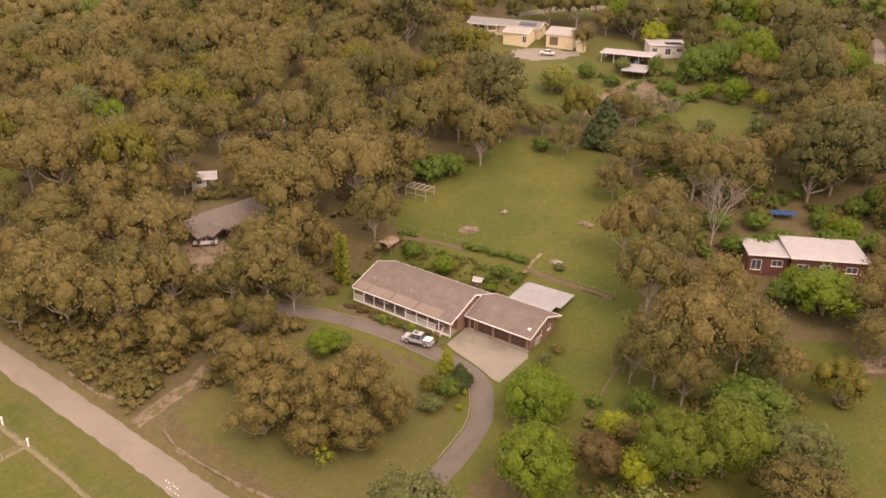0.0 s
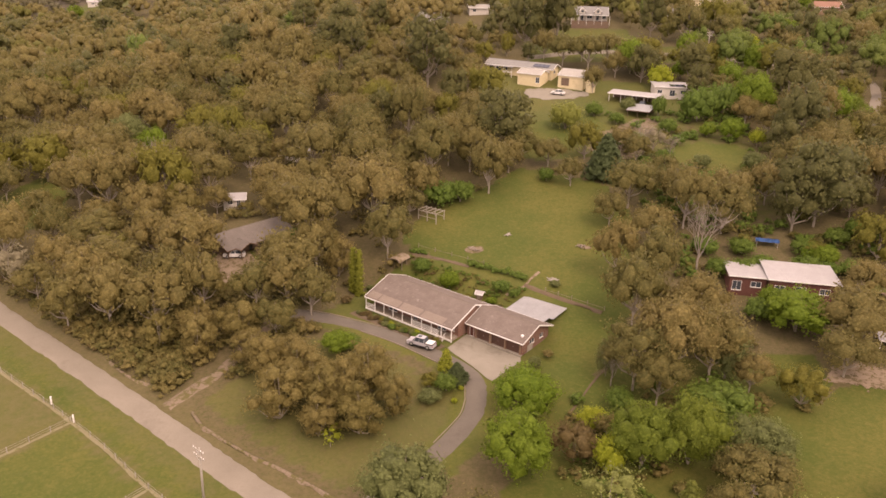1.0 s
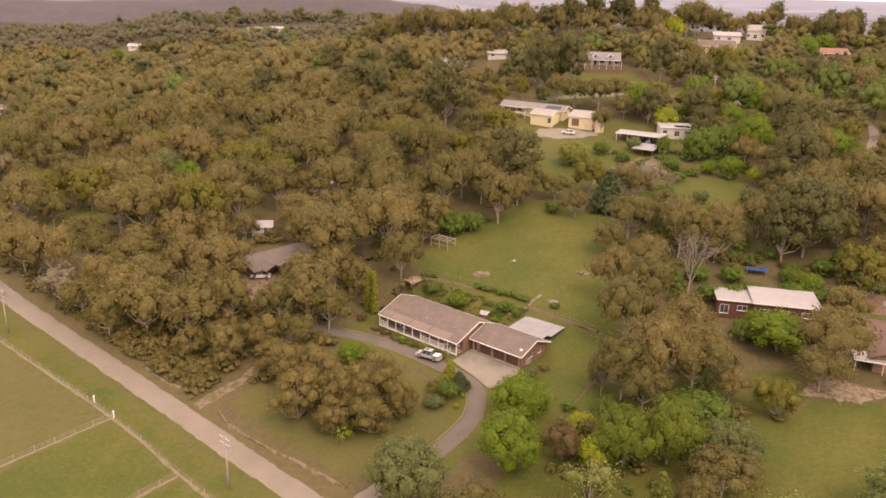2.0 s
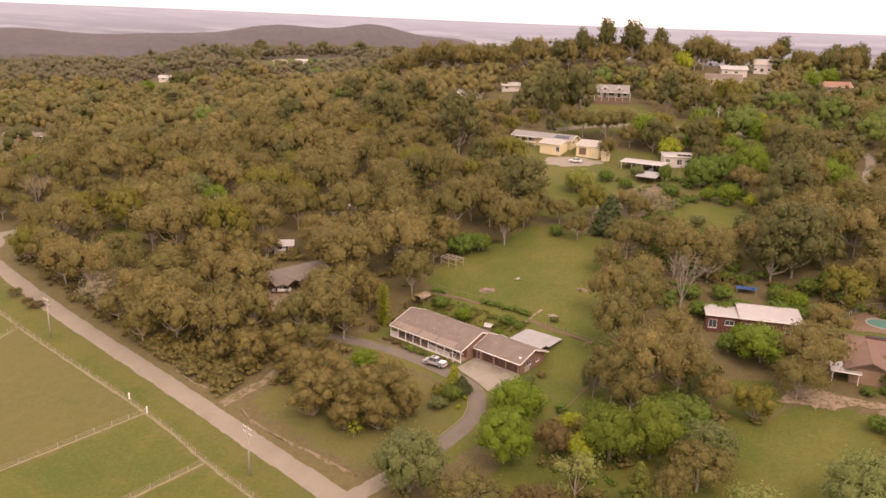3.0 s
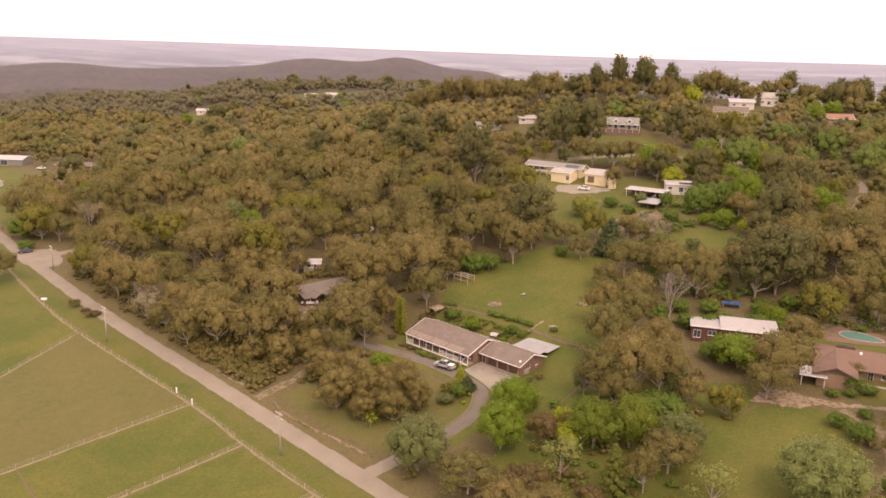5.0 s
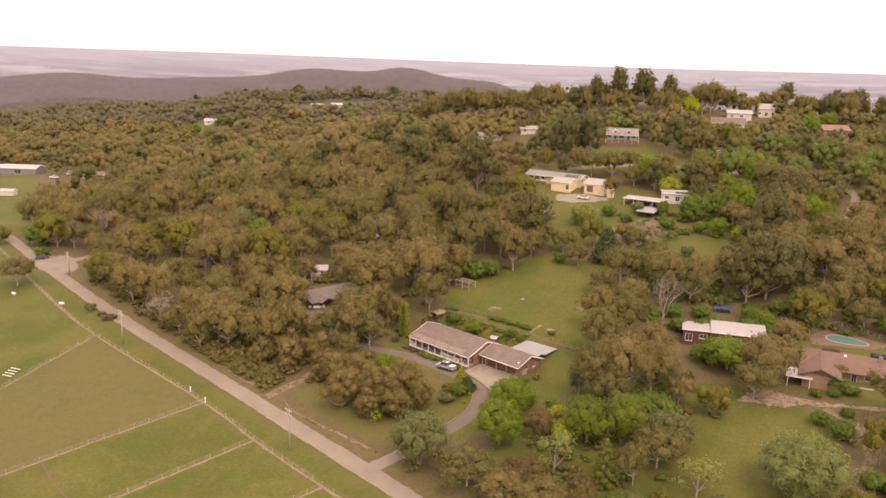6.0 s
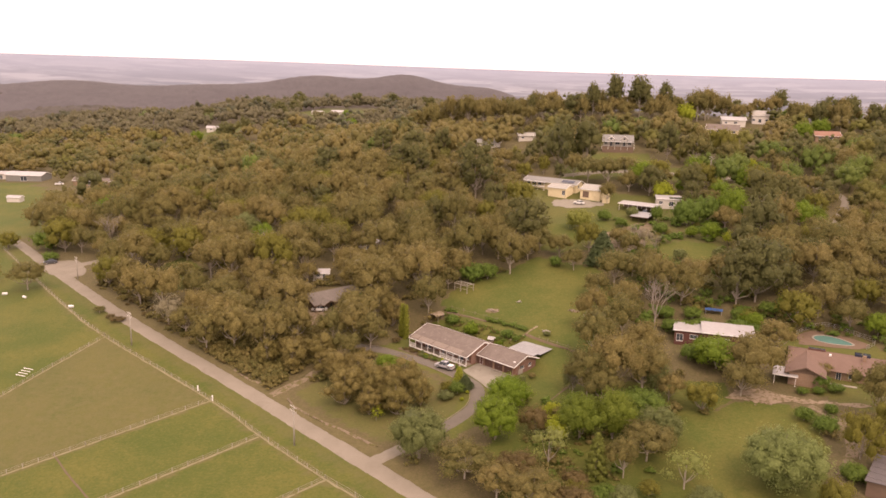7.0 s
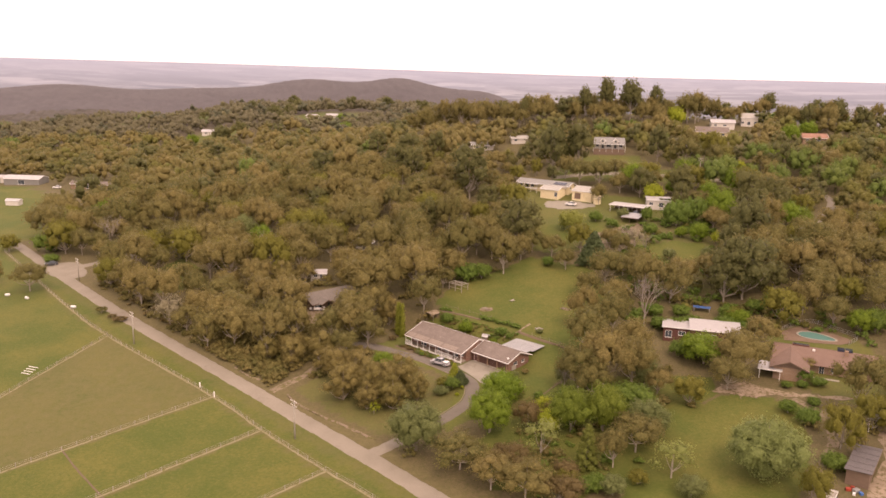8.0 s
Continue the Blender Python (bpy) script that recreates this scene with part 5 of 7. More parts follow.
def gable_roof(parent, x0, x1, y0, y1, eave, rise, material, trim, ridge_y=None, thick=0.16, cap=None):
    """Two slopes that meet in a ridge along x, with barge boards, fascias, gutters and a ridge cap."""
    ym = (y0 + y1) / 2 if ridge_y is None else ridge_y
    back = eave + rise - (rise / (ym - y0)) * (y1 - ym)
    bm = bmesh.new()
    top = [(y0, eave), (ym, eave + rise), (y1, back)]
    outline = top + [(y, z - thick) for y, z in reversed(top)]
    a = [bm.verts.new((x0, y, z)) for y, z in outline]
    b = [bm.verts.new((x1, y, z)) for y, z in outline]
    for q in ((0, 1, 4, 5), (1, 2, 3, 4)):
        bm.faces.new([a[i] for i in q])
        bm.faces.new([b[i] for i in reversed(q)])
    for i in range(6):
        j = (i + 1) % 6
        bm.faces.new((a[i], a[j], b[j], b[i]))
    roof = part("roof", bm, material, parent)
    for x, side in ((x0, -1), (x1, 1)):
        bm = bmesh.new()
        for (ya, za), (yb, zb) in zip(top, top[1:]):
            beam(bm, (x + side * 0.025, ya, za - 0.06), (x + side * 0.025, yb, zb - 0.06), 0.05, 0.26)
        part("barge_board", bm, trim, roof)
    for y, z, side in ((y0, eave, -1), (y1, back, 1)):
        part("gutter", one_box(x0, x1, y + side * 0.01 if side > 0 else y - 0.13, y + 0.13 if side > 0 else y - 0.01, z - 0.2, z - 0.04), trim, roof)
    bm = bmesh.new()
    extrude_outline(bm, [(-0.16, -0.055), (0, 0.06), (0.16, -0.055), (0.12, -0.075), (0, 0.02), (-0.12, -0.075)], x0 + 0.05, x1 - 0.05)
    cap_ob = part("ridge_cap", bm, cap or material, roof)
    cap_ob.matrix_local = Matrix.Translation((0, ym, eave + rise)) @ Matrix(((0, 1, 0, 0), (1, 0, 0, 0), (0, 0, 1, 0), (0, 0, 0, 1)))
    return roof


def gable_ends(bm, xs, y0, y1, z, ym, rise, slope_back, thick=0.2):
    for x in xs:
        pts = [(y0, z), (y1, z), (y1, max(z + 0.01, z + rise - slope_back * (y1 - ym))), (ym, z + rise)]
        a = [bm.verts.new((x - thick / 2, y, zz)) for y, zz in pts]
        b = [bm.verts.new((x + thick / 2, y, zz)) for y, zz in pts]
        bm.faces.new(a)
        bm.faces.new(list(reversed(b)))
        for i in range(4):
            j = (i + 1) % 4
            bm.faces.new((a[i], b[i], b[j], a[j]))


def simple_house(name, label, category, x, y, turn, L, D, wall_h, rise, wall, roof, trim, front=(), side=(), over=0.5, lift=0.0, base=None, chimney=False):
    """A gabled house or shed: walls with real openings, windows, roof; front faces local -y."""
    z = (ground_z(x, y) if base is None else base) + lift
    ob = thing(name, pose(x, y, z, 0, 0, turn), label, category)
    t = 0.2
    bm = bmesh.new()
    h = L / 2
    wall_run(bm, (-h, -D / 2), (h, -D / 2), -1.2, wall_h, t, [(s + h, sl + 1.2, w, hh) for s, sl, w, hh in front])
    wall_run(bm, (h, -D / 2 + t), (h, D / 2 - t), -1.2, wall_h, t, [(s + D / 2 - t, sl + 1.2, w, hh) for s, sl, w, hh in side])
    wall_run(bm, (h, D / 2), (-h, D / 2), -1.2, wall_h, t)
    wall_run(bm, (-h, D / 2 - t), (-h, -D / 2 + t), -1.2, wall_h, t, [(D / 2 - t - s - w, sl + 1.2, w, hh) for s, sl, w, hh in side])
    slope = rise / (D / 2 + over)
    gable_ends(bm, (-h + t / 2, h - t / 2), -D / 2, D / 2, wall_h, 0, slope * D / 2 - 0.03, slope)
    part("wall", bm, wall, ob)
    for hole in front:
        fit_window(ob, (-h, -D / 2), (h, -D / 2), -1.2, (hole[0] + h, hole[1] + 1.2, hole[2], hole[3]), t, trim, "door" if hole[1] < 0.2 else "window")
    for hole in side:
        fit_window(ob, (h, -D / 2 + t), (h, D / 2 - t), -1.2, (hole[0] + D / 2 - t, hole[1] + 1.2, hole[2], hole[3]), t, trim)
        fit_window(ob, (-h, D / 2 - t), (-h, -D / 2 + t), -1.2, (D / 2 - t - hole[0] - hole[2], hole[1] + 1.2, hole[2], hole[3]), t, trim)
    gable_roof(ob, -h - over, h + over, -D / 2 - over, D / 2 + over, wall_h - slope * over + 0.16, rise, roof, trim)
    if chimney:
        c = part("chimney", one_box(h * 0.3 - 0.4, h * 0.3 + 0.4, -0.4, 0.4, wall_h, wall_h + rise + 0.9), BRICK_RED, ob)
        part("chimney_cap", one_box(h * 0.3 - 0.48, h * 0.3 + 0.48, -0.48, 0.48, wall_h + rise + 0.9, wall_h + rise + 1.02), CONCRETE, c)
    return ob


def skillion(name, label, category, x, y, turn, L, D, h0, h1, wall, roof, trim, front=(), lift=0.0, open_front=False, over=0.4):
    """A box with one sloping roof: h0 high in front, h1 behind."""
    z = ground_z(x, y) + lift
    ob = thing(name, pose(x, y, z, 0, 0, turn), label, category)
    t, h = 0.15, L / 2
    low = min(h0, h1)
    if not open_front:
        bm = bmesh.new()
        wall_run(bm, (-h, -D / 2), (h, -D / 2), -1.5, low, t, [(s + h, sl + 1.5, w, hh) for s, sl, w, hh in front])
        wall_run(bm, (h, -D / 2 + t), (h, D / 2 - t), -1.5, low, t)
        wall_run(bm, (h, D / 2), (-h, D / 2), -1.5, low, t)
        wall_run(bm, (-h, D / 2 - t), (-h, -D / 2 + t), -1.5, low, t)
        part("wall", bm, wall, ob)
        for hole in front:
            fit_window(ob, (-h, -D / 2), (h, -D / 2), -1.5, (hole[0] + h, hole[1] + 1.5, hole[2], hole[3]), t, trim, "door" if hole[1] < 0.2 else "window")
    else:
        n = max(2, int(L / 3.2) + 1)
        for i in range(n):
            for yy, hh in ((-D / 2 + 0.1, h0), (D / 2 - 0.1, h1)):
                xx = -h + 0.1 + (L - 0.2) * i / (n - 1)
                part("post", one_box(xx - 0.06, xx + 0.06, yy - 0.06, yy + 0.06, -1.5, hh), trim, ob)
        part("back_wall", one_box(-h, h, D / 2 - 0.02, D / 2 + 0.04, -1.5, h1 - 0.02), wall, ob)
    bm = bmesh.new()
    sl = (h1 - h0) / D
    pts = [(-D / 2 - over, h0 - sl * over), (D / 2 + over, h1 + sl * over)]
    outline = [(y_, z_ + 0.14) for y_, z_ in pts] + [(y_, z_ + 0.02) for y_, z_ in reversed(pts)]
    a = [bm.verts.new((-h - over, y_, z_)) for y_, z_ in outline]
    b = [bm.verts.new((h + over, y_, z_)) for y_, z_ in outline]
    bm.faces.new(a)
    bm.faces.new(list(reversed(b)))
    for i in range(4):
        j = (i + 1) % 4
        bm.faces.new((a[i], b[i], b[j], a[j]))
    r = part("roof", bm, roof, ob)
    part("fascia", one_box(-h - over, h + over, -D / 2 - over - 0.05, -D / 2 - over - 0.005, h0 - sl * over - 0.08, h0 - sl * over + 0.15), trim, r)
    return ob


# ---- the ranch house: local x runs along the front, y goes back from the verandah's eave ----
HOUSE = pose(2.3, 115.4, 4.6, 0, 0, -36.0)


def ranch_house():
    ob = thing("ranch_house", HOUSE, "long single-storey brick house with weathered brown tiled roof and white verandah", "house")
    t, eave, wall_top = 0.24, 2.75, 2.75
    floor = 0.42
    # main range
    x0, x1, yw, yb = -21.6, -0.35, 2.3, 12.0
    front = [(1.0, 1.1, 1.8, 1.3), (4.0, 0.42, 2.2, 2.05), (7.4, 1.1, 1.8, 1.3), (10.4, 0.42, 1.0, 2.05), (12.6, 1.0, 2.4, 1.4), (16.4, 0.42, 2.0, 2.05), (19.2, 1.1, 1.2, 1.3)]
    rear = [(2.0, 1.2, 1.6, 1.2), (7.0, 0.3, 2.4, 2.1), (12.0, 1.2, 1.6, 1.2), (17.0, 1.2, 1.4, 1.2)]
    west = [(2.0, 1.2, 1.5, 1.2), (6.0, 1.2, 1.5, 1.2)]
    bm = bmesh.new()
    wall_run(bm, (x0, yw), (x1, yw), -0.3, wall_top + 0.6, t, [(a, b + 0.3, c, d) for a, b, c, d in front])
    wall_run(bm, (x1, yw + t), (x1, yb - t), -0.3, wall_top, t)
    wall_run(bm, (x1, yb), (x0, yb), -0.3, wall_top, t, [(a, b + 0.3, c, d) for a, b, c, d in rear])
    wall_run(bm, (x0, yb - t), (x0, yw + t), -0.3, wall_top, t, [(a, b + 0.3, c, d) for a, b, c, d in west])
    slope = 2.55 / 7.0
    gable_ends(bm, (x0 + t / 2, x1 - t / 2), yw, yb, wall_top, 7.0, slope * 7.0 - 0.2, slope, t - 0.02)
    part("wall", bm, BRICK_RED, ob, "red-brown face brick wall")
    for hole in front:
        fit_window(ob, (x0, yw), (x1, yw), -0.3, (hole[0], hole[1] + 0.3, hole[2], hole[3]), t, WHITE_TRIM, "door" if hole[1] < 0.6 else "window")
    for hole in rear:
        fit_window(ob, (x1, yb), (x0, yb), -0.3, (hole[0], hole[1] + 0.3, hole[2], hole[3]), t, WHITE_TRIM, "door" if hole[1] < 0.6 else "window")
    for hole in west:
        fit_window(ob, (x0, yb - t), (x0, yw + t), -0.3, (hole[0], hole[1] + 0.3, hole[2], hole[3]), t, WHITE_TRIM)
    gable_roof(ob, -22.0, 0.0, 0.0, 12.6, eave, 2.55, ROOF_TILE, WHITE_TRIM, 7.0)
    # lighter sheet panels along the lower roof over the verandah
    for a, b in ((-21.6, -18.9), (-18.6, -13.6), (-13.2, -8.3), (-7.8, -2.6)):
        bm = bmesh.new()
        vs = [bm.verts.new((x, y, eave + slope * y + dz)) for dz in (0.004, 0.03) for x, y in ((a, 0.12), (b, 0.12), (b, 1.85), (a, 1.85))]
        for f in ((3, 2, 1, 0), (4, 5, 6, 7), (0, 1, 5, 4), (1, 2, 6, 5), (2, 3, 7, 6), (3, 0, 4, 7)):
            bm.faces.new([vs[i] for i in f])
        part("skylight_sheet", bm, ROOF_PANEL, ob, "pale translucent roof sheet")
    # verandah: deck, posts, beam, balustrade, steps
    part("verandah_deck", one_box(-21.8, -0.4, 0.06, yw - 0.004, -0.25, floor), TIMBER, ob, "raised verandah deck")
    n = 10
    for i in range(n):
        x = -21.75 + (21.55 - 0.05) * i / (n - 1)
        part("verandah_post", bevelled(one_box(x - 0.07, x + 0.07, 0.06, 0.20, floor if i < n - 1 else -0.3, eave - 0.12), 0.012), WHITE_TRIM, ob, "white verandah post")
    part("verandah_beam", one_box(-21.9, -0.06, 0.04, 0.22, eave - 0.19, eave - 0.03), WHITE_TRIM, ob)
    part("verandah_edge", one_box(-21.85, -0.35, 0.0, 0.056, 0.12, floor + 0.05), WHITE_TRIM, ob, "white edge board of the deck")
    for a, b in ((-10.2, -3.6), (-21.7, -19.4)):
        rail = part("balustrade", one_box(a, b, 0.25, 0.33, floor + 0.9, floor + 0.97), WHITE_TRIM, ob, "white picket balustrade")
        part("bottom_rail", one_box(a, b, 0.26, 0.32, floor + 0.1, floor + 0.16), WHITE_TRIM, rail)
        k = int((b - a) / 0.2)
        for j in range(k):
            xx = a + 0.1 + (b - a - 0.2) * j / max(1, k - 1)
            part("picket", one_box(xx - 0.03, xx + 0.03, 0.27, 0.31, floor + 0.163, floor + 0.897), WHITE_TRIM, rail)
    steps = part("verandah_steps", one_box(-3.2, -1.8, -0.28, 0.085, -0.25, 0.26), TIMBER, ob, "timber steps with white rails")
    part("tread", one_box(-3.2, -1.8, -0.62, -0.284, -0.25, 0.08), TIMBER, steps)
    for xx in (-3.28, -1.72):
        bm = bmesh.new()
        beam(bm, (xx, 0.3, floor + 0.95), (xx, -0.75, 0.75), 0.07)
        beam(bm, (xx, -0.7, -0.1), (xx, -0.7, 0.75), 0.08)
        for j in range(4):
            yy = 0.1 - 0.2 * j
            beam(bm, (xx, yy, 0.1), (xx, yy, 0.85 + yy * 0.55), 0.04)
        part("stair_rail", bm, WHITE_TRIM, steps)
    # garage wing
    g0, g1, gy, gb = 0.0, 12.3, 4.7, 13.4
    doors = [(2.35, 0.0, 2.75, 2.2), (5.6, 0.0, 2.75, 2.2), (8.9, 0.0, 2.75, 2.2)]
    holes = [(0.55, 0.0, 0.95, 2.1)] + doors
    bm = bmesh.new()
    wall_run(bm, (g0, gy), (g1, gy), -0.3, wall_top - 0.1, t, [(a, b + 0.3, c, d) for a, b, c, d in holes])
    wall_run(bm, (g1, gy + t), (g1, gb - t), -0.3, wall_top - 0.1, t, [(2.0, 1.2, 1.6, 1.2), (5.4, 1.2, 1.2, 1.2)])
    wall_run(bm, (g1, gb), (g0, gb), -0.3, wall_top - 0.1, t)
    gable_ends(bm, (g1 - t / 2,), gy, gb, wall_top - 0.1, 9.0, slope * 5.1 - 0.3, slope, t - 0.02)
    part("garage_wall", bm, BRICK_RED, ob, "red-brown brick garage wall")
    for hole in ((2.0, 1.5, 1.6, 1.2), (5.4, 1.5, 1.2, 1.2)):
        fit_window(ob, (g1, gy + t), (g1, gb - t), -0.3, hole, t, WHITE_TRIM)
    fit_window(ob, (g0, gy), (g1, gy), -0.3, (0.55, 0.3, 0.95, 2.1), t, WHITE_TRIM, "door", DARK_WALL, 0)
    for s, sl, w, h in doors:
        d = part("garage_door", one_box(g0 + s + 0.02, g0 + s + w - 0.02, gy + 0.12, gy + 0.17, 0, h - 0.02), GARAGE_DOOR, ob, "dark brown panelled garage door")
        for k in range(4):
            part("door_rib", one_box(g0 + s + 0.1, g0 + s + w - 0.1, gy + 0.09, gy + 0.118, 0.14 + k * 0.52, 0.50 + k * 0.52), GARAGE_DOOR, d)
        part("door_handle", one_box(g0 + s + w / 2 - 0.1, g0 + s + w / 2 + 0.1, gy + 0.06, gy + 0.088, 0.95, 1.0), STEEL, d)
    for s in (2.0, 5.15, 5.4, 8.5, 11.75):
        part("brick_pier", one_box(g0 + s - 0.02, g0 + s + 0.22, gy - 0.2, gy - 0.004, -0.3, wall_top - 0.3), BRICK_TAN, ob)
    part("garage_slab", one_box(g0, g1, gy - 0.5, gb, -0.35, 0.02), CONCRETE, ob)
    gable_roof(ob, 0.06, 12.9, 3.9, 14.1, eave - 0.05, 1.85, ROOF_TILE, WHITE_TRIM, 9.0)
    vent = part("roof_vent", one_box(11.5, 11.9, 5.2, 5.6, eave + 0.42, eave + 0.72), WHITE_TRIM, ob, "white roof vent box")
    part("vent_cap", one_box(11.45, 11.95, 5.15, 5.65, eave + 0.724, eave + 0.78), WHITE_TRIM, vent)
    part("lattice_panel", one_box(12.35, 12.39, 6.2, 8.0, 0.0, 1.3), TIMBER_PALE, ob)
    return ob


ROOF_PANEL = ribbed("pale_roof_sheet", (0.165, 0.128, 0.102), (0.205, 0.162, 0.130), 0.2, "X", 0.5)
ranch_house()
patch("concrete_apron", [(1.6, 113.6), (4.75, 118.7), (14.75, 111.4), (14.7, 110.0), (9.6, 102.6), (8.6, 103.6), (7.4, 105.6), (5.9, 107.8), (4.0, 110.2), (2.4, 112.2)], APRON, "stained concrete apron before the garage doors", 0.10, rounded=False)


def back_shed():
    """Low sheet-metal carport behind the garage."""
    ob = thing("shed", pose(17.7, 126.0, 4.9, 0, 0, -33.0), "low open shed with a pale sheet-metal roof", "shed")
    for x in (-3.9, -1.3, 1.3, 3.9):
        for y in (-3.6, 3.6):
            part("post", one_box(x - 0.06, x + 0.06, y - 0.06, y + 0.06, -1.2, 2.3 + 0.03 * y), TIMBER, ob)
    part("back_wall", one_box(-4.0, 4.0, 3.68, 3.74, -1.0, 2.35), BROWN_WALL, ob)
    for i, (a, b, c, d) in enumerate(((-4.3, -0.02, -4.0, 4.1), (0.02, 4.3, -4.0, 4.1), (4.32, 5.2, -1.6, 4.1))):
        bm = bmesh.new()
        vs = box(bm, a, b, c, d, 2.3, 2.38)
        for v in bm.verts:
            v.co.z += 0.035 * v.co.y + 0.012 * i
        part("roof_sheet", bm, ROOF_SHED, ob, "pale corrugated roof sheet")
    for y in (-3.6, 0, 3.6):
        part("rafter", one_box(-4.2, 4.2, y - 0.04, y + 0.04, 2.17 + 0.035 * y, 2.27 + 0.035 * y), TIMBER, ob)


back_shed()
# west neighbour under the gums
west = simple_house("west_house", "low house with a wide brown-grey tiled roof", "house", -45.5, 152.5, 52, 17, 9, 2.5, 2.3, BROWN_WALL, ROOF_BROWN_GREY, BROWN_WALL, [(-7, 1, 1.8, 1.2), (-3, 0.1, 1.0, 2.0), (0, 1, 2.0, 1.2), (4, 1, 2.0, 1.2)], over=0.9, lift=-1.1)
porch = gable_roof(west, -2.6, 2.6, -2.4, 2.4, 0, 1.1, ROOF_BROWN_GREY, BROWN_WALL)
porch.matrix_local = Matrix.Translation((-4.6, -4.6, 2.35)) @ Matrix.Rotation(radians(90), 4, "Z")
for xx in (-6.6, -2.6):
    part("porch_post", one_box(xx - 0.07, xx + 0.07, -6.9, -6.76, -1.2, 2.36), BROWN_WALL, west)
simple_house("garden_shed", "small white weatherboard shed between trees", "shed", -53.5, 170, 15, 5, 4, 2.4, 1.0, PALE_WALL, ROOF_WHITE, WHITE_TRIM, [(-1.5, 1, 1.2, 1.0), (0.6, 0.05, 0.9, 2.0)])
skillion("white_shed", "white flat-roofed shed hidden among the gums", "shed", -45, 200, -8, 8, 4, 2.4, 2.8, PALE_WALL, ROOF_WHITE, WHITE_TRIM, [(-2.8, 0.9, 1.4, 1.1), (0.5, 0.05, 0.9, 2.0)])
skillion("white_cabin", "small white cabin in a clearing", "shed", -105.8, 210, 10, 5, 3, 2.3, 2.6, PALE_WALL, ROOF_WHITE, WHITE_TRIM, [(-1.5, 0.9, 1.4, 1.1)])
# east neighbour: two white low roofs over dark red walls
skillion("east_house_wing", "dark red timber wing under a flat white roof", "house", 60.9, 137.0, -8, 7.0, 8.0, 3.1, 2.8, DARK_WALL, ROOF_WHITE, WHITE_TRIM, [(-3, 0.1, 1.8, 2.0), (0.5, 1, 2.0, 1.2)], 0.4)
skillion("east_house", "dark red timber house under a wide flat white roof", "house", 71.0, 135.4, -8, 13.0, 9.4, 3.3, 3.5, DARK_WALL, ROOF_WHITE, WHITE_TRIM, [(-5.4, 0.1, 2.0, 2.0), (-1.5, 1, 2.0, 1.2), (3, 1, 2.0, 1.2)], 0.4)

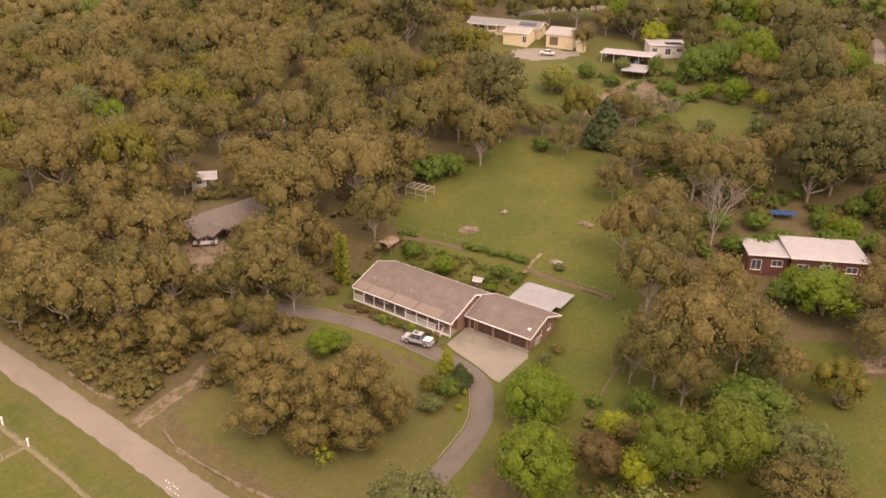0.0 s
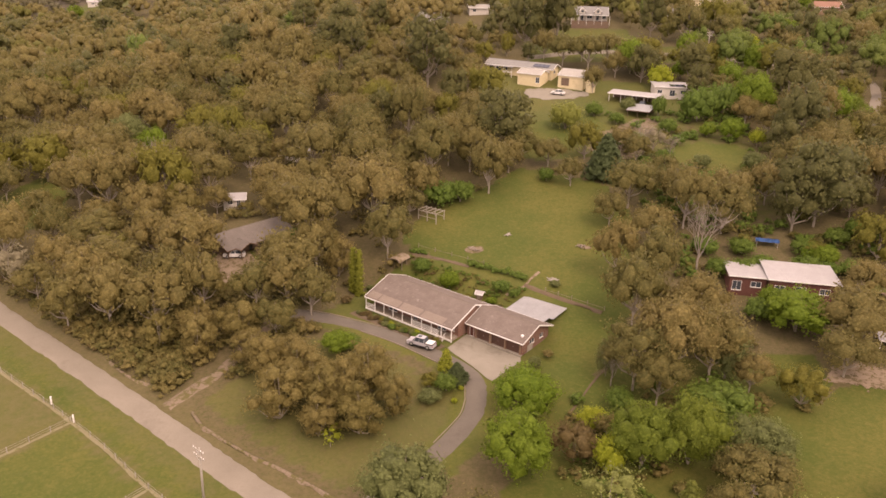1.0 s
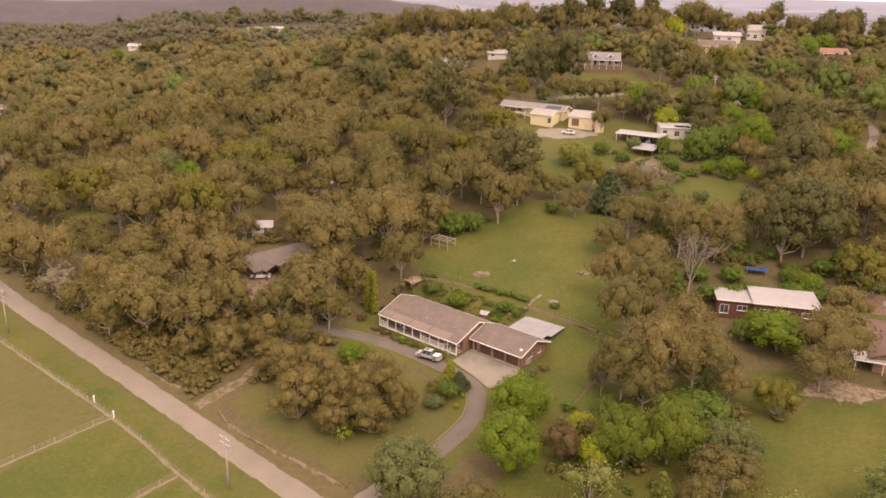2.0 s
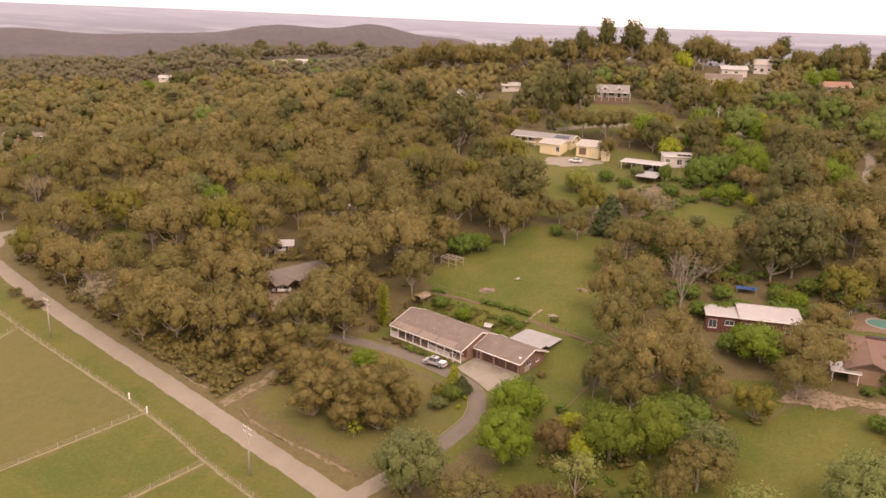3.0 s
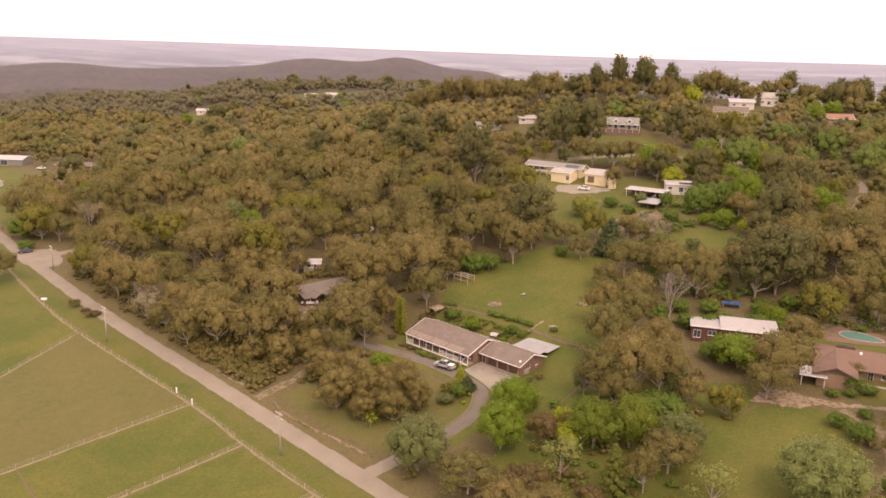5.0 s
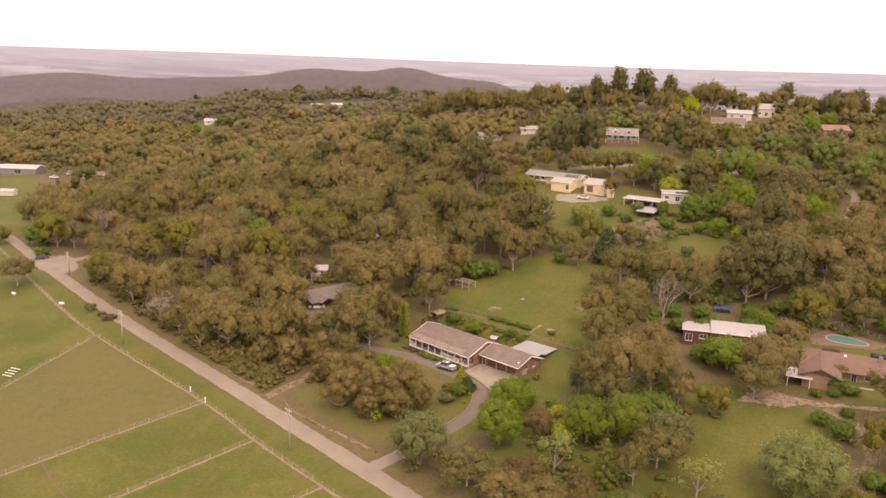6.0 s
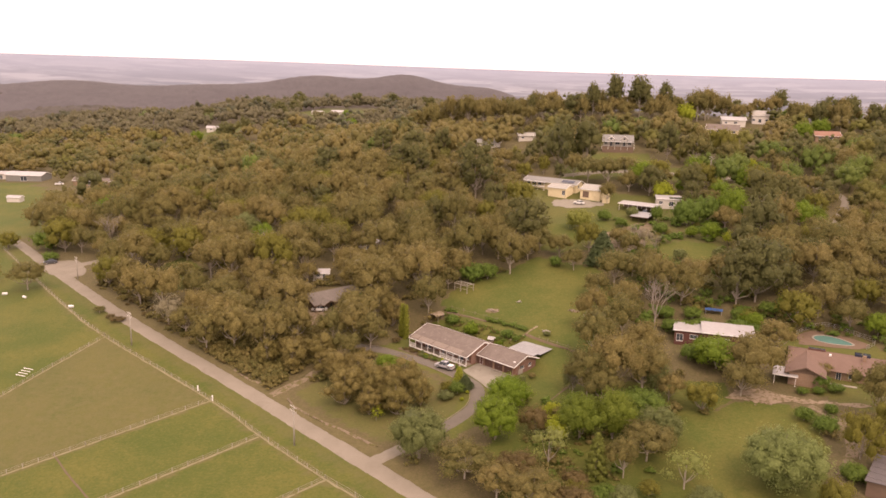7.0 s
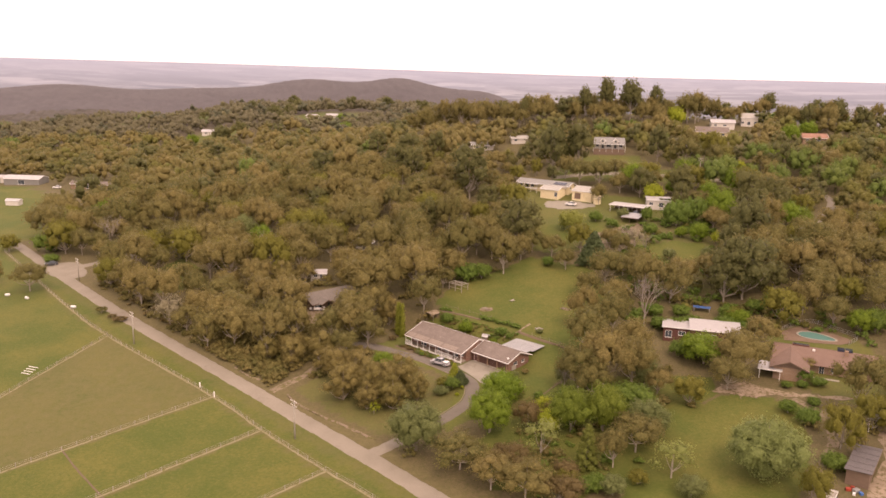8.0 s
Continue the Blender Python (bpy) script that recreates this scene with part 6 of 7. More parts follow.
# ---- neighbours to the east: brick house, pool, sheds ----
def brick_house():
    ob = thing("brick_house", pose(95.2, 119.6, 7.5, 0, 0, -16), "tan brick house with a red-brown tiled roof and cross gable", "house")
    t = 0.24
    front = [(1.2, 0.1, 1.2, 2.1), (4.0, 0.9, 2.2, 1.4), (8.4, 0.9, 2.2, 1.4)]
    bm = bmesh.new()
    wall_run(bm, (-2.0, -1.5), (12.0, -1.5), -1.5, 2.7, t, [(a, b + 1.5, c, d) for a, b, c, d in front])
    wall_run(bm, (12.0, -1.5 + t), (12.0, 12.2 - t), -1.5, 2.7, t, [(3.0, 2.4, 1.6, 1.3)])
    wall_run(bm, (12.0, 12.2), (-11.5, 12.2), -1.5, 2.7, t, [(3.0, 2.4, 2.0, 1.3), (9.0, 1.6, 3.0, 2.1), (15.0, 2.4, 2.0, 1.3)])
    wall_run(bm, (-11.5, 12.2 - t), (-11.5, -8.2), -1.5, 2.7, t, [(4.0, 2.4, 1.6, 1.3)])
    wall_run(bm, (-11.5 + t, -8.2), (-4.0, -8.2), -1.5, 2.7, t)
    wall_run(bm, (-4.0, -8.2), (-4.0, -1.5), -1.5, 2.7, -t)
    wall_run(bm, (-4.0, -1.5), (-2.0, -1.5), -1.5, 2.7, t)
    slope = 0.27
    gable_ends(bm, (12.0 - t / 2, -11.5 + t / 2), -1.5, 12.2, 2.7, 5.35, slope * 6.85 - 0.1, slope, t - 0.02)
    part("wall", bm, BRICK_TAN, ob, "tan face brick wall")
    for h in front:
        fit_window(ob, (-2.0, -1.5), (12.0, -1.5), -1.5, (h[0], h[1] + 1.5, h[2], h[3]), t, WHITE_TRIM, "door" if h[1] < 0.3 else "window")
    fit_window(ob, (12.0, -1.5 + t), (12.0, 12.2 - t), -1.5, (3.0, 2.4, 1.6, 1.3), t, WHITE_TRIM)
    fit_window(ob, (-11.5, 12.2 - t), (-11.5, -8.2), -1.5, (4.0, 2.4, 1.6, 1.3), t, WHITE_TRIM)
    gable_roof(ob, -12.1, 12.7, -2.3, 13.0, 2.6, slope * 7.65, ROOF_TILE_RED, BROWN_WALL)
    # front gable: its ridge runs toward the garden
    wing = gable_roof(ob, -4.6, 9.4, -4.6, 4.6, 0, 0.42 * 4.6, ROOF_TILE_RED, BROWN_WALL)
    wing.matrix_local = Matrix.Translation((-7.75, -4.3, 2.62)) @ Matrix.Rotation(radians(90), 4, "Z")
    bm = bmesh.new()
    extrude_outline(bm, [(-11.45, 2.70), (-4.05, 2.70), (-7.75, 2.70 + 0.42 * 3.7 - 0.12)], -8.15, -7.95)
    part("gable_wall", bm, BROWN_WALL, ob, "dark recessed gable boards")
    sky = part("roof_well", one_box(-7.5, -3.3, 7.0, 8.4, 3.7, 4.6), DARK_WALL, ob, "dark roof lantern frame")
    part("pane", one_box(-7.3, -3.5, 7.1, 8.3, 4.604, 4.63), GLASS, sky)
    for x, y in ((-2.3, 4.2),):
        part("roof_vent", bevelled(one_box(x - 0.3, x + 0.3, y - 0.3, y + 0.3, 3.4, 4.75), 0.05), WHITE_TRIM, ob)
    for x in (3.4, 5.3):
        part("solar_heater", one_box(x, x + 1.7, 7.2, 9.2, 4.0, 4.7), SOLAR, ob)
    part("chimney", one_box(5.0, 5.8, 3.6, 4.3, 4.0, 5.6), BRICK_TAN, ob)
    part("porch_slab", one_box(-2.0, 4.0, -4.6, -1.51, -1.2, -0.02), CONCRETE, ob)
    return ob


brick_house()
skillion("carport", "small white-roofed carport beside the brick house", "carport", 81.6, 116.5, -16, 5, 5, 2.3, 2.5, BROWN_WALL, ROOF_WHITE, WHITE_TRIM, open_front=True)


def oval(cx, cy, a, b, turn, n=28, bulge=0.0):
    c, s = math.cos(radians(turn)), math.sin(radians(turn))
    out = []
    for k in range(n):
        q = 2 * math.pi * k / n
        u, v = a * math.cos(q), b * math.sin(q) * (1 + bulge * math.cos(q))
        out.append((cx + u * c - v * s, cy + u * s + v * c))
    return out


def swimming_pool():
    z = ground_z(99.5, 139.3) + 0.06
    ob = thing("swimming_pool", pose(99.5, 139.3, z), "kidney-shaped turquoise swimming pool with a pale coping", "pool")
    shell = oval(0, 0, 4.9, 3.0, -32, 32, -0.35)
    rim = oval(0, 0, 5.4, 3.5, -32, 32, -0.30)
    bm = bmesh.new()
    bm.faces.new([bm.verts.new((x, y, 0.03)) for x, y in shell])
    part("water", bm, WATER, ob, "turquoise pool water")
    bm = bmesh.new()
    rings = [[bm.verts.new((x, y, zz)) for x, y in line] for line, zz in ((shell, -0.4), (shell, 0.12), (rim, 0.12), (rim, -0.9))]
    for a, b in zip(rings, rings[1:]):
        for k in range(32):
            bm.faces.new((a[k], a[(k + 1) % 32], b[(k + 1) % 32], b[k]))
    part("coping", bm, CONCRETE, ob, "pale concrete coping")
    return ob


swimming_pool()
patch("pool_terrace", [(90, 136), (91.5, 143), (98, 147), (106, 142), (108, 137), (104, 133.5), (97, 134)], TERRACE, "red-brown paved terrace round the pool", 0.05, ragged=0.3)
patch("sandy_forecourt", [(66, 106), (69, 110.5), (74, 111.5), (80, 108.5), (86, 106.6), (94, 106.2), (98, 105.6), (96, 104.6), (87, 105.0), (80, 105.2), (73, 104.0)], SANDY, "pale sandy forecourt with rubble", 0.07, 0.6, ragged=1.2)
patch("shed_forecourt", [(84, 56), (89, 68), (96, 80), (99, 92), (106, 94), (104, 78), (97, 62), (90, 52)], SANDY, "pale gravel yard beside the long shed", 0.07, ragged=0.7)


def fence(name, line, label, spacing, height, post_mat, rails, rail_mat, post_w=0.12, rail_h=0.06, group=""):
    """Posts on the ground and rails or wires that follow it from post to post."""
    pts = smooth_line([(x, y, 0) for x, y in line], spacing) if spacing else [Vector((x, y, 0)) for x, y in line]
    total, out = 0.0, [pts[0]]
    for p, q in zip(pts, pts[1:]):
        if (q - out[-1]).length >= spacing * 0.8:
            out.append(q)
    ob = thing(name, pose(out[0].x, out[0].y, ground_z(out[0].x, out[0].y)), label, "fence", group)
    org = Vector((out[0].x, out[0].y, ground_z(out[0].x, out[0].y)))
    bm = bmesh.new()
    box(bm, -post_w / 2, post_w / 2, -post_w / 2, post_w / 2, -0.3, height)
    post_me = None
    loc = []
    for p in out:
        q = Vector((p.x, p.y, ground_z(p.x, p.y))) - org
        loc.append(q)
        if post_me is None:
            first = part("post", bm, post_mat, ob)
            post_me = first.data
            first.location = q
        else:
            o = new("post", post_me)
            o.parent, o.location = ob, q
    for k, h in enumerate(rails):
        bm = bmesh.new()
        for a, b in zip(loc, loc[1:]):
            beam(bm, a + Vector((0, 0, h)), b + Vector((0, 0, h)), rail_h * 0.5, rail_h)
        part("rail", bm, rail_mat, ob)
    return ob


PAD = "paddock fences"
for line in (ROAD_SOUTH_FENCE, CROSS_FENCE_A, CROSS_FENCE_B, CROSS_FENCE_C, CROSS_FENCE_D):
    road_strip("dry_strip", line, 0.32, DRY_STRIP, "pale strip of dry grass under the paddock fence", 0.03, 0.02, 0.3, "grass strip")
fence("paddock_fence", ROAD_SOUTH_FENCE, "pale post and rail fence along the gravel road", 3.2, 1.1, TIMBER_PALE, (0.55, 1.0), TIMBER_PALE, 0.09, 0.035, PAD)
for line in (CROSS_FENCE_A, CROSS_FENCE_B, CROSS_FENCE_C, CROSS_FENCE_D):
    fence("paddock_fence", line, "pale post and rail fence dividing the grass paddocks", 3.2, 1.05, TIMBER_PALE, (0.55, 0.95), TIMBER_PALE, 0.09, 0.035, PAD)
fence("pool_fence", [(91, 142.8), (94.5, 146.8), (101, 148.6), (108.5, 142.4), (110, 138.8), (106.2, 134)], "dark metal pool fence", 1.5, 1.2, STEEL, (0.15, 0.6, 1.15), STEEL, 0.08, 0.06)
fence("garden_fence", [(-6.5, 150.5), (1, 147), (8, 143.6)], "old timber garden fence below the paddock", 3.0, 1.0, TIMBER, (0.5,), TIMBER, 0.12, 0.05)
fence("garden_fence", [(20.5, 133.2), (25.5, 130.4), (31.5, 126.8)], "old timber garden fence below the paddock", 2.6, 1.0, TIMBER, (0.5,), TIMBER, 0.12, 0.06)


def gate_post(x, y):
    ob = thing("gate_post", pose(x, y, ground_z(x, y)), "thick white painted gate post", "post", "gate posts")
    part("shaft", bevelled(one_box(-0.11, 0.11, -0.11, 0.11, -0.3, 1.3), 0.03), WHITE_TRIM, ob)
    part("cap", bevelled(one_box(-0.14, 0.14, -0.14, 0.14, 1.304, 1.38), 0.03), WHITE_TRIM, ob)


for x, y in ((-55.8, 88.9), (-61.5, 93.2)):
    gate_post(x, y)


def power_pole(x, y, height, turn, label):
    ob = thing("power_pole", pose(x, y, ground_z(x, y), 0, 0, turn), label, "power pole", "power poles along the road")
    bm = bmesh.new()
    tube(bm, [(0, 0, -0.5), (0, 0, height * 0.5), (0, 0, height)], [0.19, 0.16, 0.12], 10)
    part("shaft", bm, TIMBER_PALE, ob, smooth=True)
    for k, z in enumerate((height - 0.35, height - 1.35)):
        arm = part("crossarm", bevelled(one_box(-1.25, 1.25, -0.2, -0.10, z - 0.07, z + 0.07), 0.01), TIMBER_PALE, ob)
        for xx in (-1.1, -0.55, 0.55, 1.1):
            bm = bmesh.new()
            tube(bm, [(xx, -0.15, z + 0.074), (xx, -0.15, z + 0.13), (xx, -0.15, z + 0.16), (xx, -0.15, z + 0.26)], [0.04, 0.075, 0.05, 0.04], 8)
            part("insulator", bm, WHITE_TRIM, arm)
        bm = bmesh.new()
        for s in (-1, 1):
            beam(bm, (s * 0.7, -0.12, z - 0.07), (s * 0.05, -0.14, z - 0.6), 0.04)
        part("brace", bm, STEEL, arm)
    return ob


power_pole(-29.9, 72.7, 9.3, -38, "tall grey timber power pole with two crossarms")
power_pole(-91.5, 115.8, 9.6, -36, "tall grey timber power pole with two crossarms")
power_pole(-139.4, 166, 8.0, -40, "grey timber power pole near the lane junction")
power_pole(92, 300, 10, 10, "grey timber power pole on the hillside road")


# ---- vehicles ----
def wheel(parent, x, y, r=0.36, w=0.24):
    bm = bmesh.new()
    for a in range(16):
        q = 2 * math.pi * a / 16
    tube(bm, [(x, y - w / 2, r), (x, y - w / 2 + 0.03, r), (x, y + w / 2 - 0.03, r), (x, y + w / 2, r)], [r * 0.9, r, r, r * 0.9], 16)
    o = part("wheel", bm, RUBBER, parent)
    side = -1 if y < 0 else 1
    bm = bmesh.new()
    tube(bm, [(x, y + side * (w / 2 - 0.01), r), (x, y + side * (w / 2 + 0.012), r)], [r * 0.62, r * 0.55], 12)
    part("rim", bm, STEEL, o)


def shell(bm, outline, half, tuck=0.08):
    """A car body part: side outline drawn across, edges pulled in toward the top."""
    zs = [z for x, z in outline]
    lo, hi = min(zs), max(zs)
    def wide(z):
        return half - tuck * max(0.0, (z - lo) / max(0.01, hi - lo)) ** 1.5
    a = [bm.verts.new((x, -wide(z), z)) for x, z in outline]
    b = [bm.verts.new((x, wide(z), z)) for x, z in outline]
    bm.faces.new(a)
    bm.faces.new(list(reversed(b)))
    for i in range(len(outline)):
        j = (i + 1) % len(outline)
        bm.faces.new((a[i], b[i], b[j], a[j]))
    bmesh.ops.bevel(bm, geom=list(bm.edges), offset=0.035, segments=2, affect="EDGES", profile=0.6)


def vehicle(name, x, y, turn, paint, label, ute=False, category="car"):
    """A parked car; its nose points along local -x."""
    ob = thing(name, pose(x, y, ground_z(x, y) + (0.2 if ute else 0.12), 0, 0, turn), label, category)
    L = 5.2 if ute else 4.6
    h = L / 2
    bm = bmesh.new()
    shell(bm, [(-h, 0.42), (-h, 0.82), (-h + 0.25, 0.98), (-h + 1.25, 1.06), (h - 0.2, 1.06 if ute else 1.02), (h, 0.95), (h, 0.42), (h - 0.3, 0.32), (-h + 0.3, 0.32)], 0.92, 0.06)
    part("body", bm, paint, ob)
    c0, c1 = (-h + 0.95, h - 1.6) if ute else (-h + 1.1, h - 0.55)
    bm = bmesh.new()
    shell(bm, [(c0, 1.02), (c0 + 0.75, 1.62 + (0.18 if ute else 0)), (c1 - (0.12 if ute else 0.85), 1.66 + (0.18 if ute else 0)), (c1, 1.02)], 0.80, 0.14)
    cabin = part("cabin", bm, GLASS, ob, "dark glazed cabin")
    part("roof_panel", bevelled(one_box(c0 + 0.72, c1 - (0.22 if ute else 0.8), -0.66, 0.66, 1.63 + (0.18 if ute else 0), 1.70 + (0.18 if ute else 0)), 0.03), paint, cabin)
    for xx in (c0 + 0.45, (c0 + c1) / 2 + 0.05, c1 - 0.12):
        bm = bmesh.new()
        for s in (-1, 1):
            beam(bm, (xx, s * 0.83, 1.02), (xx + (0.28 if xx < 0 else -0.08), s * 0.69, 1.64), 0.09, 0.05)
        part("pillar", bm, paint, cabin)
    if ute:
        for s in (-1, 1):
            part("side_step", bevelled(one_box(-h + 1.4, h - 1.5, s * 0.95 - 0.06, s * 0.95 + 0.06, 0.34, 0.52), 0.02), RUBBER, ob, "dark side step")
        part("tray_rim", bevelled(one_box(c1 + 0.02, h - 0.02, -0.88, 0.88, 0.99, 1.1), 0.03), RUBBER, ob, "dark rim of the tray")
        part("sunroof", bevelled(one_box((c0 + c1) / 2 - 0.35, (c0 + c1) / 2 + 0.35, -0.4, 0.4, 1.884, 1.91), 0.01), GLASS, cabin)
        part("tonneau_cover", bevelled(one_box(c1 + 0.12, h - 0.12, -0.78, 0.78, 1.104, 1.24), 0.04), CAR_WHITE, ob, "white tonneau cover over the tray")
    for xx in (-h + 0.95, h - 1.0):
        for yy in (-0.84, 0.84):
            wheel(ob, xx, yy, 0.42 if ute else 0.36)
    for s in (-1, 1):
        part("headlight", bevelled(one_box(-h - 0.02, -h + 0.12, s * 0.68 - 0.17, s * 0.68 + 0.17, 0.70, 0.88), 0.02), LAMP_CLEAR, ob)
        part("tail_light", bevelled(one_box(h - 0.06, h + 0.02, s * 0.78 - 0.09, s * 0.78 + 0.09, 0.62, 0.92), 0.02), LAMP_RED, ob)
        part("mirror", bevelled(one_box(c0 + 0.3, c0 + 0.45, s * 0.98 - 0.09, s * 0.98 + 0.09, 1.06, 1.2), 0.02), paint, ob)
    part("bumper", bevelled(one_box(-h - 0.07, -h + 0.02, -0.85, 0.85, 0.36, 0.56), 0.03), STEEL if ute else paint, ob)
    part("bumper", bevelled(one_box(h - 0.02, h + 0.07, -0.85, 0.85, 0.36, 0.56), 0.03), STEEL if ute else paint, ob)
    return ob


vehicle("pickup_truck", -3.1, 113.4, -24, CAR_SILVER, "silver-white dual-cab pickup parked on the driveway", True, "pickup")
vehicle("car", -46.2, 144.3, 10, CAR_WHITE, "white sedan parked on pale gravel by the house")
vehicle("car", -161.6, 183.6, 40, CAR_DARK, "dark car parked at the lane junction")
vehicle("car", 32.3, 256.2, -20, CAR_WHITE, "white car parked in the hillside yard")
vehicle("car", 54.5, 246.2, 70, CAR_DARK, "dark car under the long white carport")
vehicle("car", 58.5, 244.8, 70, CAR_DARK, "dark car under the long white carport")
vehicle("car", -262, 341, 20, CAR_WHITE, "white car beside the far sheds")
patch("gravel_yard", [(-51, 137), (-50, 145.5), (-44.5, 147), (-40, 140), (-42, 133.5), (-47, 133)], SANDY, "pale gravel turning yard by the west house", 0.07, ragged=0.8)


# ---- cream house group on the slope ----
cream = simple_house("cream_house", "long cream rendered house with a grey sheet roof", "house", 21.2, 279.8, -25, 25, 7, 2.7, 1.5, CREAM_WALL, ROOF_GREY, WHITE_TRIM,
                     [(-11.5, 0.9, 1.6, 1.3), (-9, 0.1, 2.0, 2.1), (-6, 0.9, 1.6, 1.3), (8.5, 0.9, 1.8, 1.3)], [(-1.5, 0.9, 1.6, 1.2)], 0.7, base=29.9)
part("verandah_roof", one_box(-11.5, -1.5, -6.2, -4.25, 2.35, 2.45), ROOF_GREY, cream)
for x in (-11.3, -8, -4.8, -1.7):
    part("post", one_box(x - 0.06, x + 0.06, -6.1, -5.98, -1.2, 2.346), WHITE_TRIM, cream)
part("balustrade", one_box(-11.4, -1.6, -6.06, -6.0, 0.5, 0.9), WHITE_TRIM, cream)
for k in range(4):
    bm = bmesh.new()
    vs = box(bm, 5.2 + k * 1.5, 6.6 + k * 1.5, -3.3, -1.2, 0, 0.05)
    for v in bm.verts:
        v.co.z += 2.98 + 0.35 * (v.co.y + 3.5) + 0.02
    part("solar_panel", bm, SOLAR, cream, "dark solar panel")
simple_house("cream_annexe", "cream rendered annexe with a pale hipped roof", "house", 24.4, 269.2, -25, 8.4, 7.5, 3.0, 1.1, CREAM_WALL, ROOF_PALE, WHITE_TRIM, [(2.5, 0.1, 1.4, 2.0)], over=0.3, base=28.6)
shed = simple_house("cream_shed", "large cream steel shed with a pale gabled roof", "shed", 39.2, 267.5, -25, 9.0, 11.0, 3.4, 1.6, CREAM_WALL, ROOF_PALE, WHITE_TRIM, [], over=0.3, base=28.4)
for x in (-1.9, 2.2):
    part("roller_door", one_box(x - 1.4, x + 1.4, -5.56, -5.503, 0.0, 2.6), CREAM_WALL if x > 0 else BROWN_WALL, shed)


def water_tank(x, y, r, h, mat, label):
    ob = thing("water_tank", pose(x, y, ground_z(x, y)), label, "water tank")
    bm = bmesh.new()
    tube(bm, [(0, 0, -0.4), (0, 0, h)], [r, r], 24)
    part("tank_wall", bm, mat, ob)
    bm = bmesh.new()
    tube(bm, [(0, 0, h + 0.004), (0, 0, h + 0.05), (0, 0, h + 0.35)], [r * 1.03, r * 1.0, r * 0.1], 24)
    part("tank_lid", bm, mat, ob)


water_tank(43.5, 259.8, 1.6, 2.3, CREAM_WALL, "cream round water tank")
skillion("long_carport", "long low carport with a white sheet roof", "carport", 56.5, 249.0, -25, 15.5, 5.5, 2.5, 2.8, BROWN_WALL, ROOF_WHITE, WHITE_TRIM, open_front=True, lift=0.2)
skillion("lean_to", "low lean-to with a grey sheet-metal roof below the carport", "shed", 56.6, 237.2, -25, 6.5, 7.0, 1.8, 2.5, BROWN_WALL, ROOF_SHED, BROWN_WALL, open_front=True)
skillion("white_house", "white flat-roofed house with solar panels", "house", 69.6, 256.5, -2, 11.5, 8.5, 3.0, 3.3, PALE_WALL, ROOF_WHITE, WHITE_TRIM, [(-5, 0.9, 1.6, 1.2), (-1, 0.1, 1.8, 2.0), (2.5, 0.9, 2.0, 1.2)], 0.3)
for k in range(3):
    ob = thing("solar_array", pose(69.5 + k * 1.75, 254.2, ground_z(69.6, 256.5) + 3.62, 2, 0, -2), "dark solar panel lying on the white roof", "solar panel", "roof solar panels")
    part("panel", one_box(-0.8, 0.8, -1.6, 1.6, 0, 0.05), SOLAR, ob)
    part("panel_frame", one_box(-0.83, 0.83, -1.63, 1.63, -0.03, -0.004), STEEL, ob)
patch("concrete_yard", [(20, 257), (23, 262), (34, 262), (42, 258), (40, 254), (30, 251), (24, 252)], APRON, "pale concrete yard before the cream sheds", 0.10, ragged=1.6)
patch("earth_yard", [(38, 206), (38, 219), (46, 224), (56, 234), (60, 232), (58, 220), (52, 206), (46, 201)], DIRT, "bare brown earth yard with rubble", 0.08, ragged=2.2)
patch("dirt_pad", [(41, 217), (42, 221), (49, 222), (50, 217)], SANDY, "pale levelled pad of building sand", 0.12, ragged=0.8)

# ---- gabled house and the houses along the ridge ----
gab = simple_house("gabled_house", "cream two-gabled house with a grey roof and verandah", "house", 53, 352, -2, 15, 8, 2.7, 3.2, PALE_WALL, ROOF_GREY, WHITE_TRIM,
                   [(-7, 0.9, 1.6, 1.4), (-4, 0.1, 1.2, 2.1), (-1.5, 0.9, 2.4, 1.4), (2.6, 0.1, 1.2, 2.1), (5, 0.9, 1.8, 1.4)], base=43.2)
for x in (-3.5, 3.2):
    dormer = gable_roof(gab, -1.7, 1.7, -1.7, 1.7, 0, 1.5, ROOF_GREY, WHITE_TRIM)
    dormer.matrix_local = Matrix.Translation((x, -2.6, 3.9)) @ Matrix.Rotation(radians(90), 4, "Z")
    bm = bmesh.new()
    extrude_outline(bm, [(x - 1.3, 3.0), (x + 1.3, 3.0), (x + 1.3, 3.95), (x, 5.0), (x - 1.3, 3.95)], -4.0, -3.6)
    part("dormer_wall", bm, PALE_WALL, gab)
    part("dormer_window", one_box(x - 0.5, x + 0.5, -4.05, -4.003, 3.4, 4.3), GLASS, gab)
part("verandah_roof", one_box(-8.4, 8.4, -6.6, -4.62, 2.25, 2.37), ROOF_GREY, gab)
for k in range(6):
    x = -8.2 + 16.4 * k / 5
    part("post", one_box(x - 0.07, x + 0.07, -6.5, -6.36, -1.5, 2.246), WHITE_TRIM, gab)
part("deck", one_box(-8.0, 8.0, -6.2, -4.01, -3.6, 0.0), BROWN_WALL, gab, "brown boarded terrace base")
simple_house("ridge_house", "white-roofed long house on the ridge", "house", 120.5, 404, -2, 13, 7, 3.2, 1.6, PALE_WALL, ROOF_WHITE, WHITE_TRIM, [(-5, 0.9, 1.6, 1.2), (0, 0.9, 2, 1.2)])
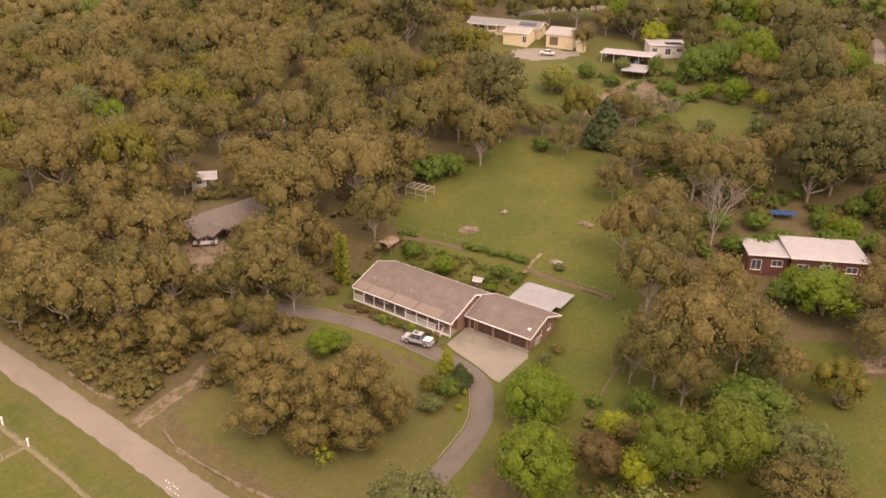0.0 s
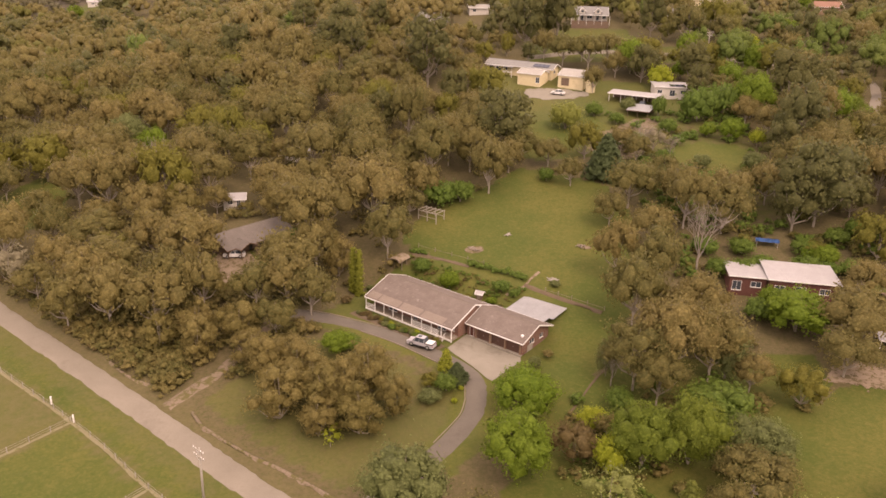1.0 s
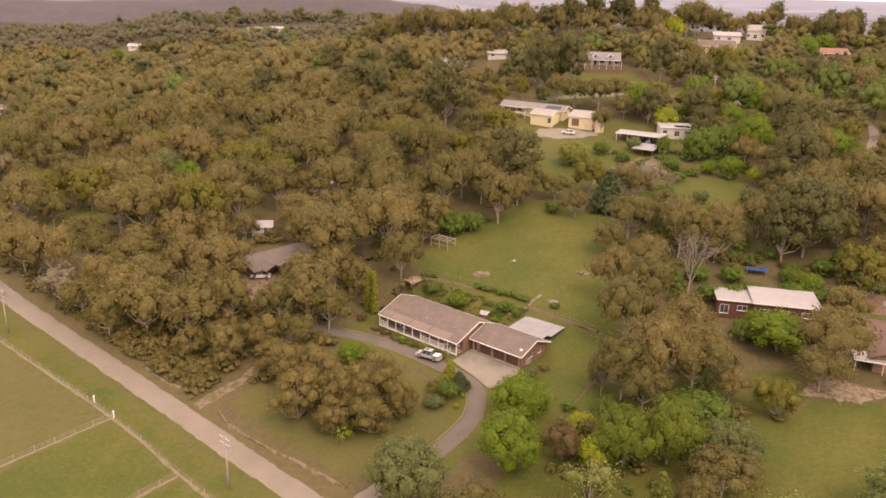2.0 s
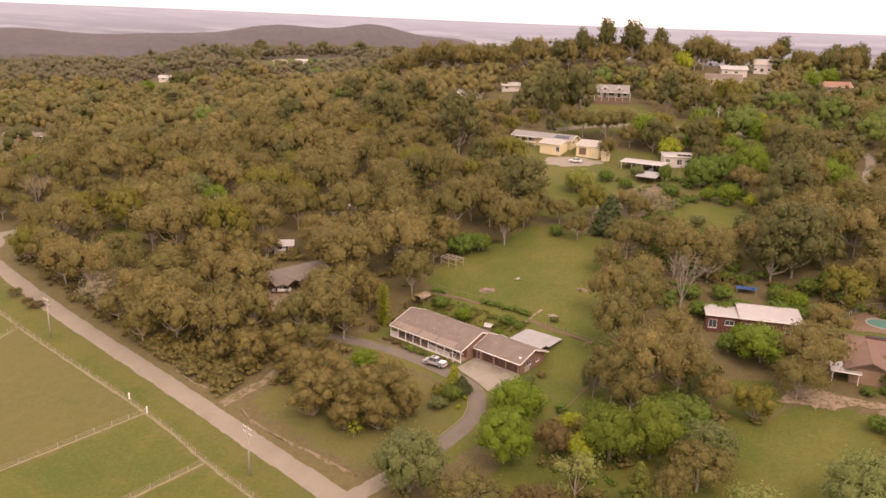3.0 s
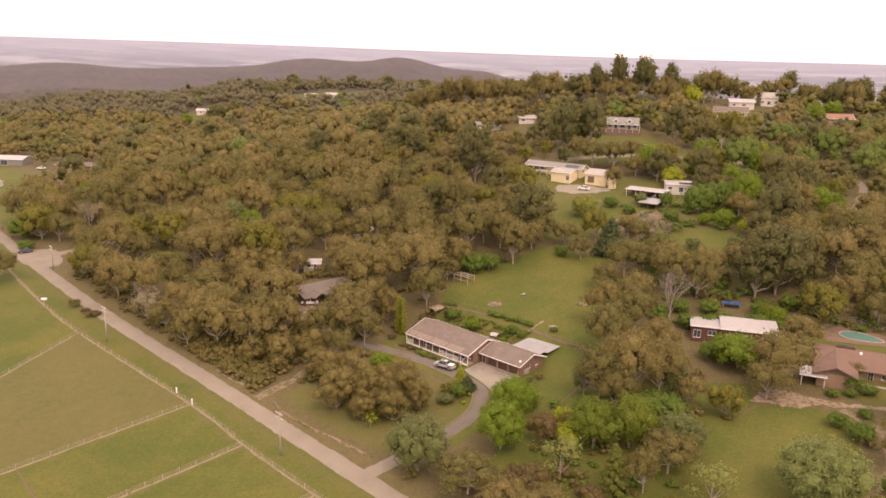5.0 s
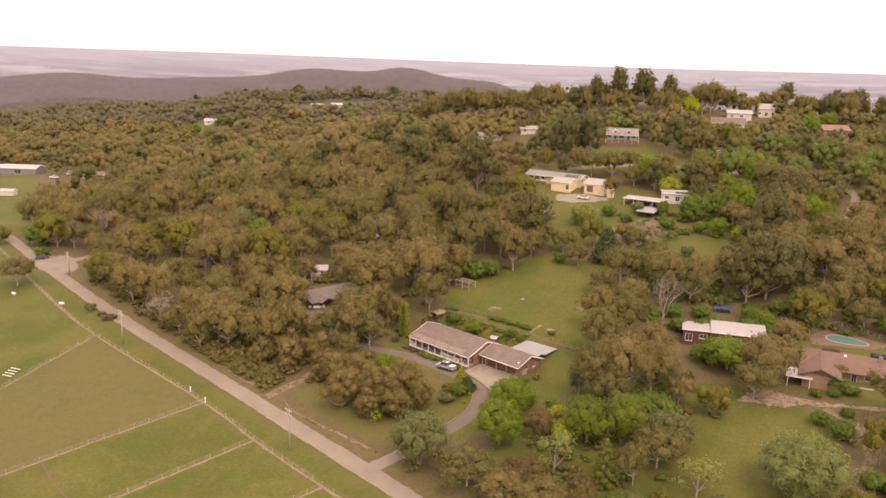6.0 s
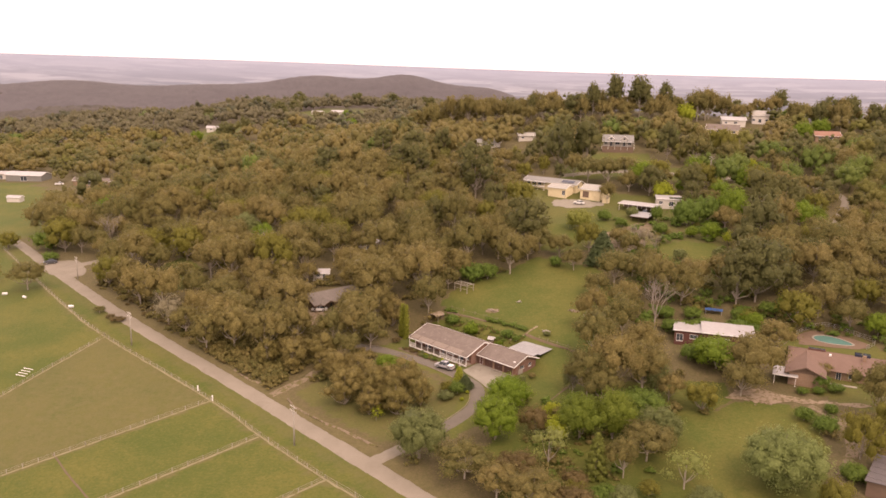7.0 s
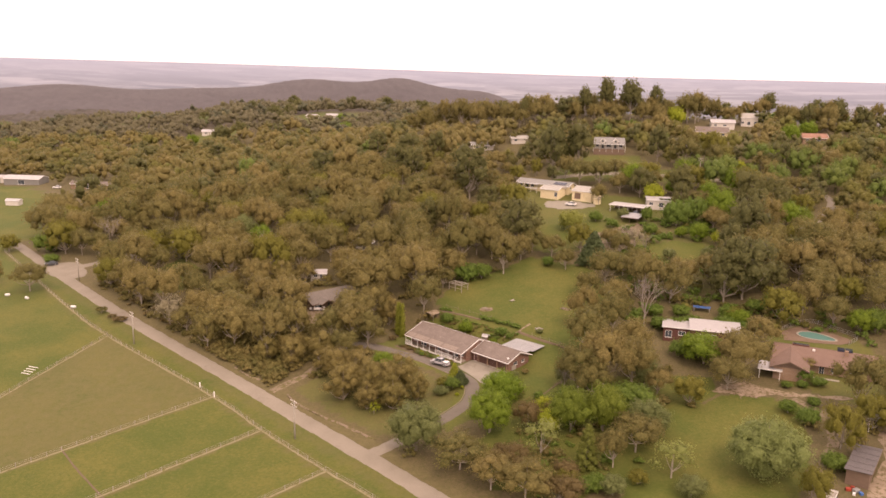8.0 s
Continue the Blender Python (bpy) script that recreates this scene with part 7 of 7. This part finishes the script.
simple_house("ridge_house", "house with a broad brown tiled roof below the ridge", "house", 112, 386, -12, 17, 9, 2.8, 2.6, CREAM_WALL, ROOF_TILE, WHITE_TRIM, [(-7, 0.9, 1.8, 1.2), (-3, 0.9, 1.8, 1.2), (2, 0.1, 1.2, 2), (5, 0.9, 1.8, 1.2)])
simple_house("ridge_house", "tall white two-storey house at the hilltop", "house", 137, 412, -6, 9.0, 8, 4.4, 2.6, PALE_WALL, ROOF_PALE, WHITE_TRIM, [(-4.5, 0.9, 1.6, 1.3), (-1.2, 0.1, 1.8, 2.1), (2.5, 0.9, 1.6, 1.3), (-4.5, 3.7, 1.6, 1.3), (2.5, 3.7, 1.6, 1.3)][:3])
simple_house("ridge_house", "house with an orange tiled roof on the slope", "house", 163, 375, 3, 13, 8, 2.8, 2.2, BRICK_TAN, ROOF_ORANGE, WHITE_TRIM, [(-5, 0.9, 1.8, 1.2), (1, 0.9, 1.8, 1.2)])
simple_house("ridge_house", "small pale cottage among the hillside trees", "house", 92, 364, -8, 9, 6, 2.7, 1.6, PALE_WALL, ROOF_GREY, WHITE_TRIM, [(-3, 0.9, 1.5, 1.2), (1, 0.9, 1.5, 1.2)])
simple_house("roadside_house", "low grey-roofed house by the upper road", "house", -16, 356, 20, 12, 7, 2.7, 1.6, PALE_WALL, ROOF_GREY, WHITE_TRIM, [(-4, 0.9, 1.6, 1.2), (1, 0.9, 1.6, 1.2)])
simple_house("roadside_house", "pale roofed shed by the upper road", "house", 4, 371, 10, 9, 6, 2.7, 1.4, PALE_WALL, ROOF_PALE, WHITE_TRIM, [(-3, 0.9, 1.6, 1.2)])
simple_house("east_pavilion", "small brown tiled pavilion at the track's end", "shed", 122, 224, 20, 7, 5, 2.3, 1.4, BROWN_WALL, ROOF_TILE, BROWN_WALL, [(-2, 0.1, 1.4, 2.0)])

# ---- far west sheds ----
simple_house("warehouse", "large white steel shed at the edge of the woods", "shed", -291, 355, 4, 22, 11, 3.4, 1.6, ROOF_GREY, ROOF_WHITE, WHITE_TRIM, [(-2, 0.1, 4, 2.8)], over=0.2)
simple_house("warehouse", "small white shed at the edge of the woods", "shed", -309, 359, 4, 8, 7, 3.2, 1.2, PALE_WALL, ROOF_WHITE, WHITE_TRIM, [(-2, 0.1, 2, 2.4)], over=0.2)
simple_house("long_barn", "long brown-roofed barn by the field", "barn", -241, 346, 4, 26, 7, 2.6, 1.4, BRICK_TAN, ROOF_TILE, WHITE_TRIM, [(-10, 0.1, 3, 2.2), (-4, 0.1, 3, 2.2), (4, 0.1, 3, 2.2)])
simple_house("field_shelter", "small white horse shelter in the far field", "shed", -255, 293, 5, 7, 4, 2.4, 0.8, PALE_WALL, ROOF_WHITE, WHITE_TRIM, [], over=0.2)


# ---- long dark shed and trailer in the east yard ----
def long_shed():
    ob = skillion("long_shed", "long narrow shed with a dark sheet roof", "shed", 89.6, 73.6, 62, 13, 4.2, 2.5, 2.3, BROWN_WALL, ROOF_DARK, BROWN_WALL, [(-5, 0.9, 1.4, 1.0), (0, 0.05, 1.0, 2.0)], 0.3)
    for k in range(5):
        x = -5.5 + k * 2.7
        part("purlin", one_box(x - 0.03, x + 0.03, -2.4, 2.4, 2.66, 2.7), ROOF_DARK, ob)
    return ob


long_shed()
skillion("pale_carport", "open carport with a pale sheet roof", "carport", 100.5, 91.5, 62, 7, 6, 2.5, 2.7, BROWN_WALL, ROOF_PALE, WHITE_TRIM, open_front=True, lift=0.2)


def box_trailer(x, y, turn):
    ob = thing("box_trailer", pose(x, y, ground_z(x, y), 0, 0, turn), "small pale box trailer parked at the shed's end", "trailer")
    part("tray", bevelled(one_box(-1.6, 1.6, -0.95, 0.95, 0.5, 0.62), 0.02), TIMBER_PALE, ob)
    for a in ((-1.6, 1.6, -0.95, -0.9, 0.624, 1.0), (-1.6, 1.6, 0.9, 0.95, 0.624, 1.0), (-1.6, -1.55, -0.896, 0.896, 0.624, 1.0), (1.55, 1.6, -0.896, 0.896, 0.624, 1.0)):
        part("side_board", one_box(*a), WHITE_TRIM, ob)
    part("drawbar", one_box(1.6, 2.8, -0.05, 0.05, 0.45, 0.55), STEEL, ob)
    for yy in (-1.08, 1.08):
        wheel(ob, -0.1, yy, 0.32, 0.2)


box_trailer(80.5, 63.5, 62)


def crate(name, x, y, turn, s, mat, label):
    ob = thing(name, pose(x, y, ground_z(x, y), 0, 0, turn), label, "crate", "clutter by the long shed")
    part("body", bevelled(one_box(-s, s, -s * 0.7, s * 0.7, -0.05, s), 0.03), mat, ob)
    part("lid", bevelled(one_box(-s * 1.04, s * 1.04, -s * 0.74, s * 0.74, s + 0.004, s + 0.06), 0.02), mat, ob)


for i, (dx, dy, m, s) in enumerate(((0, 0, CAR_RED, 0.5), (1.3, -0.4, STEEL, 0.6), (0.6, -1.4, CAR_WHITE, 0.35), (2.0, -1.2, BLUE, 0.4), (1.1, 0.9, CAR_RED, 0.35))):
    crate("crate", 84.6 + dx, 66.4 + dy, 35 * i, s, m, ("red", "grey", "white", "blue", "small red")[i] + " storage crate lying by the long shed")


# ---- garden and paddock things ----
def pergola():
    ob = thing("pergola", pose(-4.6, 164.4, ground_z(-4.6, 164.4), 0, 0, -33), "weathered white timber frame standing in the grass", "pergola")
    for x in (-2.6, 0, 2.6):
        for y in (-1.6, 1.6):
            part("post", one_box(x - 0.08, x + 0.08, y - 0.08, y + 0.08, -0.6, 2.0), TIMBER_PALE, ob)
    for y in (-1.6, 1.6):
        part("top_beam", one_box(-2.8, 2.8, y - 0.07, y + 0.07, 2.004, 2.16), TIMBER_PALE, ob)
        part("mid_rail", one_box(-2.5, 2.5, y - 0.04, y + 0.04, 0.8, 0.92), TIMBER_PALE, ob)
    for k in range(5):
        x = -2.6 + k * 1.3
        part("rafter", one_box(x - 0.06, x + 0.06, -1.9, 1.9, 2.164, 2.3), TIMBER_PALE, ob)


pergola()


def hutch():
    ob = thing("garden_hutch", pose(7.3, 132.6, ground_z(7.3, 132.6), 0, 0, -20), "small garden hutch with a white pitched roof", "hutch")
    part("hutch_body", bevelled(one_box(-0.6, 0.6, -0.5, 0.5, -0.2, 1.25), 0.02), BROWN_WALL, ob)
    part("hutch_door", one_box(-0.3, 0.3, -0.53, -0.504, 0.2, 1.1), TIMBER, ob)
    gable_roof(ob, -0.85, 0.85, -0.75, 0.75, 1.25, 0.45, ROOF_WHITE, WHITE_TRIM, thick=0.06)


hutch()


def thatched_hut():
    ob = thing("garden_hut", pose(-10.2, 144.2, ground_z(-10.2, 144.2), 0, 0, -30), "round-backed garden hut with a straw-coloured roof", "hut")
    for k in range(4):
        bm = bmesh.new()
        tube(bm, [((k % 2 - 0.5) * 2.6, (k // 2 - 0.5) * 1.8, -0.5), ((k % 2 - 0.5) * 2.6, (k // 2 - 0.5) * 1.8, 1.7)], [0.07, 0.07], 6)
        part("post", bm, TIMBER, ob)
    bm = bmesh.new()
    pts = [(1.5 * math.cos(a), 1.6 + 0.75 * math.sin(a)) for a in [math.pi * k / 10 for k in range(11)]]
    extrude_outline(bm, [(y, z) for y, z in pts] + [(y * 0.9, z - 0.12) for y, z in reversed(pts)], -2.0, 2.0)
    part("hut_roof", bm, SANDY, ob, "straw-coloured rounded roof")


thatched_hut()


def log_heap(x, y, n, r, label, seed, mat):
    """A heap of branches and logs left in the grass."""
    g = random.Random(seed)
    ob = thing("branch_heap", pose(x, y, ground_z(x, y)), label, "log heap")
    for k in range(n):
        a, d = g.uniform(0, 6.28), g.uniform(0, r * 0.6)
        c = Vector((d * math.cos(a), d * math.sin(a), 0.1 + 0.28 * (1 - d / r) * g.random()))
        q = g.uniform(0, 6.28)
        v = Vector((math.cos(q), math.sin(q), g.uniform(-0.12, 0.2))) * g.uniform(0.4, 1.0) * r * 0.6
        bm = bmesh.new()
        tube(bm, [c - v, c + Vector((0, 0, 0.05)), c + v], [0.09, 0.11, 0.06], 6)
        part("log", bm, mat, ob)


log_heap(13.4, 157.1, 9, 1.3, "small heap of grey branches in the paddock", 1, TIMBER_PALE)
log_heap(5.9, 150.0, 12, 1.8, "heap of brown branches on bare ground", 2, TIMBER)
log_heap(29.6, 152.2, 7, 1.6, "old logs lying in the paddock grass", 3, TIMBER)
log_heap(22.3, 137.6, 22, 1.9, "heap of pale cut wood beside the garden path", 4, TIMBER_PALE)
patch("bare_patch", oval(5.9, 150.0, 2.2, 1.6, 20, 10), DIRT, "bare brown soil under the branch heap", 0.06)
patch("bare_patch", oval(30.4, 151.8, 1.6, 0.8, -15, 10), DIRT, "bare brown soil beside old logs", 0.06)
road_strip("garden_path", [(19.6, 141), (18.1, 138.6), (17.0, 136.4), (15.2, 133.8), (12.5, 132)], 0.3, SANDY, "worn sandy garden path up to the paddock", 0.07, 0.01, 0.3, "path")
road_strip("field_drain", [(-79.5, 62), (-72, 55.5), (-61, 46.8), (-52, 40)], 0.22, SOIL, "shallow dark drain line across the paddock", 0.03, 0.0, 0.2, "drain")
road_strip("garden_bank", [(16.5, 135.6), (20, 133.0), (25, 129.8), (31, 126.0)], 0.55, SOIL, "bare earth bank below the paddock fence", 0.10, 0.25, 0.6, "bank")
road_strip("garden_bed", [(-7.5, 147.6), (-1, 145.4), (5, 142.6)], 0.6, SOIL, "bare soil bed along the garden edge", 0.06, 0.05, 0.4, "garden bed")
road_strip("earth_edge", [(21.8, 95.2), (24.5, 100), (27.6, 105.6), (31, 110)], 0.22, SOIL, "narrow trench of bare soil across the lawn", 0.06, 0.0, 0.2, "trench")
road_strip("road_bank", [(-57.2, 105.4), (-54.0, 102.6), (-49.6, 99.9), (-45.0, 98.2)], 0.34, DIRT, "low eroded earth bank beside the road", 0.08, 0.2, 0.5, "bank")
road_strip("road_bank", [(-38.2, 92.4), (-35.8, 89.4), (-33.2, 87.4), (-27.0, 83.3), (-20.4, 79.8), (-12, 74.6)], 0.34, DIRT, "low eroded earth bank beside the road", 0.08, 0.2, 0.5, "bank")


def kerb(line, off, label):
    pts = smooth_line([(x, y, 0) for x, y in line], 1.0)
    bm = bmesh.new()
    prev = None
    for i, p in enumerate(pts):
        d = (pts[min(i + 1, len(pts) - 1)] - pts[max(i - 1, 0)]).normalized()
        q = p + Vector((d.y, -d.x, 0)) * off
        q.z = ground_z(q.x, q.y) + 0.06
        if prev is not None:
            beam(bm, prev, q, 0.12, 0.14)
        prev = q
    tagged(part("driveway_edging", bm, TIMBER), label, "kerb", kind="structure")


kerb(DRIVE[3:9], 1.85, "low weathered timber edging along the driveway")
kerb(DRIVE[8:11], 1.85, "low weathered timber edging along the driveway")
kerb(DRIVE[1:5], -1.85, "low weathered timber edging along the driveway")


def shrub(kind, x, y, h, r, label):
    ob = plant(kind, x, y, h, r, label)
    ob.name = "shrub"
    return tagged(ob, category="shrub", group="garden shrubs")


g = random.Random(21)
ax, bx = Vector((-15.6, 127.0, 0)), Vector((1.2, 114.6, 0))
BED = {"K": "dark green garden shrub below the verandah", "B": "reddish brown garden shrub below the verandah", "Y": "yellow flowering shrub below the verandah", "V": "olive garden shrub below the verandah", "P": "grey-green garden shrub below the verandah", "E": "olive-brown garden shrub below the verandah"}
for i in range(34):
    p = ax.lerp(bx, (i + g.uniform(0.0, 1.0)) / 34) + Vector((-0.6, -0.8, 0)) * g.uniform(0.2, 2.0)
    k = g.choice("KBPVEKBVY" if i > 7 else "BBPE")
    shrub(k, p.x, p.y, g.uniform(0.5, 1.5), g.uniform(0.45, 1.0), BED[k])
road_strip("verandah_bed", [(-17.5, 126.4), (-11, 121.8), (-4, 116.6), (0.6, 113.2)], 1.2, SOIL, "planted soil bed along the verandah", 0.06, 0.08, 0.2, "garden bed")
for k, x, y, h, r, lb in (("L", 1.6, 105.6, 4.4, 1.5, "bright cone-shaped conifer by the driveway"), ("F", 3.6, 102.4, 3.8, 2.3, "dark round shrub in the driveway bed"), ("K", 1.9, 100.4, 3.6, 2.1, "blue-green round shrub in the driveway bed"),
                          ("V", -0.8, 101.4, 3.0, 1.8, "yellowish shrub in the driveway bed"), ("P", -0.6, 97.8, 2.4, 2.3, "pale spreading shrub in the driveway bed"), ("Y", 3.4, 97.6, 0.9, 0.6, "small yellow shrub at the driveway's edge"),
                          ("Y", 4.4, 100.2, 1.0, 0.5, "small yellow shrub at the driveway's edge"), ("S", -14.8, 85.6, 3.6, 1.7, "small bright yellow-green sapling on the lawn"), ("K", -16.2, 112.6, 3.2, 2.6, "bushy green shrub beside the driveway"),
                          ("P", 17.0, 108.0, 2.6, 1.3, "grey-green shrub at the garage corner"), ("E", 19.5, 111.5, 1.6, 1.2, "olive shrub beside the garage"), ("G", 1.0, 137.0, 3.4, 2.1, "bright green round shrub in the back garden"),
                          ("K", -5.4, 142.6, 2.8, 2.0, "dark green shrub in the back garden"), ("K", 11.6, 133.4, 2.6, 1.8, "dark green shrub in the back garden"), ("G", 9.6, 130.6, 1.6, 1.2, "green shrub in the back garden"),
                          ("K", 14.2, 131.4, 1.8, 1.3, "green shrub beside the shed"), ("V", 4.6, 133.0, 1.4, 1.2, "yellowish shrub in the back garden"), ("B", -19.5, 130.6, 1.8, 1.3, "brownish shrub at the house corner"),
                          ("P", 22.6, 135.4, 1.6, 1.2, "flowering pale shrub by the wood heap"), ("P", -15.6, 137.5, 1.3, 1.0, "pale shrub at the house corner"), ("E", -113.5, 136.4, 2.2, 2.0, "olive bush beside the road"),
                          ("B", -104, 130.6, 1.8, 2.2, "brownish bush beside the road"), ("B", -108, 133.2, 1.4, 1.5, "brownish bush beside the road")):
    shrub(k, x, y, h, r, lb)


def hedge(a, b, h, w, label):
    """A clipped hedge: leaf clumps packed along a low bank."""
    rng = np.random.default_rng(77)
    a, b = np.array(a), np.array(b)
    n = int(np.linalg.norm(b - a) / 0.3)
    u = (np.arange(n) + 0.5) / n
    xy = a + (b - a) * u[:, None] + rng.normal(size=(n, 2)) * w * 0.3
    c = np.array([(p[0], p[1], ground_z(p[0], p[1]) + h * rng.uniform(0.3, 0.75)) for p in xy])
    v, q, t, bd = leaf_cloud(rng, c, rng.uniform(0.38, 0.6, n), np.tile(np.array((0, 0, 1.0)), (n, 1)), 40, 0.11, level=1)
    me = np_mesh("hedge", v, q, t, bend=bd)
    me.materials.append(LEAF["K"])
    tagged(new("hedge", me), label, "hedge")


hedge((4.5, 143.8), (17.2, 137.2), 1.2, 1.0, "low green clipped hedge along the paddock")
hedge((-8.2, 148.6), (-4.5, 147.6), 0.9, 0.9, "short green hedge beside the back garden")


def dead_tree(x, y, h, seed, label):
    """A bare grey tree: trunk and forking limbs."""
    g = random.Random(seed)
    ob = thing("dead_tree", pose(x, y, ground_z(x, y)), label, "dead tree")
    limbs = []

    def grow(bm, p, d, length, r, depth):
        q = p + d * length * 0.5 + Vector((g.uniform(-0.1, 0.1), g.uniform(-0.1, 0.1), 0)) * length
        e = p + d * length
        tube(bm, [p, q, e], [r, r * 0.8, r * 0.6], 5)
        if depth == 0:
            return
        for k in range(3 if depth > 1 else 2):
            dd = (d + Vector((g.uniform(-0.8, 0.8), g.uniform(-0.8, 0.8), g.uniform(-0.1, 0.5)))).normalized()
            grow(bm, e if k < 2 else q, dd, length * g.uniform(0.55, 0.8), r * 0.58, depth - 1)

    bm = bmesh.new()
    tube(bm, [(0, 0, -0.4), (0, 0, h * 0.16), (0.1, 0, h * 0.3)], [h * 0.018, h * 0.014, h * 0.012], 7)
    part("trunk", bm, BARK_DEAD, ob)
    for k in range(5):
        a = k * 1.257 + g.uniform(-0.3, 0.3)
        bm = bmesh.new()
        grow(bm, Vector((0.1, 0, h * (0.2 + 0.025 * k))), Vector((0.34 * math.cos(a), 0.34 * math.sin(a), 0.95)).normalized(), h * 0.3, h * 0.0075, 4)
        part("limb", bm, BARK_DEAD, ob)


dead_tree(52.4, 141.8, 15, 5, "tall bare silver-grey dead tree")
dead_tree(29.5, 103.2, 7, 6, "slender bare white tree on the lawn edge")
dead_tree(-78, 186, 12, 8, "bare grey dead tree among the gums")
dead_tree(-72, 178, 11, 9, "bare grey dead tree among the gums")
dead_tree(-150, 205, 14, 10, "bare pale gum standing by the lane")
dead_tree(52, 205, 9, 11, "bare grey tree above the earth yard")
dead_tree(58, 199, 8, 12, "bare grey tree above the earth yard")


def jump_poles(x, y):
    for k in range(4):
        ob = thing("jump_pole", pose(x - k * 0.12, y + k * 1.25, ground_z(x - k * 0.12, y + k * 1.25) + 0.1, 0, 0, -12), "white pole lying on the paddock grass", "pole", "ground poles in the paddock")
        bm = bmesh.new()
        tube(bm, [(-1.5, 0, 0), (1.5, 0, 0)], [0.08, 0.08], 8)
        part("pole_shaft", bm, WHITE_TRIM, ob)
        part("pole_foot", one_box(-1.4, -1.2, -0.16, 0.16, -0.12, -0.02), WHITE_TRIM, ob)


jump_poles(-110.1, 94.3)


def feed_bin(x, y, turn, label):
    ob = thing("feed_trough", pose(x, y, ground_z(x, y), 0, 0, turn), label, "trough", "troughs in the paddock")
    bm = bmesh.new()
    tube(bm, [(-0.8, 0, 0.4), (-0.72, 0, 0.4), (0.72, 0, 0.4), (0.8, 0, 0.4)], [0.28, 0.4, 0.4, 0.28], 10)
    part("drum", bm, CAR_WHITE, ob)
    part("stand", one_box(-0.7, 0.7, -0.3, 0.3, -0.2, 0.2), STEEL, ob)


feed_bin(-154.5, 148.8, 20, "white plastic water drum in the paddock")
feed_bin(-145.8, 146.4, -30, "white plastic water drum in the paddock")
feed_bin(-125.1, 139.8, 10, "white plastic trough beside the fence")


def tarpaulin(x, y):
    ob = thing("blue_tarpaulin", pose(x, y, ground_z(x, y), 0, 0, -10), "blue tarpaulin over a low garden frame", "tarpaulin")
    for sx in (-2.2, 2.2):
        for sy in (-1.0, 1.0):
            part("post", one_box(sx - 0.05, sx + 0.05, sy - 0.05, sy + 0.05, -0.6, 1.1), STEEL, ob)
    bm = bmesh.new()
    n = 9
    rows = [[bm.verts.new((-2.5 + 5 * i / n, -1.2 + 2.4 * j / 5, 1.12 + 0.35 * math.sin(math.pi * j / 5) + 0.08 * math.sin(i * 2.1 + j))) for j in range(6)] for i in range(n + 1)]
    for i in range(n):
        for j in range(5):
            bm.faces.new((rows[i][j], rows[i + 1][j], rows[i + 1][j + 1], rows[i][j + 1]))
    bmesh.ops.solidify(bm, geom=bm.faces[:], thickness=0.03)
    part("sheet", bm, BLUE, ob)


tarpaulin(70.6, 154.0)


def rubble(x, y, n, spread, seed, mat, label):
    g = random.Random(seed)
    ob = thing("rubble_heap", pose(x, y, ground_z(x, y)), label, "rubble")
    for k in range(n):
        a, d = g.uniform(0, 6.28), spread * math.sqrt(g.random())
        s = g.uniform(0.15, 0.45)
        bm = bmesh.new()
        bmesh.ops.create_icosphere(bm, subdivisions=1, radius=s)
        for v in bm.verts:
            v.co *= g.uniform(0.7, 1.2)
            v.co.z *= 0.6
        o = part("rock", bm, mat, ob)
        px, py = d * math.cos(a), d * math.sin(a)
        o.location = (px, py, ground_z(x + px, y + py) - ground_z(x, y) + s * 0.2)


rubble(73, 107.8, 40, 5.0, 3, SANDY, "scattered pale rubble on the sandy forecourt")
rubble(45, 219, 16, 4.0, 5, SANDY, "scattered pale building rubble on bare earth")
rubble(36, 258, 12, 3.0, 6, CONCRETE, "scattered pale building rubble in the yard")

# ---- scattered roofs in the wooded distance ----
for x, y, turn in ((-276, 584, 12), (-220, 706, -20), (-204, 722, 10)):
    simple_house("distant_house", "small pale house in a far green clearing", "house", x, y, turn, 11, 7, 2.8, 1.6, PALE_WALL, ROOF_WHITE, WHITE_TRIM, [(-3, 0.9, 2.0, 1.2)])
